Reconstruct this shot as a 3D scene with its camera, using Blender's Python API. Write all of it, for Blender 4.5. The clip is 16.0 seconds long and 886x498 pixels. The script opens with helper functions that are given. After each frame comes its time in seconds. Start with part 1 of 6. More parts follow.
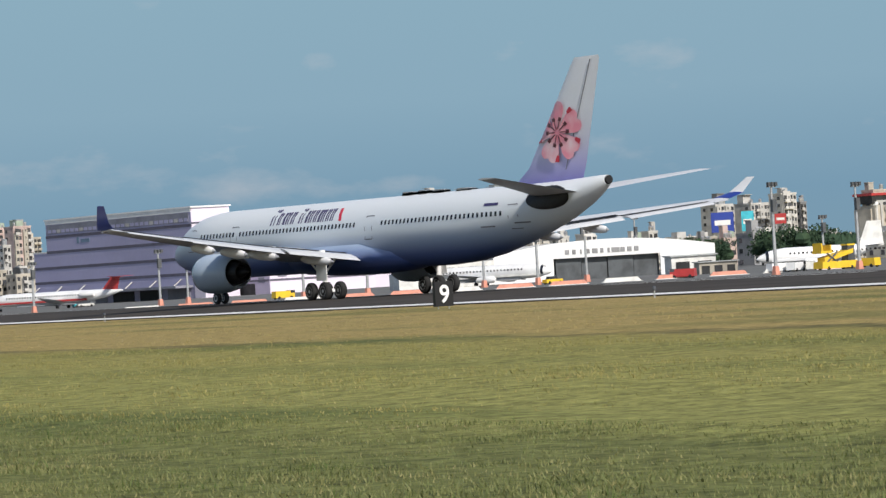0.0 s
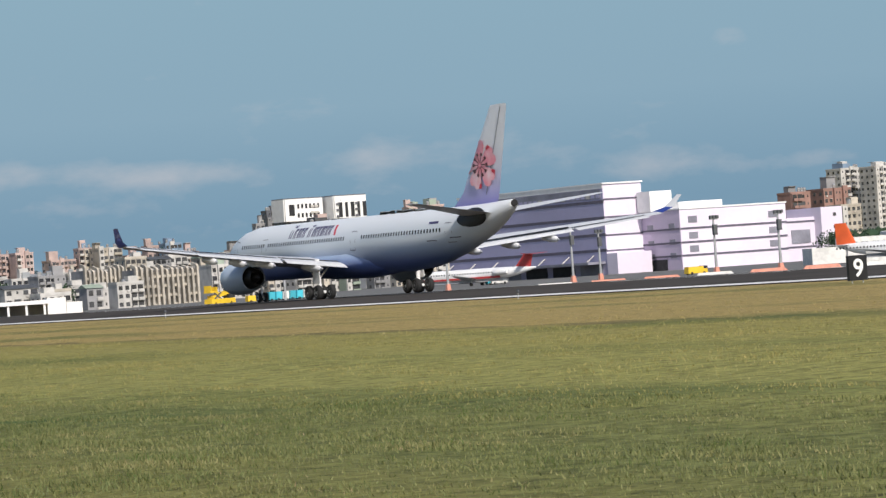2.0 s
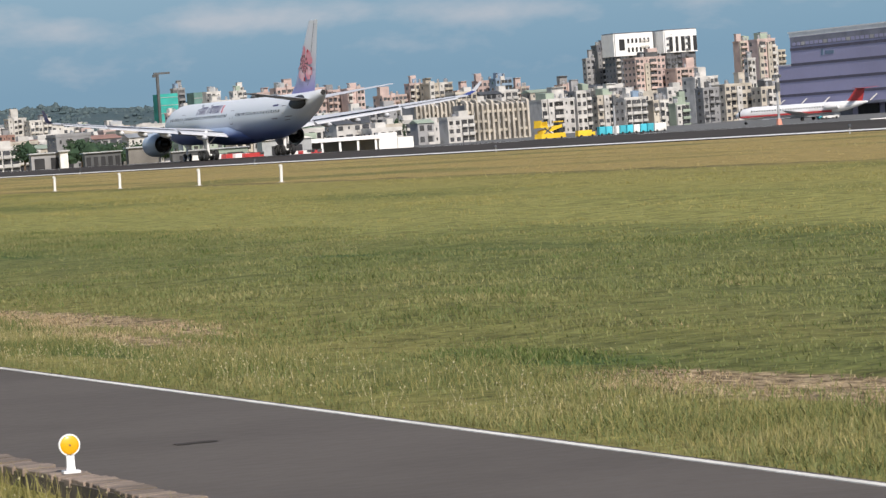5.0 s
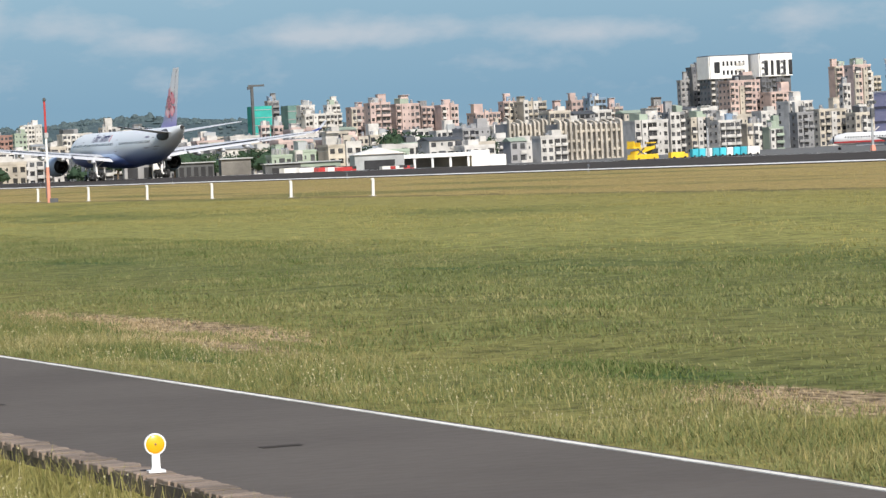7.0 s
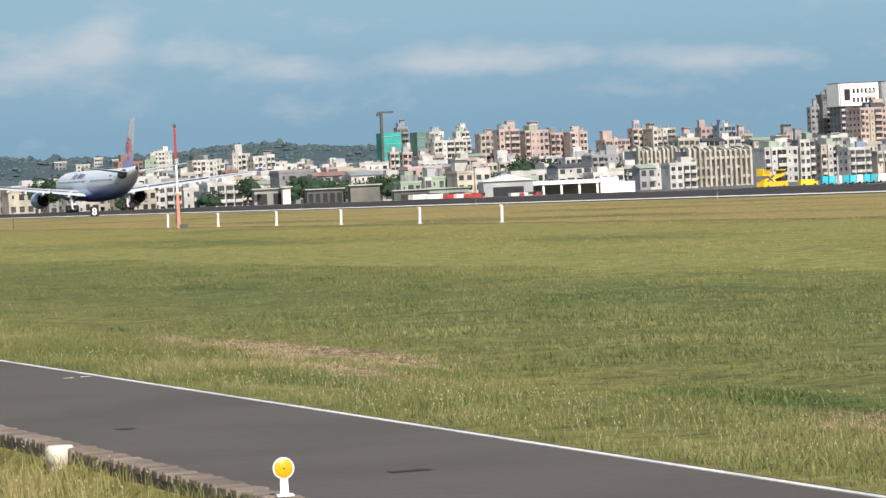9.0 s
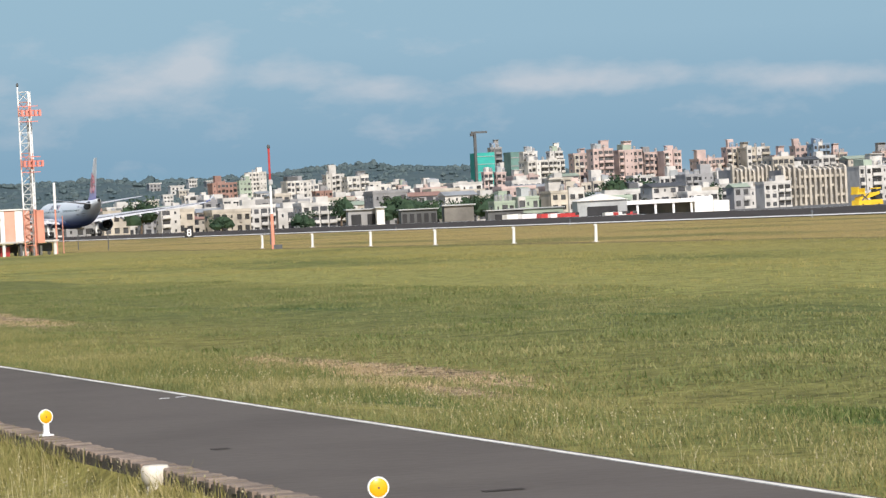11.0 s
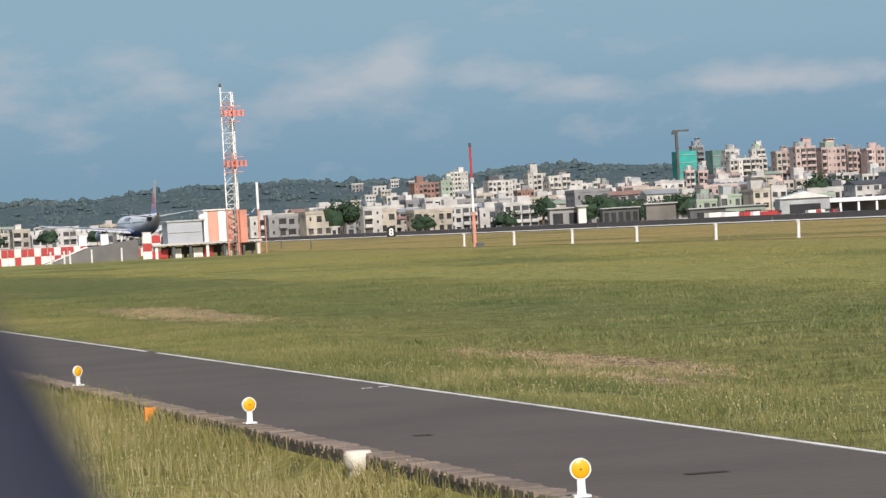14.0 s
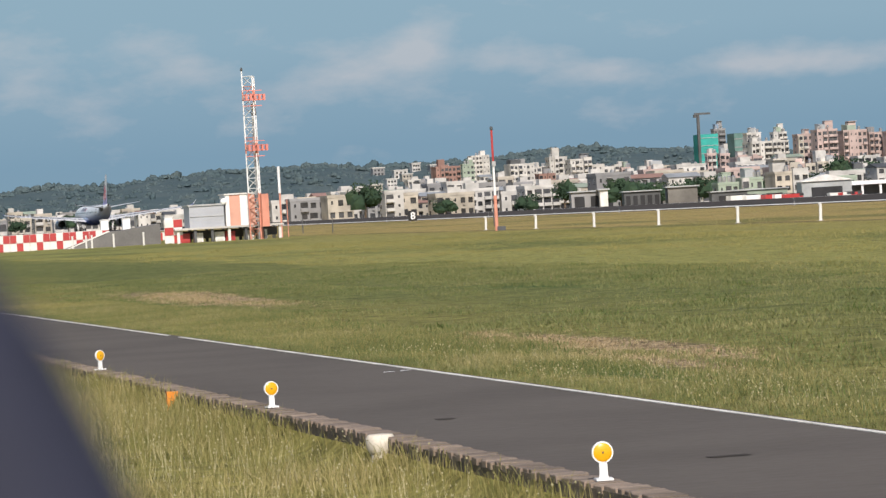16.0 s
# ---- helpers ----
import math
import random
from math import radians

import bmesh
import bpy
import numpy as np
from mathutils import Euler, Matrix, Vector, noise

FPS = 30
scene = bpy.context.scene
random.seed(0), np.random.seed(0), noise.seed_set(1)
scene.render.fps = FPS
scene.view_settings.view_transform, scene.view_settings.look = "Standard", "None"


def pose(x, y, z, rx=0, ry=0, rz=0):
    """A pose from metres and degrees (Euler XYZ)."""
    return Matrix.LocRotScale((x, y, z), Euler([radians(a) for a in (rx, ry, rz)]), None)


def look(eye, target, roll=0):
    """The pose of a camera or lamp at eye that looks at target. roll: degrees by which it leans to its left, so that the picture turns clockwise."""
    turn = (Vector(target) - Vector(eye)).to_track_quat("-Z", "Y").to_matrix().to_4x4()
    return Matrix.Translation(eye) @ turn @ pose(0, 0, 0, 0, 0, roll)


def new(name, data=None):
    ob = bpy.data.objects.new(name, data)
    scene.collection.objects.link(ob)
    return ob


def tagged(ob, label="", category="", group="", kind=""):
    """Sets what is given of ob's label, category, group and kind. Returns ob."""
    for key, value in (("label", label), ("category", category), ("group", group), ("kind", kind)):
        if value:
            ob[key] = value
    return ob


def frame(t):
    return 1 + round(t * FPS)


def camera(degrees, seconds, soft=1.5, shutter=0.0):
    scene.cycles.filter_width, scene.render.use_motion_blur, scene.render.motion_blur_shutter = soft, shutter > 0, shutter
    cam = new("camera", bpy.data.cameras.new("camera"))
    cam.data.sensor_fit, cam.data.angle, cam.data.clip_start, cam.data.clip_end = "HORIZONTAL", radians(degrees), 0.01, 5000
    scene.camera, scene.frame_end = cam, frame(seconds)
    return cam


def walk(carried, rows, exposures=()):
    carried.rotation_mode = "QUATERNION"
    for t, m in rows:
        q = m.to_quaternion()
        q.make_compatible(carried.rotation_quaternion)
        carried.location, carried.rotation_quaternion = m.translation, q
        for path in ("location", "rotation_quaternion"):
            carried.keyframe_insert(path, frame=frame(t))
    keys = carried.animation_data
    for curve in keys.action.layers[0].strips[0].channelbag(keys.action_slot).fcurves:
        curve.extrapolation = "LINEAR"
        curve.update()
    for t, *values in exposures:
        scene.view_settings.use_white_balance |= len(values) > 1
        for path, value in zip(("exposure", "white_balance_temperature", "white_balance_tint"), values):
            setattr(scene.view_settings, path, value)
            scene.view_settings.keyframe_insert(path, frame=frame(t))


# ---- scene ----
cam = camera(14.057, 16.0, 1.4)
cam.data.dof.use_dof, cam.data.dof.focus_distance, cam.data.dof.aperture_fstop = True, 180.0, 40.0


def gaze(bearing, tilt, roll, height):
    b, e = radians(bearing), radians(tilt)
    way = Vector((math.sin(b) * math.cos(e), math.cos(b) * math.cos(e), math.sin(e)))
    eye = Vector((0, 0, height))
    return look(eye, eye + way, roll)


# seconds; bearing from the runway's heading, tilt, roll, and the eye's height in metres
PATH = [
    (0.0, gaze(34.035, 0.312, -3.435, 1.89)),
    (0.5, gaze(31.801, 0.443, -3.539, 1.89)),
    (1.0, gaze(29.913, 0.510, -3.842, 1.89)),
    (1.5, gaze(28.519, 0.485, -3.993, 1.89)),
    (2.0, gaze(27.458, 0.356, -4.008, 1.89)),
    (2.5, gaze(26.468, 0.171, -4.083, 1.88)),
    (3.0, gaze(25.475, -0.073, -4.173, 1.88)),
    (3.5, gaze(24.465, -0.391, -4.183, 1.88)),
    (4.0, gaze(23.445, -0.872, -4.190, 1.88)),
    (4.5, gaze(22.513, -1.550, -4.169, 1.88)),
    (4.7, gaze(22.195, -1.860, -4.211, 1.88)),
    (6.8, gaze(20.808, -1.650, -2.972, 1.83)),
    (7.0, gaze(20.607, -1.532, -2.783, 1.82)),
    (7.5, gaze(20.070, -1.321, -2.656, 1.81)),
    (8.0, gaze(19.480, -1.198, -2.670, 1.81)),
    (8.5, gaze(18.980, -1.098, -2.655, 1.81)),
    (9.0, gaze(18.578, -1.009, -2.665, 1.81)),
    (11.5, gaze(16.661, -0.471, -2.899, 1.80)),
    (12.0, gaze(16.203, -0.326, -2.862, 1.79)),
    (12.5, gaze(15.789, -0.295, -2.901, 1.78)),
    (13.0, gaze(15.190, -0.363, -3.045, 1.74)),
    (13.5, gaze(14.436, -0.421, -3.111, 1.70)),
    (14.0, gaze(13.881, -0.456, -3.192, 1.70)),
    (14.5, gaze(13.588, -0.508, -3.203, 1.70)),
    (15.0, gaze(13.541, -0.573, -3.239, 1.70)),
    (15.5, gaze(13.526, -0.635, -3.284, 1.70)),
    (16.0, gaze(13.521, -0.697, -3.314, 1.70)),
]
walk(cam, PATH, [(0.0, 0.07, 6500, 10), (3.5, 0.08, 6600, 13), (4.7, 0.14, 6600, 13), (7.0, 0.35, 6550, 10.5), (9.2, 0.38, 6600, 10.5),
                 (11.5, 0.32, 6600, 12), (12.5, 0.15, 6600, 12), (14.5, 0.13, 6650, 13), (16.0, 0.13, 6700, 13)])

# ---- light ----
SUN_WAY = Vector((-0.10, -0.79, 0.60)).normalized()      # towards the sun
world = bpy.data.worlds.new("sky")
scene.world = world
world.use_nodes = True
sky = world.node_tree.nodes.new("ShaderNodeTexSky")
sky.sky_type, sky.sun_disc = "NISHITA", False
sky.sun_elevation = math.asin(SUN_WAY.z)
sky.sun_rotation = math.atan2(SUN_WAY.x, SUN_WAY.y)
world.node_tree.links.new(sky.outputs[0], world.node_tree.nodes["Background"].inputs[0])
world.node_tree.nodes["Background"].inputs[1].default_value = 0.10
sun_data = bpy.data.lights.new("sun", "SUN")
sun_data.energy, sun_data.angle, sun_data.color = 4.1, radians(0.5), (1.0, 0.95, 0.87)
sun = new("sun", sun_data)
sun.matrix_world = look((0, 0, 300), Vector((0, 0, 300)) - SUN_WAY)


# ---- materials ----
def material(name, colour, rough=0.6, metal=0.0, vary=0.12, scale=1.0, bump=0.0, second=None, per_object=0.0, coords="Object", spec=0.5):
    """Principled paint with grain and larger stains; second is the stain's colour."""
    m = bpy.data.materials.new(name)
    m.use_nodes = True
    n, k = m.node_tree.nodes, m.node_tree.links
    b = n["Principled BSDF"]
    b.inputs["Roughness"].default_value, b.inputs["Metallic"].default_value = rough, metal
    b.inputs["Specular IOR Level"].default_value = spec
    tc = n.new("ShaderNodeTexCoord")
    big, small = n.new("ShaderNodeTexNoise"), n.new("ShaderNodeTexNoise")
    big.inputs["Scale"].default_value, small.inputs["Scale"].default_value = scale * 0.35, scale * 6
    big.inputs["Detail"].default_value = 6
    for t in (big, small):
        k.new(tc.outputs[coords], t.inputs["Vector"])
    second = second or tuple(c * (1 - 2.2 * vary) for c in colour)
    mix = n.new("ShaderNodeMix")
    mix.data_type = "RGBA"
    mix.inputs[6].default_value, mix.inputs[7].default_value = (*colour, 1), (*second, 1)
    ramp = n.new("ShaderNodeMapRange")
    ramp.inputs[1].default_value, ramp.inputs[2].default_value = 0.42, 0.68
    k.new(big.outputs[0], ramp.inputs[0])
    k.new(ramp.outputs[0], mix.inputs[0])
    hsv = n.new("ShaderNodeHueSaturation")
    k.new(mix.outputs[2], hsv.inputs["Color"])
    val = n.new("ShaderNodeMapRange")
    val.inputs[3].default_value, val.inputs[4].default_value = 1 - vary, 1 + vary
    k.new(small.outputs[0], val.inputs[0])
    out = val.outputs[0]
    if per_object:
        oi, r2, mul = n.new("ShaderNodeObjectInfo"), n.new("ShaderNodeMapRange"), n.new("ShaderNodeMath")
        r2.inputs[3].default_value, r2.inputs[4].default_value = 1 - per_object, 1 + per_object
        mul.operation = "MULTIPLY"
        k.new(oi.outputs["Random"], r2.inputs[0])
        k.new(r2.outputs[0], mul.inputs[0])
        k.new(out, mul.inputs[1])
        out = mul.outputs[0]
    k.new(out, hsv.inputs["Value"])
    k.new(hsv.outputs[0], b.inputs["Base Color"])
    if bump:
        bn = n.new("ShaderNodeBump")
        bn.inputs["Strength"].default_value, bn.inputs["Distance"].default_value = bump, 0.05 / max(scale, 0.2)
        k.new(small.outputs[0], bn.inputs["Height"])
        k.new(bn.outputs[0], b.inputs["Normal"])
    return m


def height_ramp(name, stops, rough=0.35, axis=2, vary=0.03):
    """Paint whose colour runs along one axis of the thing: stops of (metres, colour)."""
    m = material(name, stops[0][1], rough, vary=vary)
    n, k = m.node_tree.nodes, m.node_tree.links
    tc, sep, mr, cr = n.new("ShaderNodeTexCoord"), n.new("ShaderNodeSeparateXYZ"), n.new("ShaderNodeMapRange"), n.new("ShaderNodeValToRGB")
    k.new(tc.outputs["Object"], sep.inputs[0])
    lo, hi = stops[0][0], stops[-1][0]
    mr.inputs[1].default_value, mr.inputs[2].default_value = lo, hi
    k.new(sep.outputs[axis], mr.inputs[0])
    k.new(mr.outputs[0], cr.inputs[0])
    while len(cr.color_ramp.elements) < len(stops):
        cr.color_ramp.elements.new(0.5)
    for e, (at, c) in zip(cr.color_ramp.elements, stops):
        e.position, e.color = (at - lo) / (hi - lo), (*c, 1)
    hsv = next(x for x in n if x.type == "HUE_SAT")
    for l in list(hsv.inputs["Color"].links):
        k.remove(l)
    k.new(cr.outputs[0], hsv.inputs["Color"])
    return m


WHITE = (0.80, 0.80, 0.80)
M_white = material("white_paint", WHITE, 0.4, vary=0.04)
M_dull_white = material("weathered_white_paint", (0.72, 0.71, 0.68), 0.7, vary=0.10, scale=2)
M_black = material("black_paint", (0.012, 0.012, 0.014), 0.5, vary=0.2)
M_rubber = material("tyre_rubber", (0.02, 0.02, 0.021), 0.85, vary=0.2, scale=4)
M_metal = material("grey_metal", (0.42, 0.43, 0.45), 0.35, 0.8, 0.08, 3)
M_steel = material("galvanised_steel", (0.45, 0.46, 0.47), 0.5, 0.5, 0.1, 5)
M_dark = material("dark_opening", (0.02, 0.021, 0.025), 0.7, vary=0.3)
M_red = material("red_paint", (0.45, 0.045, 0.045), 0.45, vary=0.1, scale=3)
M_orange = material("aviation_orange_paint", (0.66, 0.28, 0.20), 0.5, vary=0.1, scale=3)
M_yellow = material("yellow_paint", (0.80, 0.52, 0.03), 0.5, vary=0.08, scale=2)
M_glass = material("dark_window_glass", (0.065, 0.068, 0.075), 0.12, vary=0.2, per_object=0.5)
M_asphalt = material("runway_asphalt", (0.066, 0.057, 0.05), 0.95, vary=0.2, scale=0.4, second=(0.045, 0.04, 0.036), spec=0.1)
M_road = material("road_asphalt", (0.118, 0.103, 0.090), 0.95, vary=0.10, scale=1.2, second=(0.098, 0.085, 0.074), bump=0.3, spec=0.2)
M_apron = material("apron_concrete", (0.15, 0.148, 0.14), 0.85, vary=0.12, scale=0.2)


# ---- mesh helpers ----
class Shape:
    """Vertices and faces gathered into one mesh."""

    def __init__(self):
        self.v, self.f = [], []

    def add(self, verts, faces, m=None):
        o = len(self.v)
        self.v += [tuple(m @ Vector(p)) for p in verts] if m else [tuple(p) for p in verts]
        self.f += [tuple(i + o for i in q) for q in faces]
        return self

    def box(self, x, y, z, sx, sy, sz, m=None, taper=1.0):
        """Centre of the base, and size."""
        a, b = sx / 2, sy / 2
        vs = [(x + i * a * t, y + j * b * t, z + q) for q, t in ((0, 1), (sz, taper)) for i, j in ((-1, -1), (1, -1), (1, 1), (-1, 1))]
        return self.add(vs, [(3, 2, 1, 0), (4, 5, 6, 7), (0, 1, 5, 4), (1, 2, 6, 5), (2, 3, 7, 6), (3, 0, 4, 7)], m)

    def loft(self, rings, caps=True, m=None):
        n = len(rings[0])
        vs = [p for r in rings for p in r]
        fs = [(i * n + j, i * n + (j + 1) % n, (i + 1) * n + (j + 1) % n, (i + 1) * n + j) for i in range(len(rings) - 1) for j in range(n)]
        if caps:
            fs += [tuple(range(n))[::-1], tuple((len(rings) - 1) * n + j for j in range(n))]
        return self.add(vs, fs, m)

    def tube(self, a, b, ra, rb=None, n=8):
        a, b = Vector(a), Vector(b)
        rb = ra if rb is None else rb
        q = (b - a).to_track_quat("Z", "Y").to_matrix()
        ring = [Vector((math.cos(2 * math.pi * i / n), math.sin(2 * math.pi * i / n), 0)) for i in range(n)]
        return self.loft([[a + q @ (p * ra) for p in ring], [b + q @ (p * rb) for p in ring]])

    def turned(self, profile, n=20, m=None):
        """A profile of (radius, height) turned about the z axis."""
        rings = [[(r * math.cos(2 * math.pi * i / n), r * math.sin(2 * math.pi * i / n), z) for i in range(n)] for r, z in profile]
        return self.loft(rings, True, m)

    def mesh(self, name, mat, smooth=False):
        me = bpy.data.meshes.new(name)
        me.from_pydata(self.v, [], self.f)
        me.materials.append(mat)
        b = bmesh.new()
        b.from_mesh(me)
        bmesh.ops.recalc_face_normals(b, faces=b.faces)
        b.to_mesh(me)
        b.free()
        if smooth:
            me.shade_smooth()
            me.set_sharp_from_angle(angle=radians(40))
        return me


def part(name, shape, mat, parent=None, label="", smooth=False, m=None):
    """One mesh object, under a thing or a part; shape may be a mesh that others share."""
    me = shape if isinstance(shape, bpy.types.Mesh) else shape.mesh(name, mat, smooth)
    ob = new(name, me)
    if parent:
        ob.parent = parent
    if m:
        ob.matrix_basis = m
    if label:
        tagged(ob, label)
    return ob


def thing(name, label, category, m=None, group="", kind=""):
    ob = new(name)
    if m:
        ob.matrix_basis = m
    return tagged(ob, label, category, group, kind)


def sphere(r, n=10, squash=1.0):
    return [(max(r * math.sin(math.pi * i / n), 0.001), -r * squash * math.cos(math.pi * i / n)) for i in range(n + 1)]


def ramp(a, b, x):
    t = min(1, max(0, (x - a) / (b - a)))
    return t * t * (3 - 2 * t)


def ground_height(x, y):
    """The strip is level to the crowned runway and falls beyond it to the apron; the meadow is hummocky."""
    crown = 0.25 * max(0.0, 1 - ((x - 149.3) / 30.7) ** 2)
    hummock = 0.055 * ramp(9.2, 11, x) * ramp(46, 26, x) * noise.noise((x * 0.55, y * 0.15, 8.0))
    return crown + hummock - 0.3 * ramp(60, 112, x) - 2.5 * ramp(177, 300, x) - 0.22 * ramp(5.75, 5.3, x) + 0.12 * ramp(9, 12, x) * ramp(60, 30, x) * noise.noise((x * 0.16, y * 0.05, 3.0))


# ---- sky and distance ----
def sky_backdrop():
    s = Shape()
    n, radius = 48, 4600.0
    pts = [radians(-12 + 70 * i / n) for i in range(n + 1)]
    for i in range(n):
        a, b = pts[i], pts[i + 1]
        s.add([(radius * math.sin(q), radius * math.cos(q), z) for q, z in ((a, -60), (b, -60), (b, 640), (a, 640))], [(0, 1, 2, 3)])
    m = bpy.data.materials.new("hazy_sky_with_cloud")
    m.use_nodes = True
    nd, k = m.node_tree.nodes, m.node_tree.links
    nd.remove(nd["Principled BSDF"])
    em, tc, sep = nd.new("ShaderNodeEmission"), nd.new("ShaderNodeTexCoord"), nd.new("ShaderNodeSeparateXYZ")
    k.new(em.outputs[0], nd["Material Output"].inputs[0])
    k.new(tc.outputs["Object"], sep.inputs[0])
    grad = nd.new("ShaderNodeValToRGB")
    mr = nd.new("ShaderNodeMapRange")
    mr.inputs[1].default_value, mr.inputs[2].default_value = 0, 400
    k.new(sep.outputs[2], mr.inputs[0])
    k.new(mr.outputs[0], grad.inputs[0])
    stops = ((0.0, (0.185, 0.305, 0.40)), (0.2, (0.18, 0.31, 0.42)), (0.55, (0.24, 0.38, 0.48)), (1.0, (0.25, 0.40, 0.495)))
    while len(grad.color_ramp.elements) < len(stops):
        grad.color_ramp.elements.new(0.5)
    for e, (at, c) in zip(grad.color_ramp.elements, stops):
        e.position, e.color = at, (*c, 1)
    # a bank of low cumulus that is thickest along the runway's heading
    mp, cl, fine = nd.new("ShaderNodeMapping"), nd.new("ShaderNodeTexNoise"), nd.new("ShaderNodeTexNoise")
    mp.inputs["Scale"].default_value = (1 / 150, 1 / 150, 1 / 62)
    k.new(tc.outputs["Object"], mp.inputs[0])
    for t, sc, de in ((cl, 1.0, 7), (fine, 0.35, 4)):
        t.inputs["Scale"].default_value, t.inputs["Detail"].default_value = sc, de
        k.new(mp.outputs[0], t.inputs["Vector"])
    cl.inputs["Roughness"].default_value = 0.58
    band = nd.new("ShaderNodeValToRGB")
    mz = nd.new("ShaderNodeMapRange")
    mz.inputs[1].default_value, mz.inputs[2].default_value = 60, 360
    k.new(sep.outputs[2], mz.inputs[0])
    k.new(mz.outputs[0], band.inputs[0])
    bs = ((0.0, 0.0), (0.16, 0.12), (0.34, 0.15), (0.52, 0.08), (0.75, 0.0), (1.0, 0.0))
    while len(band.color_ramp.elements) < len(bs):
        band.color_ramp.elements.new(0.5)
    for e, (at, c) in zip(band.color_ramp.elements, bs):
        e.position, e.color = at, (c, c, c, 1)
    side = nd.new("ShaderNodeMapRange")
    side.inputs[1].default_value, side.inputs[2].default_value = 2700, 500
    side.inputs[3].default_value, side.inputs[4].default_value = -0.14, 0.0
    k.new(sep.outputs[0], side.inputs[0])
    s1, s2, cover = nd.new("ShaderNodeMath"), nd.new("ShaderNodeMath"), nd.new("ShaderNodeMapRange")
    amp = nd.new("ShaderNodeMath")
    amp.operation, amp.inputs[1].default_value, amp.inputs[2].default_value = "MULTIPLY_ADD", 1.25, -0.125
    k.new(cl.outputs[0], amp.inputs[0])
    k.new(amp.outputs[0], s1.inputs[0])
    k.new(band.outputs[0], s1.inputs[1])
    k.new(s1.outputs[0], s2.inputs[0])
    k.new(side.outputs[0], s2.inputs[1])
    # heaped clouds: bearing and height in degrees, and half their breadth and height
    heap = s2.outputs[0]
    for b, e, w, h in ((9.74, 2.4, 0.7, 0.22), (12.6, 2.35, 1.15, 0.45), (13.4, 2.75, 0.45, 0.45), (14.8, 2.3, 0.8, 0.22), (16.3, 2.0, 1.0, 0.2), (18.5, 2.1, 0.85, 0.26), (20.2, 1.98, 1.6, 0.2),
                       (26.2, 1.9, 0.65, 0.28), (23.2, 1.85, 1.2, 0.2), (37.7, 3.3, 0.8, 0.3), (35.2, 3.4, 0.4, 0.25), (32.2, 3.5, 0.35, 0.2), (31.2, 1.5, 1.0, 0.25), (33.1, 1.4, 0.8, 0.2)):
        vs, vd, ln, up, ad = (nd.new(q) for q in ("ShaderNodeVectorMath", "ShaderNodeVectorMath", "ShaderNodeVectorMath", "ShaderNodeMapRange", "ShaderNodeMath"))
        vs.operation, vd.operation, ln.operation = "SUBTRACT", "DIVIDE", "LENGTH"
        b = radians(b)
        vs.inputs[1].default_value = (radius * math.sin(b), radius * math.cos(b), radius * math.tan(radians(e)))
        vd.inputs[1].default_value = (radius * radians(w), radius * radians(w), radius * radians(h))
        k.new(tc.outputs["Object"], vs.inputs[0])
        k.new(vs.outputs[0], vd.inputs[0])
        k.new(vd.outputs[0], ln.inputs[0])
        up.interpolation_type = "SMOOTHSTEP"
        up.inputs[1].default_value, up.inputs[2].default_value, up.inputs[3].default_value, up.inputs[4].default_value = 0.1, 1.7, 0.31, 0.0
        k.new(ln.outputs["Value"], up.inputs[0])
        k.new(up.outputs[0], ad.inputs[0])
        k.new(heap, ad.inputs[1])
        heap = ad.outputs[0]
    cover.inputs[1].default_value, cover.inputs[2].default_value, cover.inputs[4].default_value = 0.60, 1.06, 0.50
    k.new(heap, cover.inputs[0])
    mix = nd.new("ShaderNodeMix")
    mix.data_type = "RGBA"
    mix.inputs[7].default_value = (0.56, 0.55, 0.565, 1)
    k.new(cover.outputs[0], mix.inputs[0])
    k.new(grad.outputs[0], mix.inputs[6])
    k.new(mix.outputs[2], em.inputs[0])
    return tagged(part("backdrop", s, m), "hazy blue sky with a low bank of pale cumulus cloud", "sky", kind="structure")


sky_backdrop()


# ---- ground ----
# patches in the turf: centre, and half their breadth and length
SCUFFS = ((12.9, 76, 1.0, 9), (11.3, 40.5, 0.8, 6.0), (10.6, 35.5, 0.4, 3.5), (11.1, 21.8, 0.75, 2.4), (10.8, 18.3, 0.5, 1.6))
CLOVER = ((11.6, 26.8, 0.8, 2.6), (9.7, 33.3, 0.45, 3.0), (20.5, 52, 1.5, 5), (18.5, 70, 1.5, 6))


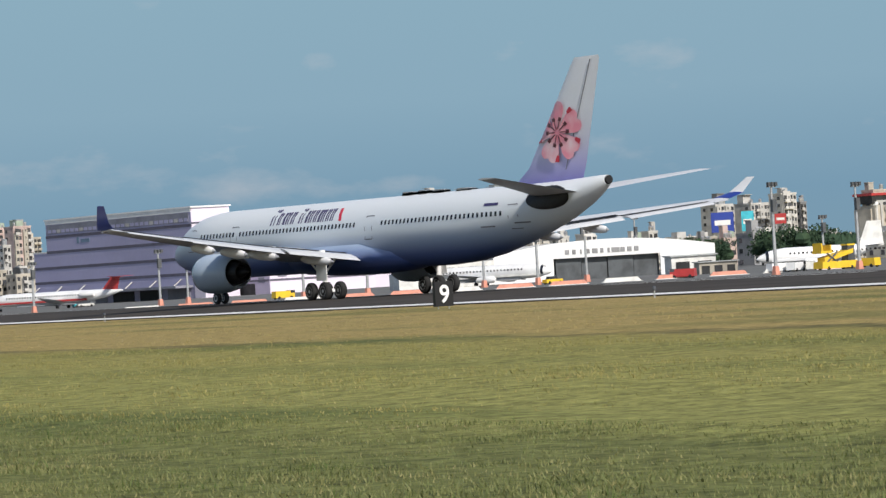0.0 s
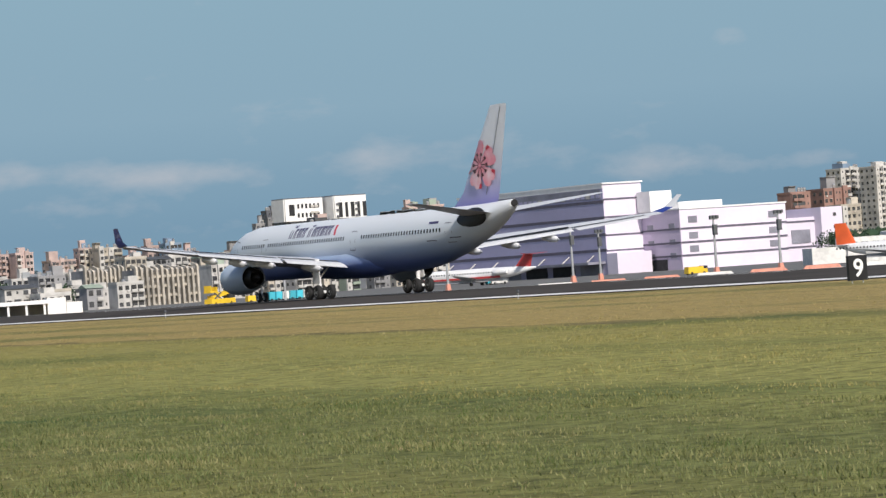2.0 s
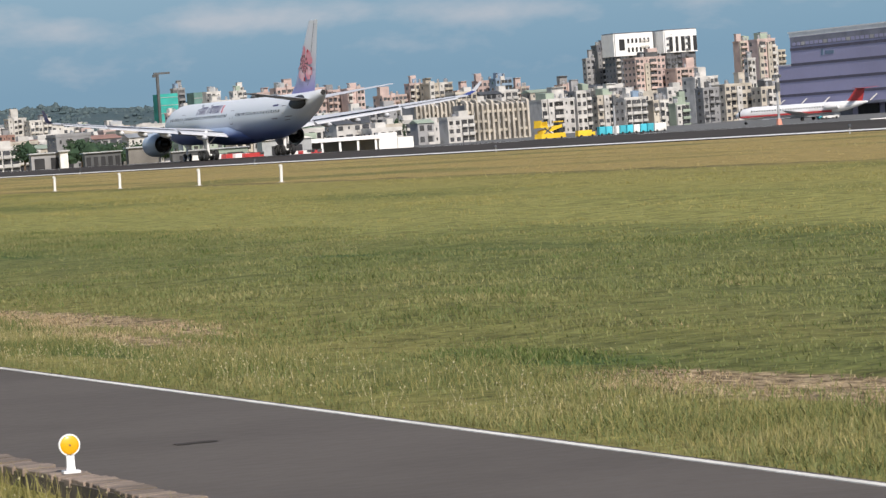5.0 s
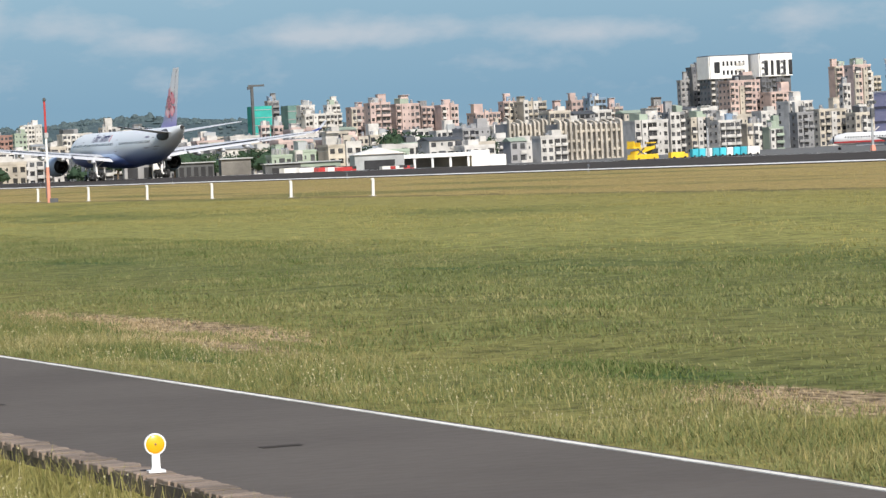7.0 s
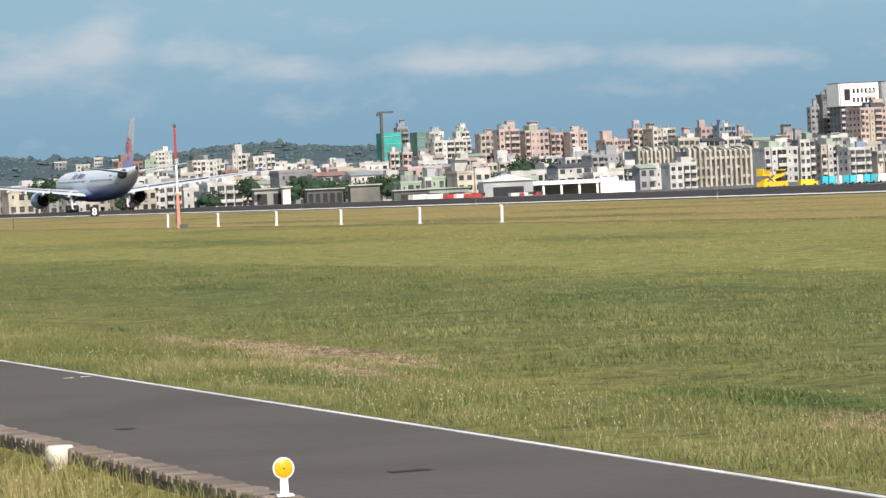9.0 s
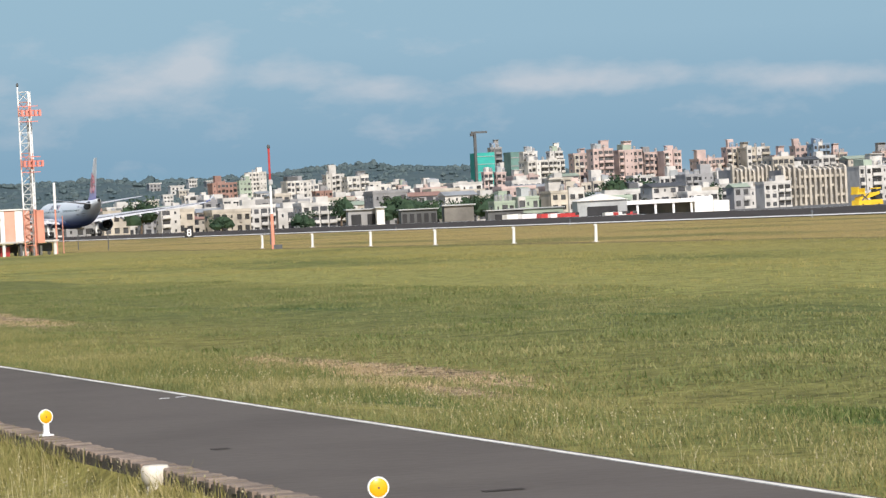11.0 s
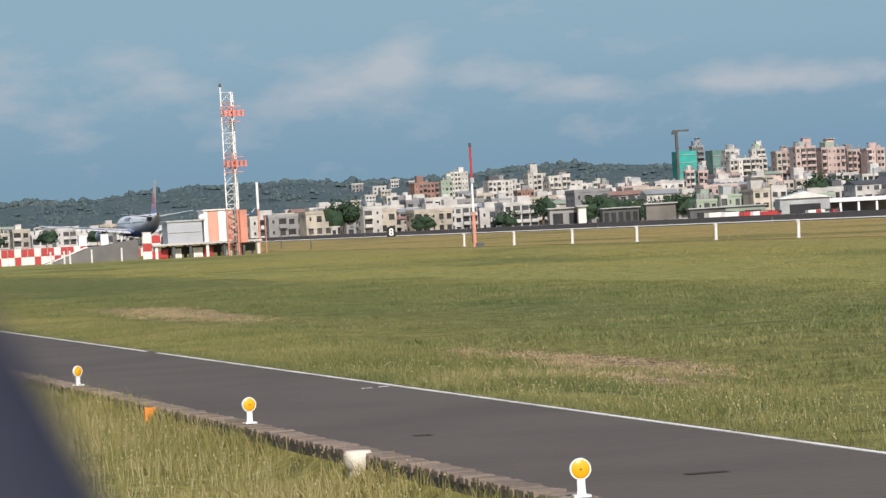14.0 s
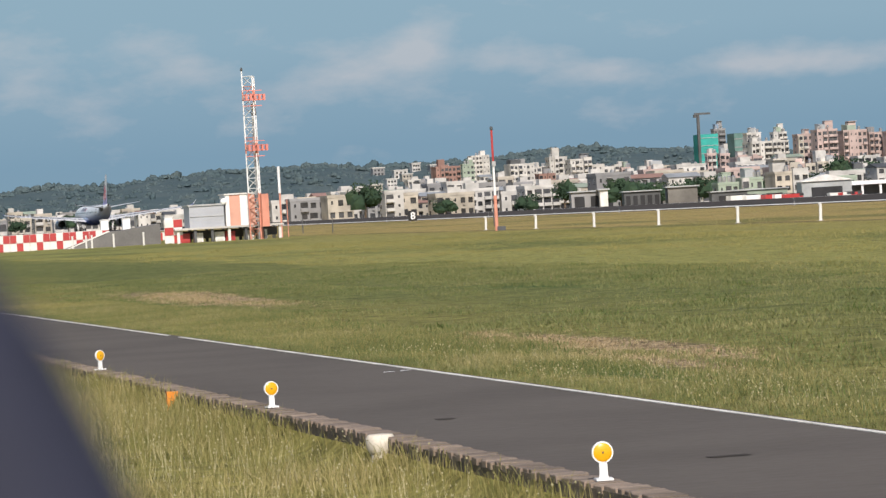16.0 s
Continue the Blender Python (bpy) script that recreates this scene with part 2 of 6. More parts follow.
def grass_material():
    m = bpy.data.materials.new("airfield_grass")
    m.use_nodes = True
    n, k = m.node_tree.nodes, m.node_tree.links
    b = n["Principled BSDF"]
    b.inputs["Roughness"].default_value, b.inputs["Specular IOR Level"].default_value = 0.9, 0.1
    tc, sep = n.new("ShaderNodeNewGeometry"), n.new("ShaderNodeSeparateXYZ")
    k.new(tc.outputs["Position"], sep.inputs[0])
    mp = n.new("ShaderNodeMapping")
    mp.inputs["Scale"].default_value = (1.0, 0.35, 1.0)
    k.new(tc.outputs["Position"], mp.inputs[0])
    big, mid, fine = (n.new("ShaderNodeTexNoise") for _ in range(3))
    for t, s, d in ((big, 0.09, 5), (mid, 0.55, 6), (fine, 7.0, 4)):
        t.inputs["Scale"].default_value, t.inputs["Detail"].default_value = s, d
        k.new((mp if t is not fine else tc).outputs[0 if t is not fine else "Position"], t.inputs["Vector"])
    # mown belts at their distance from the road, a little ragged
    wob, add = n.new("ShaderNodeMath"), n.new("ShaderNodeMath")
    wob.operation, wob.inputs[1].default_value = "MULTIPLY_ADD", 7.0
    wob.inputs[2].default_value = -3.5
    k.new(mid.outputs[0], wob.inputs[0])
    k.new(sep.outputs[0], add.inputs[0])
    k.new(wob.outputs[0], add.inputs[1])
    mr, belts = n.new("ShaderNodeMapRange"), n.new("ShaderNodeValToRGB")
    mr.inputs[1].default_value, mr.inputs[2].default_value = 0, 120
    k.new(add.outputs[0], mr.inputs[0])
    k.new(mr.outputs[0], belts.inputs[0])
    stops = ((0.0, (0.225, 0.20, 0.06)), (0.075, (0.22, 0.20, 0.065)), (0.105, (0.178, 0.17, 0.055)), (0.14, (0.138, 0.150, 0.050)),
             (0.185, (0.148, 0.157, 0.052)), (0.21, (0.238, 0.235, 0.076)), (0.30, (0.248, 0.238, 0.076)), (0.43, (0.258, 0.230, 0.076)), (0.446, (0.24, 0.205, 0.07)), (0.452, (0.10, 0.09, 0.045)),
             (0.459, (0.32, 0.245, 0.095)), (1.0, (0.325, 0.248, 0.10)))
    while len(belts.color_ramp.elements) < len(stops):
        belts.color_ramp.elements.new(0.5)
    for e, (at, c) in zip(belts.color_ramp.elements, stops):
        e.position, e.color = at, (*c, 1)
    green = n.new("ShaderNodeMix")
    green.data_type = "RGBA"
    green.inputs[7].default_value = (0.098, 0.122, 0.038, 1)
    g = n.new("ShaderNodeMapRange")
    g.inputs[1].default_value, g.inputs[2].default_value, g.inputs[4].default_value = 0.50, 0.66, 0.75
    k.new(big.outputs[0], g.inputs[0])
    k.new(g.outputs[0], green.inputs[0])
    k.new(belts.outputs[0], green.inputs[6])
    # scuffed bare earth and dark clover in patches beside the road
    def spread(spots, rag, low, high):
        total = None
        for cx, cy, rx, ry in spots:
            vs, vd, ln, mr2 = (n.new(q) for q in ("ShaderNodeVectorMath", "ShaderNodeVectorMath", "ShaderNodeVectorMath", "ShaderNodeMapRange"))
            vs.operation, vd.operation, ln.operation = "SUBTRACT", "DIVIDE", "LENGTH"
            vs.inputs[1].default_value, vd.inputs[1].default_value = (cx, cy, 0), (rx, ry, 1000)
            k.new(tc.outputs["Position"], vs.inputs[0])
            k.new(vs.outputs[0], vd.inputs[0])
            k.new(vd.outputs[0], ln.inputs[0])
            mr2.inputs[1].default_value, mr2.inputs[2].default_value, mr2.inputs[3].default_value, mr2.inputs[4].default_value = 0.2, 1.5, 1.0, 0.0
            k.new(ln.outputs["Value"], mr2.inputs[0])
            if total is None:
                total = mr2.outputs[0]
            else:
                mx = n.new("ShaderNodeMath")
                mx.operation = "MAXIMUM"
                k.new(total, mx.inputs[0])
                k.new(mr2.outputs[0], mx.inputs[1])
                total = mx.outputs[0]
        nz, ma, out = n.new("ShaderNodeTexNoise"), n.new("ShaderNodeMath"), n.new("ShaderNodeMapRange")
        nz.inputs["Scale"].default_value, nz.inputs["Detail"].default_value, nz.inputs["Roughness"].default_value = rag, 6, 0.7
        k.new(mp.outputs[0], nz.inputs["Vector"])
        k.new(total, ma.inputs[0])
        k.new(nz.outputs[0], ma.inputs[1])
        out.interpolation_type = "SMOOTHSTEP"
        out.inputs[1].default_value, out.inputs[2].default_value = low, high
        k.new(ma.outputs[0], out.inputs[0])
        return out.outputs[0]

    clover, dirt = n.new("ShaderNodeMix"), n.new("ShaderNodeMix")
    clover.data_type = dirt.data_type = "RGBA"
    clover.inputs[7].default_value = (0.058, 0.095, 0.028, 1)
    earth, litter, streak = n.new("ShaderNodeValToRGB"), n.new("ShaderNodeTexNoise"), n.new("ShaderNodeMapping")
    streak.inputs["Scale"].default_value, streak.inputs["Rotation"].default_value = (9.0, 4.0, 1.0), (0, 0, 0.5)
    litter.inputs["Scale"].default_value, litter.inputs["Detail"].default_value, litter.inputs["Roughness"].default_value = 1.0, 7, 0.7
    k.new(tc.outputs["Position"], streak.inputs[0])
    k.new(streak.outputs[0], litter.inputs["Vector"])
    k.new(litter.outputs[0], earth.inputs[0])
    earth.color_ramp.elements[0].position, earth.color_ramp.elements[0].color = 0.40, (0.10, 0.065, 0.035, 1)
    earth.color_ramp.elements[1].position, earth.color_ramp.elements[1].color = 0.58, (0.42, 0.325, 0.20, 1)
    k.new(earth.outputs[0], dirt.inputs[7])
    k.new(spread(CLOVER, 2.2, 0.9, 1.4), clover.inputs[0])
    k.new(green.outputs[2], clover.inputs[6])
    k.new(spread(SCUFFS, 2.2, 0.80, 0.98), dirt.inputs[0])
    k.new(clover.outputs[2], dirt.inputs[6])
    # tufts: darker and lighter flecks
    tuft = n.new("ShaderNodeTexNoise")
    tuft.inputs["Scale"].default_value, tuft.inputs["Detail"].default_value = 1.8, 6
    k.new(tc.outputs["Position"], tuft.inputs["Vector"])
    both = n.new("ShaderNodeMath")
    both.inputs[1].default_value = 0
    k.new(fine.outputs[0], both.inputs[0])
    k.new(tuft.outputs[0], both.inputs[1])
    hsv, v = n.new("ShaderNodeHueSaturation"), n.new("ShaderNodeMapRange")
    v.inputs[1].default_value, v.inputs[2].default_value = 0.68, 1.34
    v.inputs[3].default_value, v.inputs[4].default_value = 0.38, 1.54
    k.new(both.outputs[0], v.inputs[0])
    k.new(v.outputs[0], hsv.inputs["Value"])
    k.new(dirt.outputs[2], hsv.inputs["Color"])
    k.new(hsv.outputs[0], b.inputs["Base Color"])
    bump = n.new("ShaderNodeBump")
    bump.inputs["Strength"].default_value, bump.inputs["Distance"].default_value = 0.5, 0.1
    k.new(fine.outputs[0], bump.inputs["Height"])
    k.new(bump.outputs[0], b.inputs["Normal"])
    return m


M_grass = grass_material()


def ground_sheet():
    xs = [-4000, -1500, -500, -150, -60, -25, -10, 0, 3, 5.25, 5.45, 5.65, 8.55, 9] + [9.5 + 0.7 * i for i in range(40)] + list(range(38, 120, 4)) \
        + list(range(120, 200, 10)) + list(range(200, 340, 10)) + [400, 600, 900, 1500, 2500, 4500]
    ys = [-4500, -1500, -500, -100, 0] + list(range(8, 130, 3)) + list(range(130, 400, 15)) + [400, 500, 650, 800, 1000, 1300, 1700, 2300, 3200, 4700]
    s = Shape()
    w = len(xs)
    s.v = [(x, y, ground_height(x, y)) for y in ys for x in xs]
    s.f = [(j * w + i, j * w + i + 1, (j + 1) * w + i + 1, (j + 1) * w + i) for j in range(len(ys) - 1) for i in range(w - 1)]
    return tagged(part("ground", s, M_grass, smooth=True), "rough mown airfield grass, green and straw coloured", "grass", kind="structure")


ground_sheet()


def slab(name, x0, x1, y0, y1, lift, mat, label, category="road", step=40):
    """A paved strip that follows the ground, with a small edge."""
    s = Shape()
    n = max(1, int((y1 - y0) / 400))
    k = max(1, int((x1 - x0) / step))
    for j in range(n + 1):
        y = y0 + (y1 - y0) * j / n
        for i in range(k + 1):
            x = x0 + (x1 - x0) * i / k
            s.v.append((x, y, ground_height(x, y) + lift))
    w = k + 1
    s.f = [(j * w + i, j * w + i + 1, (j + 1) * w + i + 1, (j + 1) * w + i) for j in range(n) for i in range(k)]
    o = len(s.v)
    s.v += [(x0, y0, ground_height(x0, y0) - 0.3), (x0, y1, ground_height(x0, y1) - 0.3)]
    s.f.append((0, n * w, o + 1, o))
    return tagged(part(name, s, mat), label, category, kind="structure")


runway = slab("runway", 118.6, 180, -900, 2300, 0.06, M_asphalt, "dark grey asphalt runway with worn white edge lines", "road", 6)


# ---- the airliner ----
def section(s, r, zc, n=28, wide=1.0):
    return [(wide * r * math.sin(2 * math.pi * i / n), -s, zc + r * math.cos(2 * math.pi * i / n)) for i in range(n)]


def foil(s, x, z, chord, thick, n=9, droop=0.0):
    """An aerofoil section across x, from its leading edge at s."""
    up, low = [], []
    for i in range(n + 1):
        t = (1 - math.cos(math.pi * i / n)) / 2
        h = thick * chord * 2.6 * (0.2969 * math.sqrt(t) - 0.126 * t - 0.3516 * t * t + 0.2843 * t ** 3 - 0.1036 * t ** 4) * 2
        up.append((x, -(s + chord * t), z + h - droop * t * t))
        low.append((x, -(s + chord * t), z - h * 0.6 - droop * t * t))
    return up + low[-2:0:-1]


def fin_foil(s, z, chord, thick, n=8):
    a = foil(s, 0, 0, chord, thick, n)
    return [(p[2] * 0.8, p[1], z) for p in a]


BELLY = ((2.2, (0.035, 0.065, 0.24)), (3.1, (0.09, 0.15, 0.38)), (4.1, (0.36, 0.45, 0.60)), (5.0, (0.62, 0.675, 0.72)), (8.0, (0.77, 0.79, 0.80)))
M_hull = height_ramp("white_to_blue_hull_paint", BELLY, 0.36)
M_finpaint = height_ramp("white_to_violet_fin_paint", ((7.5, (0.16, 0.15, 0.47)), (9.0, (0.42, 0.40, 0.66)), (11.0, (0.66, 0.66, 0.75)), (13.0, (0.78, 0.79, 0.82)), (17.0, (0.80, 0.81, 0.83))), 0.35)
M_wing = material("pale_grey_wing_paint", (0.62, 0.63, 0.65), 0.4, vary=0.06, scale=0.6)
M_wing_low = material("wing_underside_grey", (0.40, 0.41, 0.43), 0.45, vary=0.08, scale=0.6)
M_nacelle = material("pale_blue_nacelle_paint", (0.46, 0.54, 0.64), 0.3, vary=0.04)
M_lip = material("polished_lip_metal", (0.7, 0.71, 0.72), 0.2, 1.0, 0.03)
M_blue = material("deep_blue_paint", (0.03, 0.06, 0.32), 0.35, vary=0.05)
M_window = material("cabin_window_glass", (0.02, 0.022, 0.03), 0.1, vary=0.1)
M_letter = material("violet_lettering_paint", (0.05, 0.04, 0.13), 0.4, vary=0.05)
M_petal = material("rose_pink_paint", (0.84, 0.29, 0.36), 0.4, vary=0.05, scale=1.6, second=(0.87, 0.62, 0.65))
M_petal_red = material("crimson_paint", (0.62, 0.03, 0.06), 0.4, vary=0.06)
M_stamen = material("dark_maroon_paint", (0.10, 0.015, 0.025), 0.4, vary=0.06)
# scorched metal; its near-black also paints the shadow in the wing's gaps
M_scorch_and_shade = material("scorched_metal_and_gap_shade", (0.03, 0.029, 0.03), 0.5, 0.4, 0.2)
M_seam = material("dark_seam", (0.16, 0.16, 0.19), 0.6, vary=0.1)


HULL = ((0.0, 0.05, 4.15), (0.35, 0.55, 4.2), (1.2, 1.1, 4.35), (2.6, 1.68, 4.55), (4.2, 2.18, 4.72), (6.2, 2.58, 4.86), (8.5, 2.79, 4.94), (10.5, 2.82, 4.95),
        (20, 2.82, 4.95), (30, 2.82, 4.95), (42.5, 2.82, 4.95), (45.5, 2.75, 5.02), (48.5, 2.55, 5.22), (51.5, 2.25, 5.53), (54.5, 1.88, 5.91), (57.5, 1.46, 6.36),
        (60.0, 1.02, 6.88), (61.5, 0.68, 7.27), (62.3, 0.45, 7.50), (62.5, 0.36, 7.58))


def hull_at(s):
    for a, b in zip(HULL, HULL[1:]):
        if a[0] <= s <= b[0]:
            t = (s - a[0]) / (b[0] - a[0])
            return [a[i] + t * (b[i] - a[i]) for i in (1, 2)]
    return HULL[-1][1:]


def skin_patch(s, side, z0, z1, length, lift=0.02, lean=0.0):
    """A small curved patch on the fuselage side between two heights."""
    vs = []
    for q, zz in ((0, z0), (0, (z0 + z1) / 2), (0, z1)):
        for e in (-0.5, 0.5):
            a = s + e * length - lean * (zz - z0)
            r, zc = hull_at(a)
            d = max(-0.999, min(0.999, (zz - zc) / r))
            k = (r + lift) / r
            vs.append((side * (r + lift) * math.sqrt(1 - d * d), -a, zc + (zz - zc) * k))
    return vs, [(0, 1, 3, 2), (2, 3, 5, 4)]


def skin_oval(s0, side, z0, half_s, half_z, lift=0.03, n=24, rings=4):
    """An oval patch that follows the fuselage side."""
    vs = []
    for k in range(rings + 1):
        for i in range(n):
            a = 2 * math.pi * i / n
            s, z = s0 + half_s * k / rings * math.cos(a), z0 + half_z * k / rings * math.sin(a)
            r, zc = hull_at(s)
            d = max(-0.97, min(0.97, (z - zc) / r))
            vs.append((side * (r + lift) * math.sqrt(1 - d * d), -s, zc + d * (r + lift)))
    return Shape().add(vs, [(k * n + i, k * n + (i + 1) % n, (k + 1) * n + (i + 1) % n, (k + 1) * n + i) for k in range(rings) for i in range(n)])


def airliner():
    jet = thing("airliner", "white wide-body airliner, blue belly, pink flower on its fin", "airplane")
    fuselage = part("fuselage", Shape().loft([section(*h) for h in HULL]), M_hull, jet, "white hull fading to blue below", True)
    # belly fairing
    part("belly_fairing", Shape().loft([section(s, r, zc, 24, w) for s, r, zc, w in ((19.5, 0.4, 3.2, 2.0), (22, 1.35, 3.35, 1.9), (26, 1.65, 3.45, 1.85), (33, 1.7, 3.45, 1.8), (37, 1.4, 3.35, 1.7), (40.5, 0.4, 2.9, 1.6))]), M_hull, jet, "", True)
    part("exhaust_pipe", Shape().loft([section(62.45, 0.345, 7.575, 16), section(62.66, 0.31, 7.60, 16)]), M_scorch_and_shade, fuselage, "dark round tail exhaust", True)
    for side, name in ((-1, "left"), (1, "right")):
        w = Shape()
        for k, (s, n) in enumerate(((8.6, 11), (15.0, 34), (36.5, 30))):
            for i in range(n):
                w.add(*skin_patch(s + 0.53 * i, side, 5.55, 5.90, 0.24))
        tagged(part("cabin_windows", w, M_window, fuselage, "row of small dark cabin windows"), kind="stuff")
        for s in (6.6, 14.0, 34.6, 53.2):
            d = Shape()
            for e in (-0.52, 0.52):
                d.add(*skin_patch(s + e, side, 4.5, 6.35, 0.06, 0.015))
            d.add(*skin_patch(s, side, 6.3, 6.36, 1.04, 0.015)).add(*skin_patch(s, side, 4.5, 4.56, 1.04, 0.015))
            part("door_outline", d, M_seam, fuselage)
        # the maker's name as plain bars of its size and colour
        for i, (at, wid, tall) in enumerate(((16.2, 0.9, 1.25), (17.4, 0.62, 0.95), (18.35, 0.3, 0.95), (19.05, 0.65, 0.95), (20.0, 0.7, 0.95), (21.6, 0.8, 1.15), (22.7, 0.3, 0.95), (23.4, 0.65, 0.95), (24.3, 0.6, 0.95), (25.1, 0.3, 0.95), (25.75, 0.65, 0.95), (26.65, 0.6, 0.95), (27.5, 0.6, 0.95))):
            at = 19.8 + (at - 16.2) * 0.80
            wid *= 0.85
            a = at if side < 0 else 48.4 - at
            t = Shape()
            t.add(*skin_patch(a - 0.28 * wid, side, 6.2, 6.2 + tall, 0.2, 0.02, 0.25))
            t.add(*skin_patch(a + 0.28 * wid, side, 6.2, 6.2 + tall, 0.16, 0.02, 0.25))
            t.add(*skin_patch(a, side, 6.2 + tall - 0.22, 6.2 + tall, wid * 0.55, 0.024, 0.25))
            part("letter", t, M_letter, fuselage, "dark violet letter as plain bars")
        part("emblem", Shape().add(*skin_patch(30.2, side, 6.15, 7.15, 0.4, 0.02, 0.6)), M_petal_red, fuselage, "small red emblem")
        part("cockpit_window", Shape().add(*skin_patch(2.6, side, 5.15, 5.75, 1.2, 0.02)), M_window, fuselage)
        part("registration_mark", Shape().add(*skin_patch(50.6, side, 6.35, 6.55, 1.7, 0.015)), M_letter, fuselage, "small registration as a bar")
        for s, z in ((50.3, 4.75), (54.0, 4.9)):
            part("hatch", Shape().add(*skin_patch(s, side, z, z + 0.1, 1.6, 0.015)), M_seam, fuselage)
        # wing
        rows = ((19.5, 2.2, 3.55, 12.2, 0.115), (24.4, 9.4, 4.35, 7.6, 0.105), (31.8, 19.5, 5.3, 4.7, 0.10), (38.1, 28.6, 6.2, 2.45, 0.095))
        wing = part("wing", Shape().loft([foil(s, side * x, z, c, th, droop=0.05 * c) for s, x, z, c, th in rows]), M_wing, jet, "pale grey swept wing", True)
        # the left winglet's shadow is put into its colour as deep blue
        part("winglet", Shape().loft([foil(38.1, side * 28.6, 6.2, 2.45, 0.09), foil(39.4, side * 29.35, 6.6, 1.9, 0.08), foil(41.0, side * 30.1, 7.85, 1.0, 0.07)]), M_blue if side < 0 else M_white, wing,
             "dark blue winglet with its shadow painted in" if side < 0 else "white winglet", True)
        if side > 0:
            part("winglet_root", Shape().loft([foil(38.1, 28.62, 6.22, 2.5, 0.1), foil(39.45, 29.38, 6.65, 1.95, 0.09)]), M_blue, wing, "dark blue winglet with its shadow painted in root", True)
        # lowered flaps, slats and aileron
        for a, b in (((31.5, 3.0, 3.40, 2.1), (31.8, 9.3, 4.10, 1.6)), ((31.8, 9.7, 4.13, 1.6), (36.4, 20.2, 5.18, 1.05))):
            f = Shape().loft([foil(s, side * x, z, c, 0.10, droop=0.24 * c) for s, x, z, c in (a, b)])
            flap = part("flap", f, M_wing, wing, "lowered trailing flap", True)
            # a solid dark strip stands in for the shadow above the flap
            part("flap_gap_shade", Shape().loft([foil(s - 0.5, side * x, z + 0.22, 0.75, 0.12, droop=0.1) for s, x, z, c in (a, b)]), M_scorch_and_shade, flap, "dark strip for the shadow in the flap gap", True)
        part("aileron", Shape().loft([foil(36.6, side * 20.5, 5.2, 1.3, 0.12, droop=0.2), foil(39.5, side * 27.2, 5.95, 0.95, 0.12, droop=0.15)]), M_wing, wing, "", True)
        # the aileron's gap shadow is a dark strip too
        part("aileron_gap_shade", Shape().loft([foil(36.2, side * 20.5, 5.33, 0.55, 0.1), foil(39.2, side * 27.2, 6.06, 0.4, 0.1)]), M_scorch_and_shade, wing, "dark strip for the shadow in the aileron gap", True)
        sl = Shape().loft([foil(24.0, side * 9.9, 4.25, 1.0, 0.16, droop=-0.25), foil(37.2, side * 27.8, 6.02, 0.6, 0.16, droop=-0.15)])
        part("slat", sl, M_wing, wing, "", True)
        part("slat", Shape().loft([foil(19.6, side * 3.4, 3.45, 1.2, 0.16, droop=-0.25), foil(23.3, side * 8.8, 4.15, 1.0, 0.16, droop=-0.25)]), M_wing, wing, "", True)
        for x, s, z, ln in ((6.2, 29.8, 3.35, 4.6), (11.2, 30.2, 3.95, 4.3), (14.8, 32.0, 4.25, 3.9), (18.4, 33.8, 4.65, 3.5)):
            fair = part("flap_fairing", Shape().loft([[(side * x + q * 0.28 * math.sin(2 * math.pi * i / 10), -(s + t * ln), z - 0.05 - 0.35 * t + q * 0.36 * math.cos(2 * math.pi * i / 10)) for i in range(10)]
                        for t, q in ((0, 0.05), (0.12, 0.7), (0.35, 1), (0.75, 1.0), (0.93, 0.75), (1.0, 0.35))]), M_white, wing, "white flap track fairing", True)
            part("fairing_tip", Shape().loft([[(side * x + q * 0.28 * math.sin(2 * math.pi * i / 10), -(s + t * ln), z - 0.05 - 0.35 * t + q * 0.36 * math.cos(2 * math.pi * i / 10)) for i in range(10)]
                        for t, q in ((0.99, 0.45), (1.03, 0.32), (1.08, 0.08))]), M_wing_low, fair, "grey fairing tip", True)
        # engine, turned about its own axis
        axis = Matrix.Translation((side * 9.37, -20.6, 2.55)) @ Euler((radians(90), 0, 0)).to_matrix().to_4x4()
        engine = part("engine", Shape().turned(((1.18, 0.55), (1.24, 0.1), (1.33, 0.0), (1.44, 0.12), (1.56, 0.7), (1.6, 1.7), (1.56, 3.0), (1.36, 4.35), (1.22, 4.9), (1.17, 4.88), (1.12, 3.9)), 36, axis), M_nacelle, jet, "pale blue engine nacelle", True)
        part("intake_lip", Shape().turned(((1.2, 0.5), (1.25, 0.08), (1.335, -0.03), (1.45, 0.1), (1.5, 0.3), (1.4, 0.3)), 36, axis), M_lip, engine, "polished intake lip", True)
        part("fan", Shape().turned(((0.05, 0.5), (0.45, 0.95), (1.17, 1.1), (1.17, 1.2)), 30, axis), M_scorch_and_shade, engine, "dark fan", True)
        part("exhaust_nozzle", Shape().turned(((1.1, 3.6), (1.02, 4.4), (0.74, 5.7), (0.68, 5.7), (0.66, 4.9)), 30, axis), M_scorch_and_shade, engine, "scorched exhaust nozzle", True)
        part("exhaust_cone", Shape().turned(((0.5, 4.9), (0.42, 5.6), (0.06, 6.5)), 20, axis), M_scorch_and_shade, engine, "", True)
        pyl = Shape()
        pyl.loft([[(side * 9.37 + q * 0.24, -s, z) for q, s, z in ((-1, 22.0, zz), (1, 22.0, zz), (1, e, zz), (-1, e, zz))] for zz, e in ((3.6, 27.6), (4.0, 29.6), (4.25, 30.0))])
        part("pylon", pyl, M_wing, engine, "", True)
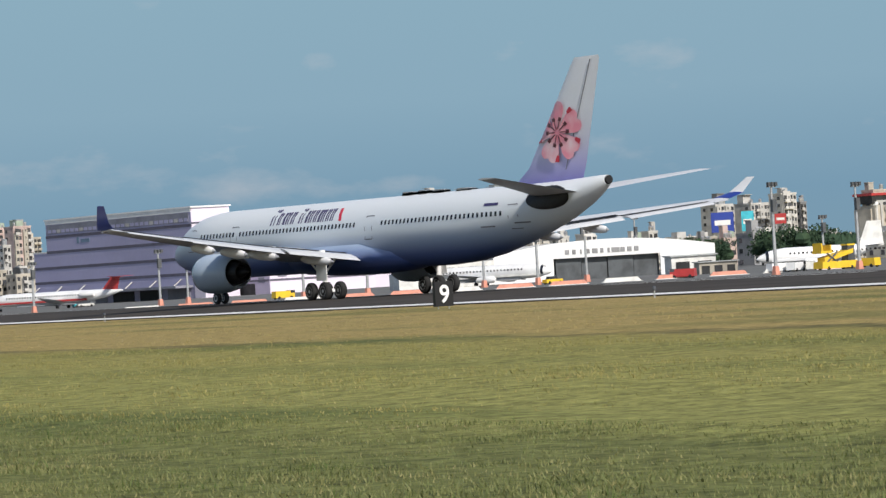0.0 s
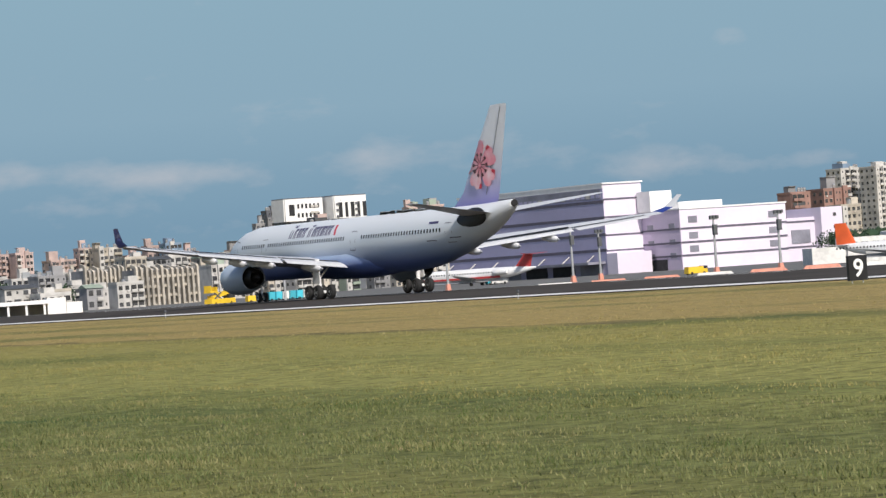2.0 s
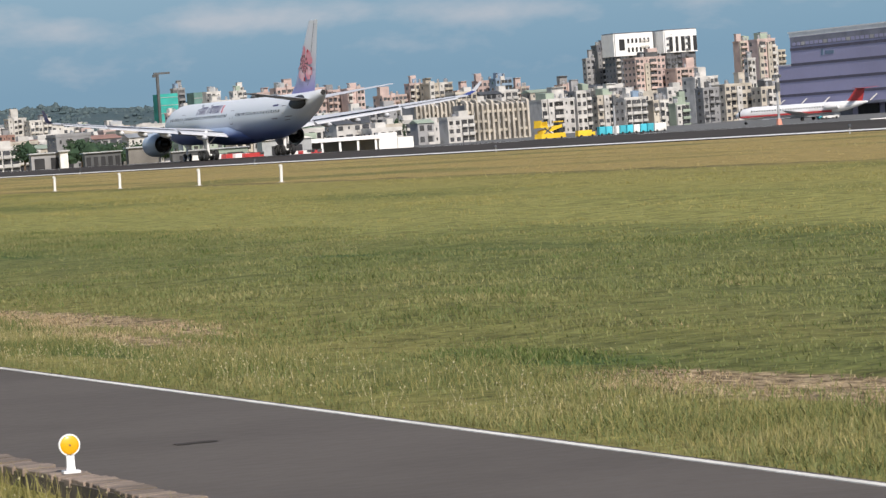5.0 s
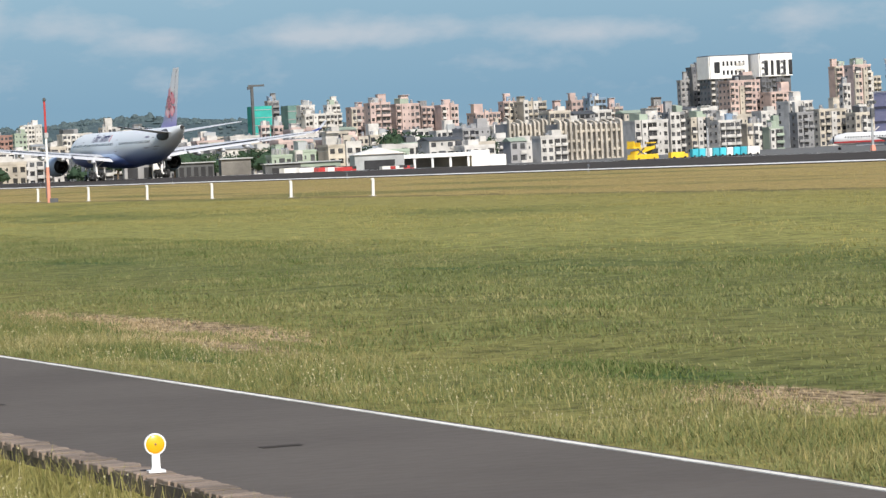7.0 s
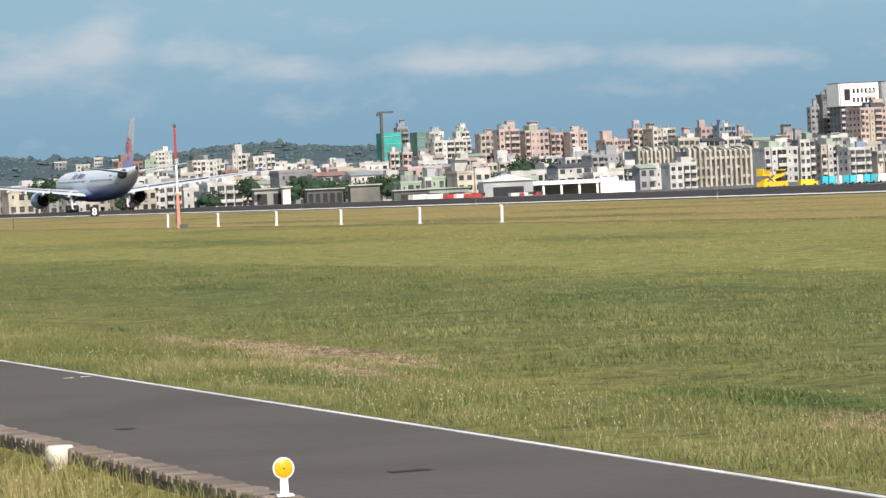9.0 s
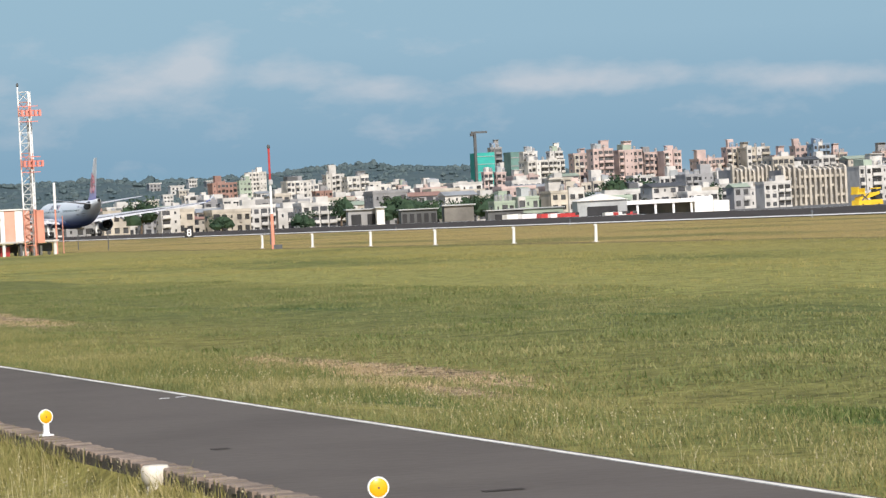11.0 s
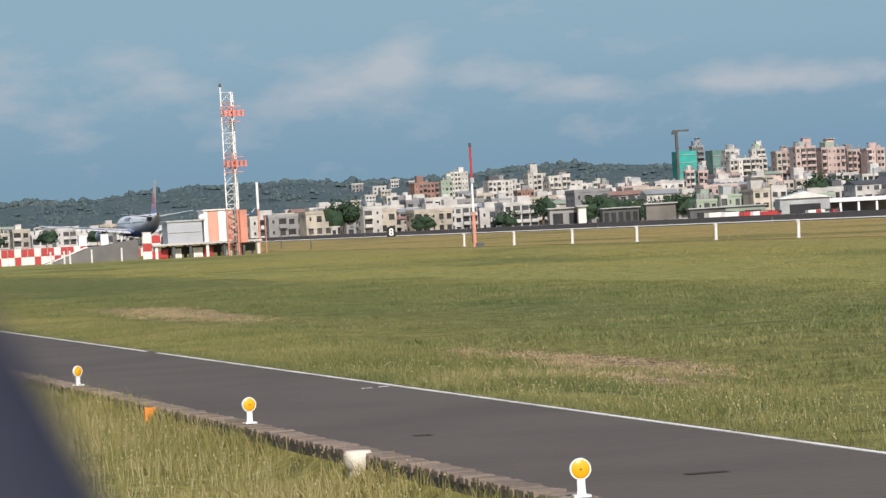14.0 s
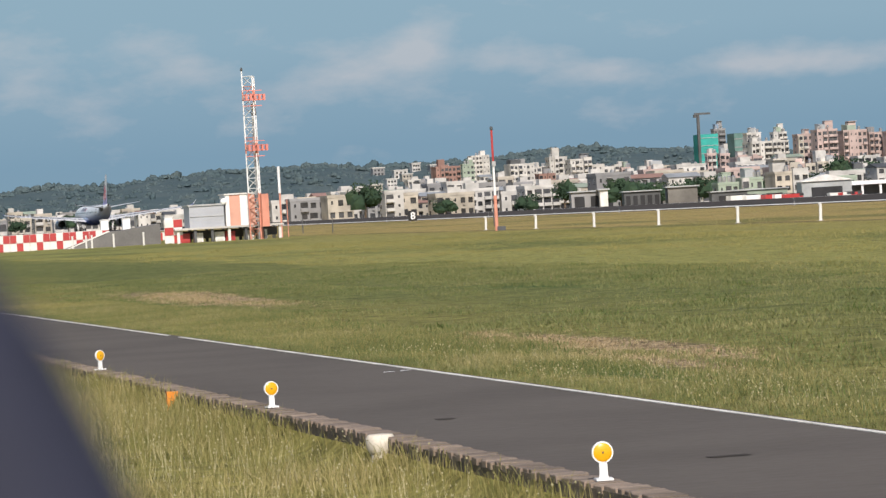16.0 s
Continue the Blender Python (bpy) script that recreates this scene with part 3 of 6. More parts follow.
        # main gear with a four-wheel bogie
        leg = part("main_gear", Shape().tube((side * 5.5, -32.0, 3.9), (side * 5.34, -32.0, 0.85), 0.24, 0.2, 12).tube((side * 5.34, -30.9, 0.72), (side * 5.34, -33.1, 0.72), 0.14, None, 10)
                   .tube((side * 5.4, -32.0, 2.0), (side * 3.6, -31.2, 3.4), 0.09).tube((side * 5.4, -31.9, 1.6), (side * 5.5, -29.8, 3.3), 0.08)
                   .box(side * 5.66, -32.0, 1.5, 0.06, 1.5, 2.0), M_white, jet, "white landing gear leg")
        for dx in (-0.7, 0.7):
            for dy in (-0.99, 0.99):
                wheel_m = Matrix.Translation((side * 5.34 + dx, -32.0 + dy, 0.70)) @ Euler((0, radians(90), 0)).to_matrix().to_4x4()
                tyre = part("wheel", Shape().turned(((0.4, -0.24), (0.58, -0.26), (0.69, -0.15), (0.70, 0), (0.69, 0.15), (0.58, 0.26), (0.4, 0.24)), 24, wheel_m), M_rubber, leg, "black rubber tyre", True)
                part("rim", Shape().turned(((0.1, -0.25), (0.3, -0.2), (0.39, -0.255), (0.39, 0.255), (0.3, 0.2), (0.1, 0.25)), 16, wheel_m), M_steel, tyre, "grey wheel rim", True)
        # tailplane
        part("tailplane", Shape().loft([foil(54.3, side * 0.7, 6.85, 5.6, 0.10), foil(56.5, side * 4.0, 7.3, 4.2, 0.09), foil(60.1, side * 9.7, 8.05, 2.1, 0.08)]), M_wing, jet, "grey tailplane", True)
        part("root_oval", skin_oval(56.9, side, 6.62, 2.3, 0.86), M_scorch_and_shade, fuselage, "dark oval at the tailplane root")
    nose = part("nose_gear", Shape().tube((0, -6.6, 3.0), (0, -6.7, 0.55), 0.14, 0.11, 10).tube((0, -6.7, 1.6), (0, -4.9, 2.7), 0.07).box(-0.55, -5.7, 1.6, 0.05, 2.0, 0.95).box(0.55, -5.7, 1.6, 0.05, 2.0, 0.95).tube((-0.45, -6.7, 0.52), (0.45, -6.7, 0.52), 0.08), M_white, jet, "white nose gear with open doors")
    for dx in (-0.36, 0.36):
        wheel_m = Matrix.Translation((dx, -6.7, 0.52)) @ Euler((0, radians(90), 0)).to_matrix().to_4x4()
        tyre = part("wheel", Shape().turned(((0.3, -0.17), (0.44, -0.18), (0.515, -0.1), (0.52, 0), (0.515, 0.1), (0.44, 0.18), (0.3, 0.17)), 20, wheel_m), M_rubber, nose, "black rubber tyre", True)
        part("rim", Shape().turned(((0.08, -0.16), (0.29, -0.185), (0.29, 0.185), (0.08, 0.16)), 14, wheel_m), M_steel, tyre, "grey wheel rim", True)
    # fin and rudder
    fin = part("fin", Shape().loft([fin_foil(50.2, 7.35, 9.1, 0.09), fin_foil(52.8, 8.9, 7.2, 0.09), fin_foil(59.0, 16.4, 3.3, 0.09), fin_foil(59.3, 16.65, 2.9, 0.05)]), M_finpaint, jet, "white fin fading to violet at its root", True)
    # five petals and their stamens on each side of the fin, as plain shapes
    def on_fin(side, u, v, lift):
        z = 11.35 + 1.12 * v
        t = (z - 8.9) / 7.5
        a, c = 52.8 + 6.2 * t, 7.2 - 3.9 * t
        s = 57.0 + 1.42 * u
        q = min(1, max(0, (s - a) / c))
        h = 0.09 * c * 2.6 * 2 * (0.2969 * math.sqrt(q) - 0.126 * q - 0.3516 * q * q + 0.2843 * q ** 3 - 0.1036 * q ** 4) * 0.8
        s = min(max(s, a + 0.02 * c), a + 0.985 * c)
        return (side * (h + lift), -s, z)
    for side in (-1, 1):
        pts = []
        for i in range(13):
            z = 8.6 + i * 0.65
            t = (z - 8.9) / 7.5
            mid = 52.8 + 6.2 * t + 0.70 * (7.2 - 3.9 * t)
            pts += [on_fin(side, (mid + e - 57.0) / 1.42, (z - 11.35) / 1.12, 0.03) for e in (-0.05, 0.05)]
        part("rudder_gap", Shape().add(pts, [(2 * i, 2 * i + 1, 2 * i + 3, 2 * i + 2) for i in range(12)]), M_seam, fin)
    for side in (-1, 1):
        for p in range(5):
            mid = math.pi / 2 + p * 2 * math.pi / 5 + 0.12
            sh, n = Shape(), 18
            rim = []
            for i in range(n + 1):
                w = -1 + 2 * i / n
                r = 2.05 * (1 - 0.09 * math.exp(-(w / 0.13) ** 2)) * math.sqrt(max(0.0, 1 - 0.90 * abs(w) ** 4.5))
                rim.append((r * math.cos(mid + w * 0.60), r * math.sin(mid + w * 0.60)))
            vs = [on_fin(side, 0.0, 0.0, 0.045)]
            for f in (0.5, 1.0):
                vs += [on_fin(side, u * f, v * f, 0.045) for u, v in rim]
            fs = [(0, 1 + i, 2 + i) for i in range(n)] + [(1 + i, 2 + i, n + 3 + i, n + 2 + i) for i in range(n)]
            part("petal", sh.add(vs, fs), M_petal, fin, "pink petal shape")
            part("petal_tip", Shape().add([on_fin(side, r * math.cos(mid + w), r * math.sin(mid + w), 0.065) for r, w in ((1.5, 0.42), (1.95, 0.34), (1.95, 0.52), (1.55, 0.56))], [(0, 1, 2, 3)]), M_petal_red, fin)
        for p in range(10):
            mid = p * math.pi / 5
            sh = Shape()
            for r0, r1, wd in ((0.2, 0.75, 0.035), (0.75, 1.0, 0.13)):
                d, e = (math.cos(mid), math.sin(mid)), (-math.sin(mid), math.cos(mid))
                sh.add([on_fin(side, d[0] * r + e[0] * q, d[1] * r + e[1] * q, 0.08) for r, q in ((r0, -wd), (r1, -wd), (r1, wd), (r0, wd))], [(0, 1, 2, 3)])
            part("stamen", sh, M_stamen, fin)
    for s, h, ln in ((36, 0.28, 1.6), (38.2, 0.32, 1.2), (40.3, 0.25, 1.6), (43.5, 0.18, 2.2)):
        part("antenna_fairing", Shape().loft([foil(s, -0.35, 7.7, ln, 0.1), foil(s + 0.1, -0.35, 7.7 + h, ln * 0.8, 0.1), foil(s + 0.1, 0.35, 7.7 + h, ln * 0.8, 0.1), foil(s, 0.35, 7.7, ln, 0.1)]), M_steel, fuselage)
    return jet


jet = airliner()


# ---- the town ----
WALLS = {
    "white": material("white_render", (0.55, 0.535, 0.51), 0.85, vary=0.1, scale=0.6, per_object=0.1, second=(0.36, 0.35, 0.33)),
    "cream": material("cream_render", (0.48, 0.435, 0.365), 0.85, vary=0.1, scale=0.6, per_object=0.12, second=(0.29, 0.265, 0.225)),
    "pink": material("pink_tile_render", (0.50, 0.385, 0.35), 0.8, vary=0.1, scale=0.6, per_object=0.14, second=(0.35, 0.27, 0.25)),
    "red": material("red_brick_render", (0.30, 0.18, 0.15), 0.85, vary=0.12, scale=0.6, per_object=0.1),
    "grey": material("grey_render", (0.27, 0.27, 0.275), 0.8, vary=0.12, scale=0.6, per_object=0.15),
    "green": material("pale_green_render", (0.30,0.36,0.29), 0.85, vary=0.1, scale=0.6, per_object=0.1),
    "slate": material("dark_slate_tiles", (0.12, 0.125, 0.14), 0.6, vary=0.12, scale=0.6, per_object=0.1),
    "blue": material("blue_grey_render", (0.19,0.27,0.37), 0.8, vary=0.1, scale=0.6, per_object=0.1),
}
TONE = {"white": "white rendered", "cream": "cream rendered", "pink": "salmon pink tiled", "red": "red brick", "grey": "grey rendered", "green": "pale green", "blue": "blue-grey", "slate": "dark slate tiled"}
M_ledge = material("pale_concrete_ledge", (0.52, 0.50, 0.47), 0.85, vary=0.1, scale=0.3)
M_tank = material("water_tank_steel", (0.55, 0.56, 0.58), 0.3, 0.7, 0.1)
M_net = material("teal_scaffold_netting", (0.03, 0.36, 0.32), 0.8, vary=0.15, scale=0.4)
M_roof_tin = material("corrugated_tin", (0.42, 0.44, 0.45), 0.5, 0.4, 0.15, 0.4)
M_roof_dark = material("dark_tin", (0.10, 0.105, 0.11), 0.6, 0.2, 0.2, 0.4)
town = random.Random(11)


def grid_size(x, y, w, deep):
    """The frontage that shows as the breadth w when a block of that depth lies square to the runway."""
    b = math.atan2(x, y)
    return max(3.0, (w - deep * math.sin(b)) / math.cos(b))


def storeys(wall, fw, deep, h, floors, bays, tone, proud=(), first=0):
    """Storey by storey: the windows of each floor, and its balcony fronts, air-conditioners and canopies."""
    f0, bw = h / floors, fw / bays
    style = [town.choice("wwbbbn") for _ in range(bays)]
    side = [town.choice("wwn") for _ in range(max(1, int(deep / 4)))]
    for f in range(first, floors):
        glass, trim = Shape(), Shape()
        for i in range(bays):
            x, y = -fw / 2 + bw * (i + 0.5), -deep / 2 - (1.1 if i in proud else 0.0)
            z = f * f0
            kind = style[i] if town.random() < 0.9 else town.choice("wbn")
            if kind == "w":
                glass.box(x, y - 0.03, z + 0.32 * f0, bw * 0.58, 0.12, f0 * 0.50)
                if town.random() < 0.35:
                    trim.box(x + bw * 0.1, y - 0.25, z + 0.1 * f0, bw * 0.3, 0.5, f0 * 0.2)
                if town.random() < 0.4:
                    trim.box(x, y - 0.3, z + 0.8 * f0, bw * 0.62, 0.6, 0.12)
            elif kind == "b":
                glass.box(x, y - 0.03, z + 0.1 * f0, bw * 0.82, 0.12, f0 * 0.78)
                trim.box(x, y - 0.55, z, bw * 0.86, 1.1, 0.18).box(x, y - 1.05, z, bw * 0.86, 0.14, f0 * 0.36)
            else:
                glass.box(x, y - 0.03, z + 0.45 * f0, bw * 0.22, 0.12, f0 * 0.3)
        for j, kind in enumerate(side):
            yy = -deep / 2 + deep * (j + 0.5) / len(side)
            if kind == "w":
                glass.box(-fw / 2 - 0.03, yy, f * f0 + 0.32 * f0, 0.12, 1.6, f0 * 0.42)
        if glass.v:
            tagged(part("window_strip", glass, M_glass, wall), kind="stuff")
        if trim.v:
            tagged(part("balcony_strip", trim, tone, wall), kind="stuff")


def roof_clutter(ob, fw, deep, top, tone):
    for i in range(max(1, round(fw / 9))):
        rx, rw, rh = fw * town.uniform(-0.36, 0.36), min(fw * 0.4, town.uniform(2.6, 5.0)), town.uniform(1.8, 4.4)
        part("stair_tower", Shape().box(rx, deep * town.uniform(-0.2, 0.1), top, rw, deep * 0.35, rh).box(rx, 0, top + rh, rw + 0.3, deep * 0.4, 0.2), tone if town.random() < 0.6 else WALLS[town.choice(("white", "grey"))], ob)
    for i in range(town.randint(1, 4)):
        part("water_tank", Shape().turned(((0.6, 0), (0.65, 0.2), (0.65, 1.4), (0.35, 1.7), (0.1, 1.75)), 8, Matrix.Translation((fw * town.uniform(-0.42, 0.42), deep * town.uniform(-0.4, -0.2), top))), M_tank, ob, "steel water tank", True)
    if town.random() < 0.5:
        rx, rw = fw * town.uniform(-0.25, 0.25), fw * town.uniform(0.25, 0.45)
        part("roof_shed", Shape().loft([[(rx + q * rw / 2, -deep * 0.42, top + 0.02), (rx + q * rw / 2, deep * 0.3, top + 0.02), (rx + q * rw / 2, deep * 0.3, top + 2.6), (rx + q * rw / 2, -deep * 0.42, top + 2.1)] for q in (-1, 1)]), town.choice((M_roof_tin, M_roof_dark, WALLS["green"], WALLS["blue"])), ob)


def block(x, y, w, top, floors, bays, colour, crown=False, name="apartment_block"):
    """A block of flats square to the runway: walls with projecting bays, storeys, parapet, roof clutter."""
    z = ground_height(x, y) - 0.5
    h = top - z - (2.6 if top > 20 else 1.2)
    deep = min(13.0, 0.75 * w)
    fw = grid_size(x, y, w, deep)
    floors, bays = max(2, round(h / 2.9)), max(2, round(fw / 2.2))
    tone = WALLS[colour]
    ob = thing(name, f"{TONE[colour]} block of flats with {floors} storeys of windows", "building", Matrix.Translation((x, y, z)))
    body = Shape().box(0, 0, 0, fw, deep, h).box(0, 0, h, fw + 0.3, deep + 0.3, 0.7)
    proud, i, bw = set(), town.randint(0, 2), fw / bays
    wings = []
    while i < bays - 1:
        n = town.choice((1, 2, 2))
        if i + n <= bays:
            proud |= set(range(i, i + n))
            wings.append((-fw / 2 + bw * (i + n / 2), bw * n, h * town.choice((1.0, 1.0, 0.93, 1.0)) + town.choice((0, 0.6, 1.4))))
        i += n + town.choice((1, 1, 2))
    wall = part("wall", body, tone, ob)
    second = tone if crown else WALLS[{"white": "white", "cream": "white", "pink": town.choice(("pink", "cream")), "red": "red", "grey": town.choice(("grey", "white")), "green": "white", "blue": "white", "slate": "grey"}[colour]]
    for cx, cw, ch in wings:
        part("projecting_bay", Shape().box(cx, -deep / 2 - 0.54, 0, cw * 0.96, 1.08, ch), second, wall)
    storeys(wall, fw, deep, h, floors, bays, M_ledge if town.random() < 0.5 else tone, proud, 1 if floors > 5 else 0)
    if crown:
        f0 = h / floors
        low, tall = h - 3.2 * f0, 3.2 * f0 + 1.6
        frame_box = Shape().box(0, -deep / 2 - 1.2, low, fw + 0.8, 0.8, tall).box(-fw / 2 - 0.5, 0, low, 0.6, deep + 1, tall)
        band = part("roof_frame", frame_box, M_white, ob, "white band round the top storeys")
        if crown == "grid":
            holes = [(-fw / 2 + fw * 0.16, low + 0.25 * tall, fw * 0.15, tall * 0.5)]
            holes += [(-fw / 2 + fw * (0.34 + 0.11 * a), low + tall * (0.16 + 0.4 * b), fw * 0.055, tall * 0.2) for a in range(6) for b in range(2)]
        else:
            holes = [(-fw / 2 + fw * (0.16 + 0.2 * a), low + 0.05 * tall, fw * (0.09 if a % 2 else 0.12), tall * 0.66) for a in range(5)]
        for hx, hz, hw, hh in holes:
            part("opening", Shape().box(hx, -deep / 2 - 1.64, hz, hw, 0.14, hh), M_dark, band)
        part("roof_slab", Shape().box(0, 0, h + 1.6, fw + 1.0, deep + 1.0, 0.5), WALLS["slate"], ob)
        return ob
    roof_clutter(ob, fw, deep, h + 0.7, tone)
    return ob


def fins(x, y, w, top, floors, bays, colour):
    """A long row of four-storey houses with tall upright fins between dark bays."""
    z = ground_height(x, y) - 0.5
    h, deep = top - z, 12.0
    fw = grid_size(x, y, w, deep)
    ob = thing("terrace_row", "pale cream terrace of four-storey houses with tall upright fins", "building", Matrix.Translation((x, y, z)))
    wall = part("wall", Shape().box(0, 0, 0, fw, deep, h * 0.94), WALLS["grey"], ob)
    bw = fw / bays
    for i in range(bays + 1):
        tall = h * town.uniform(0.86, 1.02)
        xx = -fw / 2 + bw * i
        a = Shape().box(xx, -deep / 2 - 0.9, 0, bw * 0.42, 2.0, tall)
        a.loft([[(xx - bw * 0.21, -deep / 2 - 1.9, tall - 0.1), (xx + bw * 0.21, -deep / 2 - 1.9, tall - 0.1), (xx + bw * 0.21, -deep / 2 + 3, tall), (xx - bw * 0.21, -deep / 2 + 3, tall)],
                [(xx - bw * 0.21, -deep / 2 - 1.0, tall + 0.7), (xx + bw * 0.21, -deep / 2 - 1.0, tall + 0.7), (xx + bw * 0.21, -deep / 2 + 3, tall + 1.4), (xx - bw * 0.21, -deep / 2 + 3, tall + 1.4)]])
        part("upright_fin", a, WALLS["cream"], wall, "cream upright fin")
    for f in range(floors):
        glass, trim = Shape(), Shape()
        for i in range(bays):
            xx, zz = -fw / 2 + bw * (i + 0.5), h / floors * f * 0.94
            glass.box(xx, -deep / 2 - 0.03, zz + 0.6, bw * 0.5, 0.12, h / floors * 0.6)
            if town.random() < 0.6:
                trim.box(xx, -deep / 2 - 0.6, zz + 0.1, bw * 0.55, 1.2, 0.9)
        tagged(part("window_strip", glass, M_glass, wall), kind="stuff")
        tagged(part("balcony_strip", trim, WALLS["cream"], wall), kind="stuff")
    return ob


def house(x, y, w, h, colour, tin):
    """A small town house with a parapet or a tin roof, a few windows and a tank."""
    z = ground_height(x, y) - 0.3
    deep = town.uniform(7, 11)
    ob = thing("town_house", f"small {TONE[colour]} town house with a {'tin roof' if tin else 'flat roof'}", "house", Matrix.Translation((x, y, z)), "low town houses")
    wall = part("wall", Shape().box(0, 0, 0, w, deep, h), WALLS[colour], ob)
    storeys(wall, w, deep, h, max(1, round(h / 3.2)), max(2, round(w / 2.6)), WALLS[town.choice((colour, "white"))])
    if tin:
        part("roof", Shape().loft([[(q * (w / 2 + 0.4), -deep / 2 - 0.5, h), (q * (w / 2 + 0.4), 0, h + 1.3), (q * (w / 2 + 0.4), deep / 2 + 0.5, h)] for q in (-1, 1)]), town.choice((M_roof_tin, M_roof_tin, WALLS["green"], WALLS["red"], M_roof_dark)), ob, "pitched tin roof")
    else:
        part("parapet", Shape().box(0, -deep / 2 + 0.1, h, w + 0.3, 0.5, 0.9).box(-w / 2, 0, h, 0.4, deep, 0.9), WALLS[colour], ob)
        if town.random() < 0.7:
            part("stair_tower", Shape().box(w * town.uniform(-0.25, 0.25), 0, h, w * 0.35, 3.5, 2.6), WALLS["white"], ob)
        if town.random() < 0.6:
            part("water_tank", Shape().turned(((0.6, 0), (0.62, 1.4), (0.2, 1.7)), 10, Matrix.Translation((w * town.uniform(-0.3, 0.3), -1, h))), M_tank, ob, "steel water tank", True)
    return ob


def at_bearing(bearing, d):
    return d * math.sin(radians(bearing)), d * math.cos(radians(bearing))


def houses(b0, b1, d0, d1, count, h0, h1, tones):
    for i in range(count):
        b = b0 + (b1 - b0) * (i + town.uniform(0.1, 0.9)) / count
        x, y = at_bearing(b, town.uniform(d0, d1))
        house(x, y, town.uniform(5.5, 12), town.uniform(h0, h1), town.choice(tones), town.random() < 0.3)


PALE = ("white", "white", "cream", "cream", "white", "grey")
houses(11.0, 15.8, 1080, 1180, 26, 5, 8.5, PALE)
houses(11.4, 16.0, 1220, 1320, 26, 7, 12, PALE)
houses(12.6, 19.0, 1380, 1500, 24, 9, 14.5, PALE + ("pink",))
houses(15.9, 19.0, 1080, 1200, 16, 7, 11, PALE + ("pink",))
houses(15.5, 22.5, 1520, 1620, 20, 12, 17, PALE + ("pink", "pink"))
houses(6.3, 11.0, 1500, 1750, 24, 6, 10, PALE)
houses(6.3, 10.5, 1250, 1400, 12, 4, 6.5, PALE)
houses(13.0, 16.5, 1950, 2150, 16, 16, 24, PALE)
houses(22.3, 27.5, 1450, 1560, 20, 12, 19, PALE)
houses(18.4, 22.5, 1150, 1220, 16, 6, 9, PALE + ("green",))
houses(34.5, 40.5, 1300, 1420, 14, 7, 12, PALE)
houses(39.3, 41.2, 1100, 1200, 4, 5, 8, PALE)
block(766, 1662, 8.9, 40.9, 18, 3, "slate")
block(766, 1629, 23.6, 44.0, 17, 6, "slate", crown="grid")
block(787, 1619, 20.7, 44.0, 17, 5, "slate", crown="tall")
block(730, 1535, 19.6, 31.0, 13, 5, "pink")
block(741, 1519, 15.0, 24.7, 11, 3, "pink")
block(756, 1655, 6.4, 34.5, 15, 2, "grey")
block(781, 1533, 8.7, 35.7, 14, 3, "pink")
block(791, 1527, 17.1, 30.3, 12, 4, "cream")
block(738, 1642, 13.8, 22.0, 9, 4, "pink")
block(539, 1216, 17.4, 10.8, 5, 6, "white")
block(553, 1221, 8.4, 13.3, 6, 3, "grey")
block(565, 1226, 12.0, 11.0, 6, 4, "cream")
block(570, 1213, 11.9, 9.4, 6, 4, "white")
block(581, 1213, 8.2, 7.7, 5, 3, "cream")
block(586, 1205, 7.7, 6.0, 5, 3, "green")
block(629, 1273, 14.1, 16.0, 9, 4, "white")
block(631, 1250, 15.6, 12.1, 8, 5, "cream")
block(638, 1235, 11.2, 10.1, 8, 4, "cream")
block(598, 1205, 8.9, 11.0, 7, 3, "grey")
fins(463, 1150, 17.3, 11.5, 4, 9, "cream")
fins(479, 1133, 25.3, 10.4, 4, 12, "cream")
block(543, 1548, 9.4, 26.5, 9, 3, "pink")
block(545, 1525, 11.9, 27.7, 10, 4, "pink")
block(560, 1531, 14.2, 26.8, 10, 4, "pink")
block(573, 1536, 10.0, 25.4, 9, 3, "pink")
block(578, 1524, 10.8, 25.4, 9, 3, "pink")
block(619, 1583, 16.0, 21.8, 8, 5, "pink")
block(630, 1579, 9.2, 26.6, 10, 3, "pink")
block(636, 1566, 15.3, 25.9, 10, 4, "cream")
block(651, 1570, 11.6, 21.7, 8, 4, "pink")
block(656, 1558, 9.4, 25.4, 10, 3, "pink")
block(660, 1545, 10.6, 25.9, 11, 3, "blue")
block(672, 1551, 9.1, 21.4, 9, 3, "pink")
block(562, 1657, 22.3, 25.6, 8, 8, "white")
block(558, 1665, 8.9, 30.2, 11, 3, "white")
block(570, 1661, 8.0, 29.8, 11, 3, "white")
block(587, 1807, 7.6, 35.5, 11, 3, "grey")
block(460, 1428, 4.7, 17.3, 4, 2, "pink")
block(465, 1426, 5.2, 17.0, 4, 2, "pink")
block(458, 1376, 13.2, 14.7, 4, 5, "pink")
block(461, 1322, 13.2, 10.3, 3, 6, "pink")
block(495, 1310, 11.0, 11.1, 4, 5, "white")
block(498, 1287, 14.7, 11.3, 4, 6, "grey")
block(477, 1209, 3.6, 10.8, 5, 2, "cream")
block(488, 1365, 13.7, 10.9, 3, 5, "cream")
block(449, 1220, 12.3, 6.5, 2, 5, "white")
block(326, 945, 11.9, 6.1, 2, 3, "cream")
block(313, 939, 7.8, 5.0, 2, 3, "green")
block(304, 932, 7.2, 4.0, 2, 3, "green")
block(448, 1847, 15.6, 24.0, 8, 4, "red")
block(471, 1892, 7.8, 25.2, 8, 2, "green")
block(563, 2230, 13.6, 34.1, 6, 3, "white")
block(473, 1789, 15.5, 22.6, 8, 5, "white")
block(487, 1805, 8.8, 19.4, 7, 3, "white")
block(446, 1640, 9.5, 14.4, 5, 3, "red")
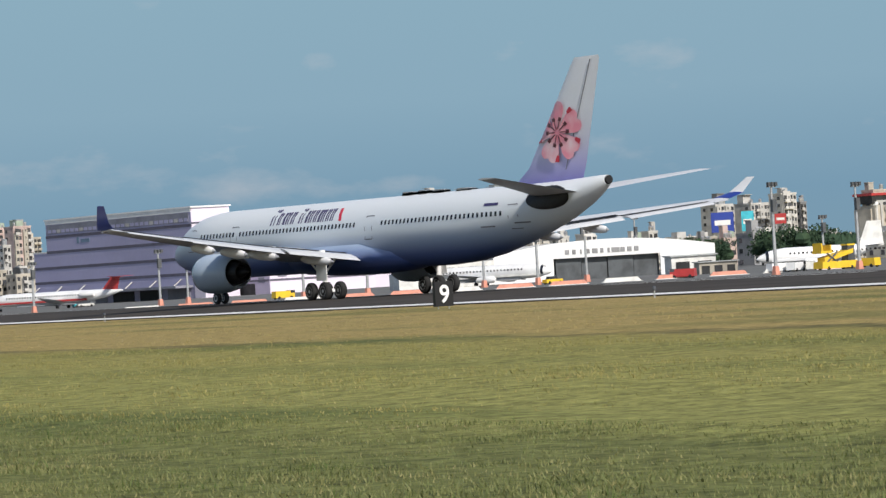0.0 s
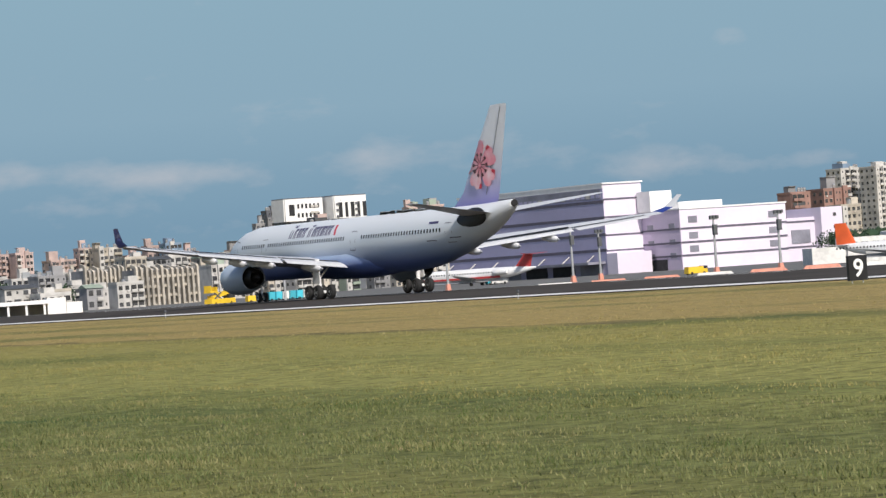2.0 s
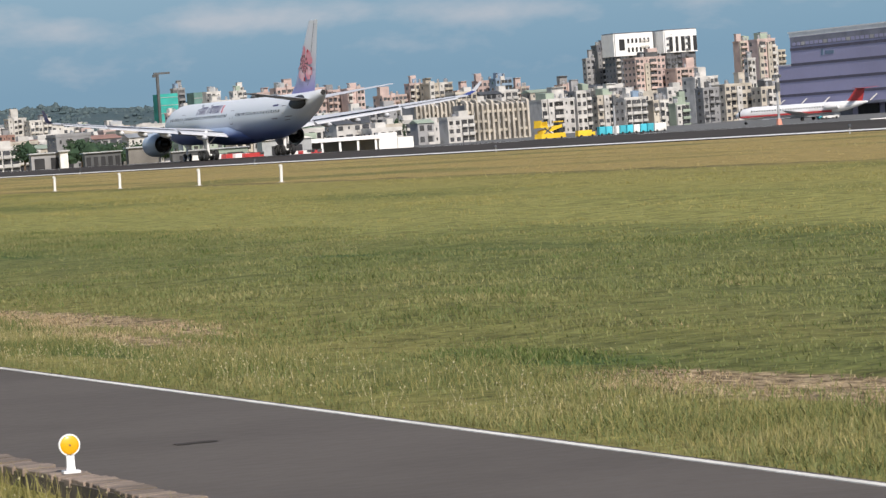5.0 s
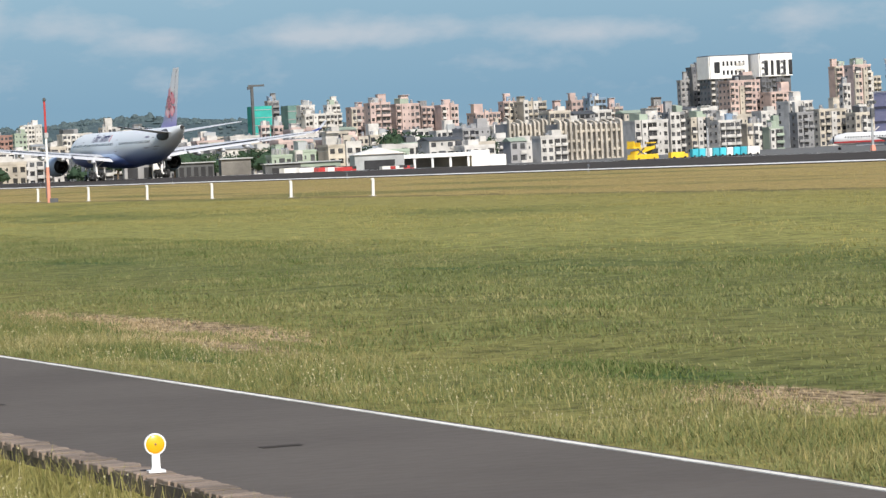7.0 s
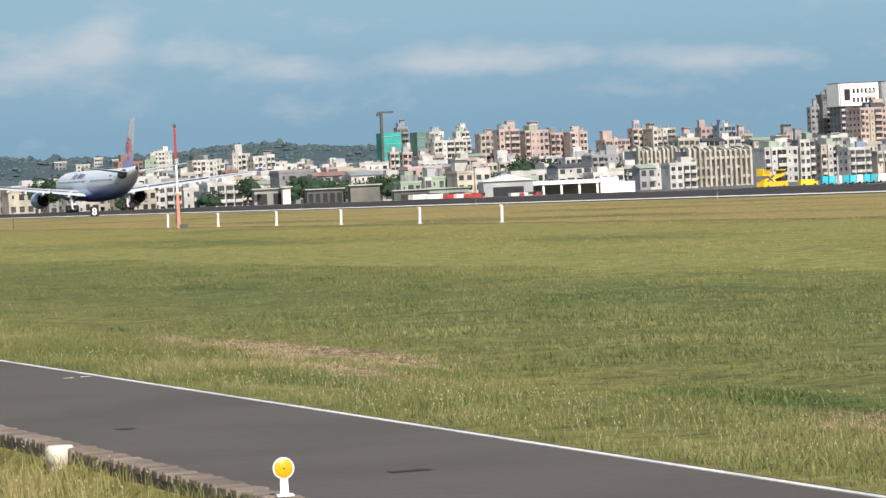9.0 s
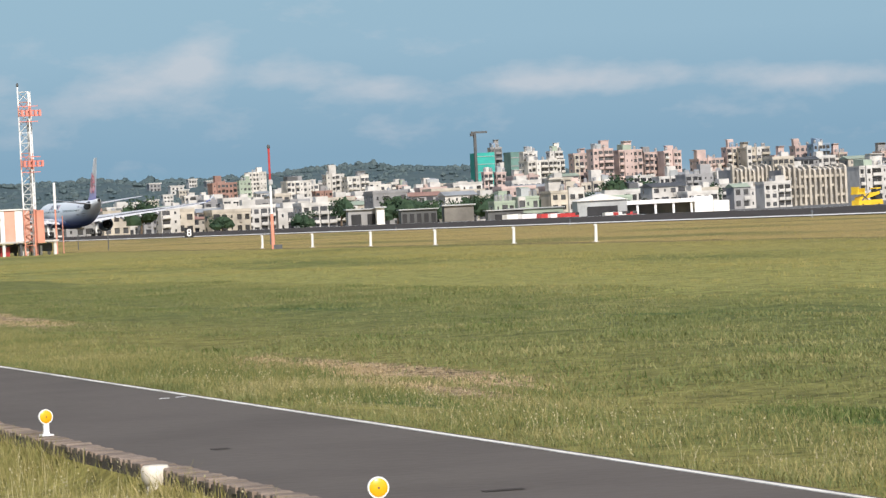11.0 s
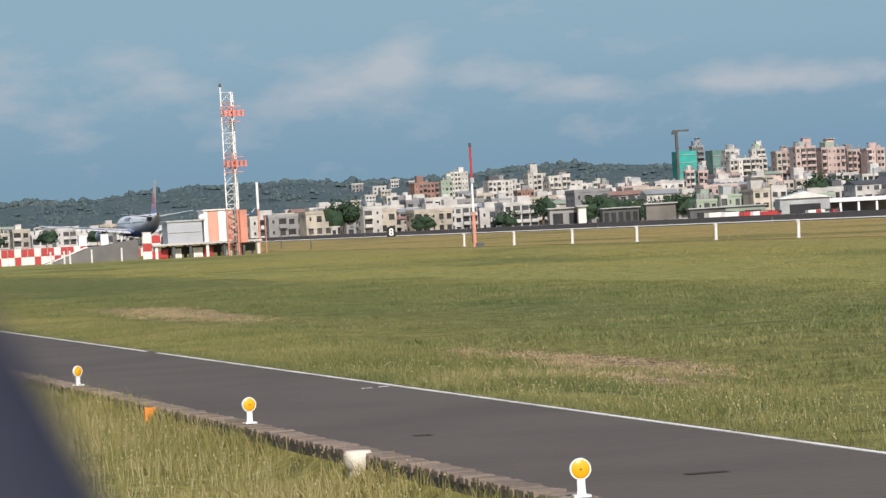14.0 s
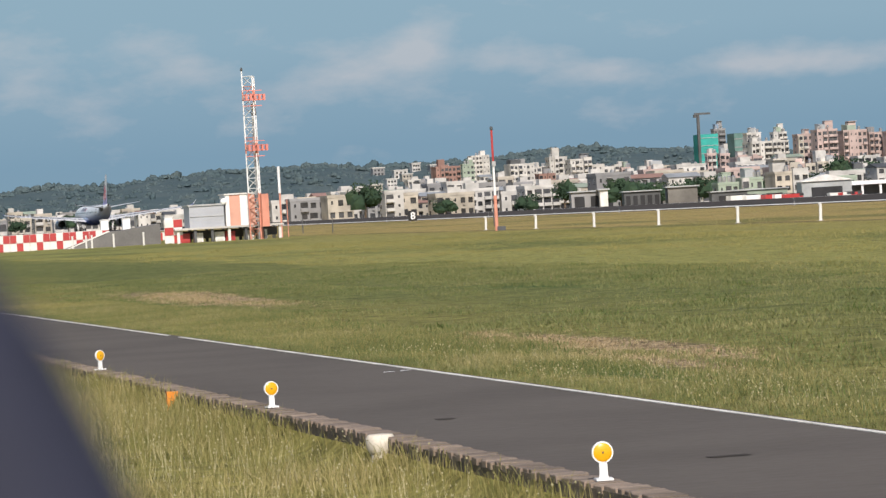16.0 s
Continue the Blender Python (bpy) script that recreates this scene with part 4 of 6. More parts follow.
block(478, 1735, 11.0, 24.5, 10, 3, "white")
block(486, 1723, 13.1, 22.7, 10, 4, "white")
block(454, 1534, 5.0, 14.4, 4, 2, "pink")
block(468, 1530, 15.4, 14.2, 4, 6, "pink")
block(976, 1453, 17.1, 40.0, 15, 4, "white")
block(978, 1427, 17.5, 39.5, 16, 4, "white")
block(986, 1409, 18.9, 39.0, 16, 4, "white")
block(993, 1392, 15.8, 39.0, 16, 4, "white")
block(764, 1173, 12.7, 24.9, 7, 5, "red")
block(786, 1182, 17.8, 25.7, 8, 6, "red")
block(752, 1121, 12.7, 16.9, 4, 3, "cream")
block(740, 1007, 6.8, 11.5, 3, 2, "white")
block(754, 997, 7.9, 8.8, 3, 3, "white")
block(752, 986, 5.6, 11.1, 3, 2, "white")
block(739, 1021, 6.8, 11.3, 3, 2, "white")
block(932, 1175, 13.4, 23.6, 10, 4, "white")
block(950, 1174, 14.8, 23.4, 10, 5, "white")
block(947, 1150, 11.4, 26.5, 11, 4, "white")
block(959, 1153, 4.7, 22.7, 9, 1, "grey")
block(692, 855, 10.8, 7.7, 5, 5, "grey")
block(753, 869, 7.6, 19.3, 9, 3, "cream")
block(742, 943, 6.3, 6.1, 4, 3, "red")
block(741, 931, 7.9, 6.9, 4, 3, "pink")
block(670, 808, 5.9, 2.7, 3, 4, "cream")
block(679, 1315, 10.8, 31.5, 13, 3, "pink")
block(656, 1282, 4.5, 23.6, 10, 1, "white")


# ---- building site ----
def crane_tower():
    x, y = at_bearing(17.70, 1850)
    z = ground_height(x, y)
    site = thing("tower_under_construction", "unfinished tower wrapped in teal scaffold netting", "building", Matrix.Translation((x, y, z)))
    part("netting", Shape().box(3.2, 0, 0, 9.5, 12, 33), M_net, site, "teal scaffold netting")
    for i in range(8):
        part("scaffold_rail", Shape().box(3.2, -6.1, 3 + 4 * i, 9.7, 0.25, 0.25), M_steel, site)
    x, y = at_bearing(17.69, 1840)
    crane = thing("tower_crane", "dark tower crane with a short jib", "crane", Matrix.Translation((x, y, ground_height(x, y))))
    part("tower", Shape().box(0, 0, 0, 1.3, 1.3, 43), M_roof_dark, crane)
    part("jib", Shape().box(2.4, 0, 43.0, 8.5, 0.9, 1.0).box(-1.6, 0, 41.6, 1.5, 1.2, 1.5), M_roof_dark, crane)
    x, y = at_bearing(18.35, 1880)
    veil = thing("netted_block", "half-built block behind pale green netting", "building", Matrix.Translation((x, y, ground_height(x, y))))
    part("netting", Shape().box(0, 0, 0, 11, 12, 33), material("pale_green_netting", (0.13, 0.24, 0.22), 0.9, vary=0.2, scale=0.3), veil)
    for i in range(7):
        part("floor_edge", Shape().box(0, -6.1, 4 + 4.3 * i, 11.2, 0.3, 0.5), WALLS["grey"], veil)


crane_tower()

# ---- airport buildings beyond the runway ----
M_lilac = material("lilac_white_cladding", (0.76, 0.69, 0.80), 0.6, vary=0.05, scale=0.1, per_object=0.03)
M_groove = material("dark_cladding_joint", (0.12, 0.11, 0.15), 0.7, vary=0.1)
M_louvre = material("grey_louvre", (0.25, 0.25, 0.30), 0.6, vary=0.15, scale=0.4)


# violet-grey holds the shade on the lilac hangar's runway side
M_shaded_violet = material("shaded_violet_cladding", (0.40, 0.38, 0.55), 0.6, vary=0.05, scale=0.1)


def hangar():
    z = -4.5
    x0, y0 = 566.0, 978.0
    hg = thing("maintenance_hangar", "tall lilac-white clad hangar with dark floor joints", "hangar", Matrix.Translation((x0, y0, z)))
    top = 30.2
    body = part("body", Shape().box(7, 48.8, 0, 14, 97.6, top).box(7, 102.4, 0, 14, 9.6, 19.6), M_lilac, hg)
    part("roof_edge", Shape().box(7, 48.8, top, 14.8, 98.6, 0.5).box(7, 102.4, 19.6, 14.6, 9.8, 0.3), M_white, hg)
    for zz in (24.3, 19.2, 13.9, 9.0):
        long = 97.6 if zz > 19 else 107
        part("joint", Shape().box(-0.05, long / 2, zz, 0.3, long, 0.9), M_groove, body)
    for zz in (25.2, 19.6, 13.9, 9.0):
        part("joint", Shape().box(7, -0.05, zz, 14, 0.3, 0.5), M_groove, body)
    # panels over the lilac body carry that side's painted shade
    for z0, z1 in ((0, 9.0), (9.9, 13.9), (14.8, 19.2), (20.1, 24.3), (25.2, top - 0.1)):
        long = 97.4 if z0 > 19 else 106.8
        part("shaded_cladding", Shape().box(-0.03, long / 2, z0, 0.12, long, z1 - z0), M_shaded_violet, body, "side cladding with its violet-grey shade painted in")
    part("canopy", Shape().box(-3, 54, 5.2, 7, 106, 0.8), M_louvre, hg)
    for i in range(7):
        part("canopy_strut", Shape().tube((-3.0, 8 + 16 * i, 5.9), (-0.2, 8 + 16 * i, 8.0), 0.2), M_ledge, hg)
    for i in range(6):
        part("hangar_door", Shape().box(-0.1, 10 + 18 * i, 0, 0.4, 14, 5.0), M_dark if i % 3 else M_louvre, body)
    part("fascia", Shape().box(-0.1, 48.8, top - 1.3, 0.3, 97.6, 1.3), M_white, body, "white fascia along the roof edge")
    part("louvre_band", Shape().box(-0.08, 48.8, top - 4.4, 0.3, 95, 2.9), M_louvre, body, "grey louvre band under the roof")
    for i in range(30):
        part("louvre", Shape().box(-0.22, 3 + 3.15 * i, top - 4.2, 0.12, 2.3, 1.1), M_ledge if i % 5 == 2 else M_shaded_violet, body)
    part("sign", Shape().box(-0.12, 75, 22.0, 0.2, 1.6, 2.0).box(-0.12, 70, 22.2, 0.2, 6, 1.2), WALLS["blue"], body, "faded blue sign as bars")
    part("porch", Shape().box(6, -3.5, 0, 12.5, 6.5, 8.4), M_lilac, hg)
    return hg


def annex():
    z = -4.5
    x0, y0 = 579.6, 955.0
    an = thing("hangar_annex", "lower lilac-white annex with small windows", "building", Matrix.Translation((x0, y0, z)))
    top = 20.4
    body = part("body", Shape().box(19.5, 12, 0, 39, 24, top), M_lilac, an)
    part("roof_edge", Shape().box(19.5, 12, top, 39.6, 24.6, 0.5), M_white, an)
    # the annex's runway side has its shade in the mauve colour
    part("shaded_cladding", Shape().box(-0.03, 12, 0, 0.12, 23.8, top - 0.1), material("shaded_mauve_cladding", (0.56, 0.48, 0.62), 0.6, vary=0.05, scale=0.1), body, "side cladding with its mauve shade painted in")
    for zz in (14.2, 9.9, 5.8):
        part("joint", Shape().box(19.5, -0.05, zz, 39, 0.4, 0.55), M_groove, body)
        part("joint", Shape().box(-0.05, 12.2, zz, 0.4, 23.6, 0.55), M_groove, body)
    for zz in (16.2, 11.2, 7.0):
        for xx in (4.5, 34):
            part("window", Shape().box(xx, -0.1, zz, 3.2, 0.2, 2.0), M_louvre, body)
        for yy in (5, 18):
            part("window", Shape().box(-0.1, yy, zz - 1.5, 0.2, 3.5, 1.6), M_louvre, body)
    wing = part("side_wing", Shape().box(46, 8, 0, 14, 16, 15.5).box(53.5, 6, 0, 8, 20, 18.3), M_lilac, an)
    for zz in (14.0, 6.0):
        part("joint", Shape().box(46, -0.1, zz, 14, 0.3, 0.5), M_groove, wing)
    part("window", Shape().box(44, -0.15, 7.4, 7, 0.3, 4.2), M_louvre, wing)
    for i in range(4):
        part("window", Shape().box(54.5, -4.15, 3.4 + 4 * i, 1.0, 0.3, 1.0), M_glass, wing)
    part("gateway", Shape().box(-0.1, 16, 0, 0.3, 14, 5.2), M_dark, body)
    part("roof_plant", Shape().box(2, 18, top, 8, 8, 6.5).box(14, 14, top, 16, 8, 2.6), M_white, an)
    return an


def arch_hangar():
    x, y = at_bearing(36.6, 880)
    z = ground_height(x, y)
    ha = thing("arched_hangar", "white hangar with a shallow curved roof and a dark open front", "hangar", Matrix.Translation((x, y, z)) @ Euler((0, 0, radians(-22))).to_matrix().to_4x4())
    half, eave, rise = 28.0, 7.0, 2.6
    roof = []
    for yy in (0, 30):
        roof.append([(half * (-1 + 2 * i / 16), yy, eave + rise * (1 - (-1 + 2 * i / 16) ** 2)) for i in range(17)] + [(half, yy, eave - 1.6), (-half, yy, eave - 1.6)])
    part("front_gable", Shape().loft([[(p[0], q, p[2]) for p in roof[0]] for q in (-0.3, 0.3)]), M_white, ha)
    part("roof", Shape().loft([[(p[0], p[1] + 0.5, p[2] - 0.1) for p in r] for r in roof]), M_dull_white, ha)
    for a, b in ((-28, -13), (14, 28)):
        part("front_wall", Shape().box((a + b) / 2, 0, 0, b - a, 0.6, 5.4), M_white, ha)
    part("open_front", Shape().box(0.5, 4, 0, 27, 0.4, 5.4), M_dark, ha)
    for i in range(4):
        part("door_leaf", Shape().box(-9 + 6.6 * i, 1.2 + 0.4 * (i % 2), 0, 6.4, 0.3, 5.3), material("hangar_door_grey", (0.08, 0.09, 0.10), 0.6, vary=0.2) if i == 0 else bpy.data.materials["hangar_door_grey"], ha)
    for i, wd in enumerate((1.0, 0.8, 0.4, 0.8, 1.4, 0.8, 0.5, 2.0, 1.1, 1.1, 1.1)):
        part("sign_letter", Shape().box(-9.5 + 1.75 * i, -0.4, 6.3, wd, 0.2, 1.1), WALLS["grey"], ha, "grey sign lettering as plain bars")
    side = part("side_building", Shape().box(-36, 4, 0, 15, 14, 6.0).box(-47, 4, 0, 10, 12, 4.0), M_dull_white, ha)
    for i in range(5):
        part("window", Shape().box(-42 + 2.7 * i, -3.05, 3.6, 1.8, 0.12, 1.2), M_glass, side)


def tail_jet(bearing, d, yaw, span, tail_mat, stripe_mat, label, high_tail):
    """A parked narrow jet: tube hull, wings, tail and engines."""
    x, y = at_bearing(bearing, d)
    j = thing("parked_jet", label, "airplane", Matrix.Translation((x, y, ground_height(x, y))) @ Euler((0, 0, radians(yaw))).to_matrix().to_4x4())
    r = 1.75
    prof = ((0, 0.1, 2.6), (1, 0.75, 2.7), (3, 1.4, 2.9), (6, r, 3.0), (12, r, 3.0), (span * 0.7, r, 3.0), (span * 0.86, 1.2, 3.45), (span, 0.25, 4.1))
    hull = part("fuselage", Shape().loft([section(*q, n=16) for q in prof]), M_white, j, "white hull", True)
    part("stripe", Shape().loft([[(q * (r + 0.03), -s, zz) for q, s, zz in ((-1, 3, 1.9), (-1, span * 0.75, 1.9), (-1, span * 0.75, 2.5), (-1, 3, 2.3))], [(q * (r + 0.0), -s, zz) for q, s, zz in ((1, 3, 1.9), (1, span * 0.75, 1.9), (1, span * 0.75, 2.5), (1, 3, 2.3))]]), stripe_mat, hull)
    part("belly", Shape().box(0, -span * 0.5, 1.0, 2.6, span * 0.55, 0.7), M_wing_low, hull)
    part("fin", Shape().loft([[(p[0], p[1], p[2]) for p in fin_foil(span * 0.84, 4.1, 5.5, 0.08)], fin_foil(span * 0.92, 7.9 if high_tail else 9.4, 3.0, 0.08)]), tail_mat, j, "bright painted fin", True)
    ht = 7.8 if high_tail else 4.2
    hs = span * 0.93 if high_tail else span * 0.88
    for side in (-1, 1):
        part("wing", Shape().loft([foil(span * 0.45, side * 1.2, 2.0, 6.0, 0.1), foil(span * 0.6, side * 15, 3.2, 1.6, 0.1)]), M_wing, j, "", True)
        part("tailplane", Shape().loft([foil(hs, side * 0.1, ht, 3.4, 0.1), foil(hs + 2.2, side * 5.5, ht + 0.2, 1.5, 0.1)]), tail_mat if high_tail else M_wing, j, "", True)
        ex, es, ez = (2.4, span * 0.72, 3.5) if high_tail else (5.2, span * 0.36, 1.5)
        part("engine", Shape().turned(((0.55, 0), (0.8, 0.5), (0.85, 2), (0.55, 4.6), (0.3, 4.6)), 16, Matrix.Translation((side * ex, -es, ez)) @ Euler((radians(90), 0, 0)).to_matrix().to_4x4()), M_white, j, "", True)
        wheel = Matrix.Translation((side * 2.6, -span * 0.55, 0.5)) @ Euler((0, radians(90), 0)).to_matrix().to_4x4()
        part("main_wheel", Shape().turned(((0.3, -0.3), (0.5, -0.2), (0.5, 0.2), (0.3, 0.3)), 14, wheel), M_rubber, j)
        part("gear_leg", Shape().tube((side * 2.6, -span * 0.55, 0.5), (side * 2.4, -span * 0.55, 2.2), 0.15), M_steel, j)
    part("nose_wheel", Shape().turned(((0.2, -0.25), (0.38, -0.2), (0.38, 0.2), (0.2, 0.25)), 12, Matrix.Translation((0, -3.4, 0.38)) @ Euler((0, radians(90), 0)).to_matrix().to_4x4()), M_rubber, j)
    part("nose_leg", Shape().tube((0, -3.4, 0.4), (0, -3.4, 2.0), 0.1), M_steel, j)
    part("cockpit_window", Shape().loft([section(1.9, 1.12, 2.88, 16), section(2.5, 1.29, 2.93, 16)][:2], False), M_window, hull)
    w = Shape()
    for i in range(30):
        for side in (-1, 1):
            w.box(side * (r + 0.01), -(7 + i * 0.9), 3.3, 0.05, 0.35, 0.4)
    tagged(part("cabin_windows", w, M_window, hull), kind="stuff")
    return j


hangar()
annex()
arch_hangar()
tail_jet(26.82, 1010, 26, 45, M_red, M_red, "parked white twinjet with a red tail beside the hangar", True)
tail_jet(35.75, 830, 207, 34, material("vermilion_paint", (0.78, 0.13, 0.035), 0.45, vary=0.08), M_dull_white, "parked white jet with an orange-red fin", False)
tail_jet(39.0, 760, 60, 26, M_dull_white, M_wing, "small parked white jet on the apron", False)


def shed(bearing, d, w, h, deep, mat, label, dark=0, arch=False, name="apron_shed"):
    x, y = at_bearing(bearing, d)
    s = thing(name, label, "shed", Matrix.Translation((x, y, ground_height(x, y))) @ Euler((0, 0, radians(-bearing * 0.7))).to_matrix().to_4x4())
    part("wall", Shape().box(0, 0, 0, w, deep, h), mat, s)
    rise = h * (0.32 if arch else 0.08)
    part("roof", Shape().loft([[(q * (w / 2 + 0.4), -deep / 2 - 0.5, h), (q * (w / 2 + 0.4), deep / 2 + 0.5, h), (0.0 if arch else q * (w / 2 + 0.4), deep / 2 + 0.5, h + rise), (0.0 if arch else q * (w / 2 + 0.4), -deep / 2 - 0.5, h + rise)] for q in (-1, 1)]), M_dull_white if arch else M_roof_tin, s)
    for i in range(dark):
        part("opening", Shape().box(w * ((i + 0.5) / dark - 0.5), -deep / 2 - 0.05, 0, w / dark * 0.62, 0.2, h * 0.72), M_dark, s)
    return s


shed(15.85, 690, 6.2, 3.0, 5, WALLS["grey"], "low grey concrete hut beside the runway", 2)
shed(16.12, 685, 1.5, 3.2, 3, M_dull_white, "narrow white hut beside the runway")
shed(16.72, 700, 7.0, 2.7, 6, M_roof_dark, "long dark open-fronted shed", 5)
shed(17.36, 705, 5.8, 3.3, 6, material("dirty_concrete_store", (0.20, 0.19, 0.175), 0.9, vary=0.2, scale=0.5), "grey concrete store with a flat roof")
shed(19.62, 800, 11.0, 4.6, 12, M_roof_tin, "tin hangar with a pale gabled roof and a dark door", 1, True)
shed(18.6, 830, 12, 3.4, 8, WALLS["green"], "low pale green workshop", 2)
shed(18.1, 810, 8, 3.0, 7, M_roof_dark, "low dark green store", 1)
shed(37.95, 800, 10, 4.2, 8, M_dull_white, "small white office cabin", 2)
shed(38.35, 790, 8.5, 2.6, 6, WALLS["cream"], "long cream cabin with dark windows", 3)


def canopy():
    x, y = at_bearing(20.5, 820)
    c = thing("apron_canopy", "white flat canopy on white posts", "canopy", Matrix.Translation((x, y, ground_height(x, y))) @ Euler((0, 0, radians(-15))).to_matrix().to_4x4())
    part("roof", Shape().box(0, 0, 3.6, 18, 8, 0.9), M_white, c)
    for i in range(5):
        part("post", Shape().box(-8.4 + 4.1 * i, -3.4, 0, 0.5, 0.5, 3.6), M_white, c)
    part("back_wall", Shape().box(0, 3.6, 0, 18, 0.3, 3.6), WALLS["grey"], c)
    part("office", Shape().box(10.8, 0, 0, 4.2, 7, 4.8).box(14.8, 0, 0, 3.6, 7, 3.6), M_white, c)


canopy()


def vehicle(bearing, d, kind, mat, label, yaw=0.0):
    """Apron vehicles: a car, a van, a loader with a raised ramp, or a baggage wagon."""
    x, y = at_bearing(bearing, d)
    v = thing(kind, label, kind.replace("_", " "), Matrix.Translation((x, y, ground_height(x, y))) @ Euler((0, 0, radians(yaw))).to_matrix().to_4x4())
    ln, wd, ht = {"car": (4.3, 1.7, 0.75), "van": (5.0, 1.9, 1.5), "cargo_loader": (9.0, 2.8, 1.3), "baggage_wagon": (3.4, 1.7, 2.1), "fire_engine": (7.5, 2.5, 2.3)}[kind]
    body = Shape().loft([[(q * ln / 2, -wd / 2, 0.35), (q * ln / 2, wd / 2, 0.35), (q * ln / 2 * 0.97, wd / 2 * 0.96, 0.35 + ht), (q * ln / 2 * 0.97, -wd / 2 * 0.96, 0.35 + ht)] for q in (-1, 1)])
    part("body", body, mat, v)
    if kind == "car":
        part("cabin", Shape().box(-0.2, 0, 1.1, 2.3, 1.5, 0.6, None, 0.8), M_glass, v)
    elif kind in ("van", "fire_engine"):
        part("windscreen", Shape().box(ln / 2 - 0.5, 0, 0.9 + ht * 0.3, 1.05, wd * 1.01, ht * 0.4), M_glass, v)
    elif kind == "cargo_loader":
        part("platform", Shape().box(-3.2, 0, 3.2, 2.8, 2.6, 0.5).box(-4.3, 0, 3.7, 0.3, 2.6, 1.5).box(-2.1, 0, 3.7, 0.3, 2.6, 1.1), mat, v)
        part("arm", Shape().loft([[(-3.6, q, 1.4), (3.6, q, 3.1), (3.6, q, 3.9), (-3.6, q, 2.4)] for q in (-1.1, 1.1)]), mat, v)
        part("strut", Shape().tube((-3.2, -1.2, 1.5), (-0.6, -1.2, 3.3), 0.18).tube((-0.6, -1.2, 1.5), (-3.2, -1.2, 3.3), 0.18), M_roof_dark, v)
        part("cab", Shape().box(3.2, 0, 1.6, 1.8, 2.0, 2.9, None, 0.9), M_glass, v)
        part("cab_roof", Shape().box(3.2, 0, 4.5, 1.9, 2.1, 0.3), mat, v)
    else:
        part("curtain", Shape().box(0, 0, 0.4, 3.1, 1.75, 1.9), mat, v)
    for i in (-1, 1):
        for j in (-1, 1):
            part("wheel", Shape().turned(((0.15, -0.12), (0.36, -0.1), (0.36, 0.1), (0.15, 0.12)), 12, Matrix.Translation((i * ln * 0.32, j * wd * 0.46, 0.36)) @ Euler((radians(90), 0, 0)).to_matrix().to_4x4()), M_rubber, v)
    return v


M_cyan = material("cyan_curtain", (0.05, 0.42, 0.52), 0.7, vary=0.15, per_object=0.2)
vehicle(23.86, 960, "cargo_loader", M_yellow, "yellow cargo loader with a raised ramp", 20)
vehicle(24.42, 950, "van", M_yellow, "yellow van parked on the apron")
for i in range(9):
    vehicle(24.72 + 0.11 * i, 955, "baggage_wagon", (M_cyan, M_cyan, M_dull_white)[i % 3], "covered baggage wagon" + (" in dull white" if i % 3 == 2 else " with cyan curtains"))
vehicle(28.3, 1000, "van", M_dull_white, "white apron van beside the hangar")
vehicle(28.2, 1000, "baggage_wagon", M_cyan, "covered baggage wagon with cyan curtains")
vehicle(31.45, 800, "van", M_yellow, "low yellow apron tractor")
vehicle(20.02, 790, "van", M_red, "red apron van beside the tin hangar")
vehicle(19.93, 786, "van", M_red, "red apron van beside the tin hangar", 30)
vehicle(19.85, 785, "van", M_dull_white, "white van beside the tin hangar")
for i, (b, m, w) in enumerate(((19.1, M_red, "red"), (18.95, M_white, "white"), (18.8, M_red, "red"), (18.5, M_white, "white"), (18.25, M_dull_white, "dull white"))):
    vehicle(b, 780, "van", m, w + " van parked by low workshops", 15)
for i, (b, m, w) in enumerate(((39.35, M_white, "white"), (39.62, M_white, "white"), (39.85, M_dull_white, "dull white"), (40.5, M_white, "white"), (40.75, M_yellow, "yellow"), (37.83, M_red, "red"))):
    vehicle(b, 700, "van", m, w + " service van on the apron", 25 * i)
vehicle(40.25, 690, "cargo_loader", M_yellow, "yellow passenger stair truck")
vehicle(35.75, 760, "car", M_yellow, "yellow car parked on the apron")


def lamp_mast(bearing, d, h, heads=True, base=True):
    x, y = at_bearing(bearing, d)
    p = thing("apron_lamp_mast", "tall grey apron floodlight mast", "lamp post", Matrix.Translation((x, y, ground_height(x, y))), "apron floodlight masts")
    part("pole", Shape().tube((0, 0, 0), (0, 0, h), 0.34, 0.2, 10), M_steel, p)
    if heads:
        part("crossbar", Shape().box(0, 0, h, 2.0, 0.3, 0.25), M_steel, p)
        for i in (-0.8, 0, 0.8):
            part("lamp_head", Shape().box(i, -0.3, h + 0.2, 0.55, 0.5, 0.7), M_roof_dark, p)
        part("ladder_box", Shape().box(0, -0.4, h * 0.72, 0.9, 0.7, 2.2), M_roof_dark, p)
    if base:
        part("base", Shape().box(0, 0, 0, 1.1, 1.1, 1.6, None, 0.7), M_orange, p, "orange concrete base")
    return p


for b, d, top in ((39.3, 640, 12.5), (40.62, 660, 12), (40.07, 800, 7.5), (31.78, 760, 8.5), (32.8, 740, 8.5), (29.94, 850, 8), (29.5, 830, 9), (27.5, 850, 8), (35.52, 760, 9.5), (34.66, 780, 6.5), (36.3, 760, 6.5), (24.9, 900, 8), (37.1, 1000, 12)):
    lamp_mast(b, d, top + 3.1, top > 7, b > 27)

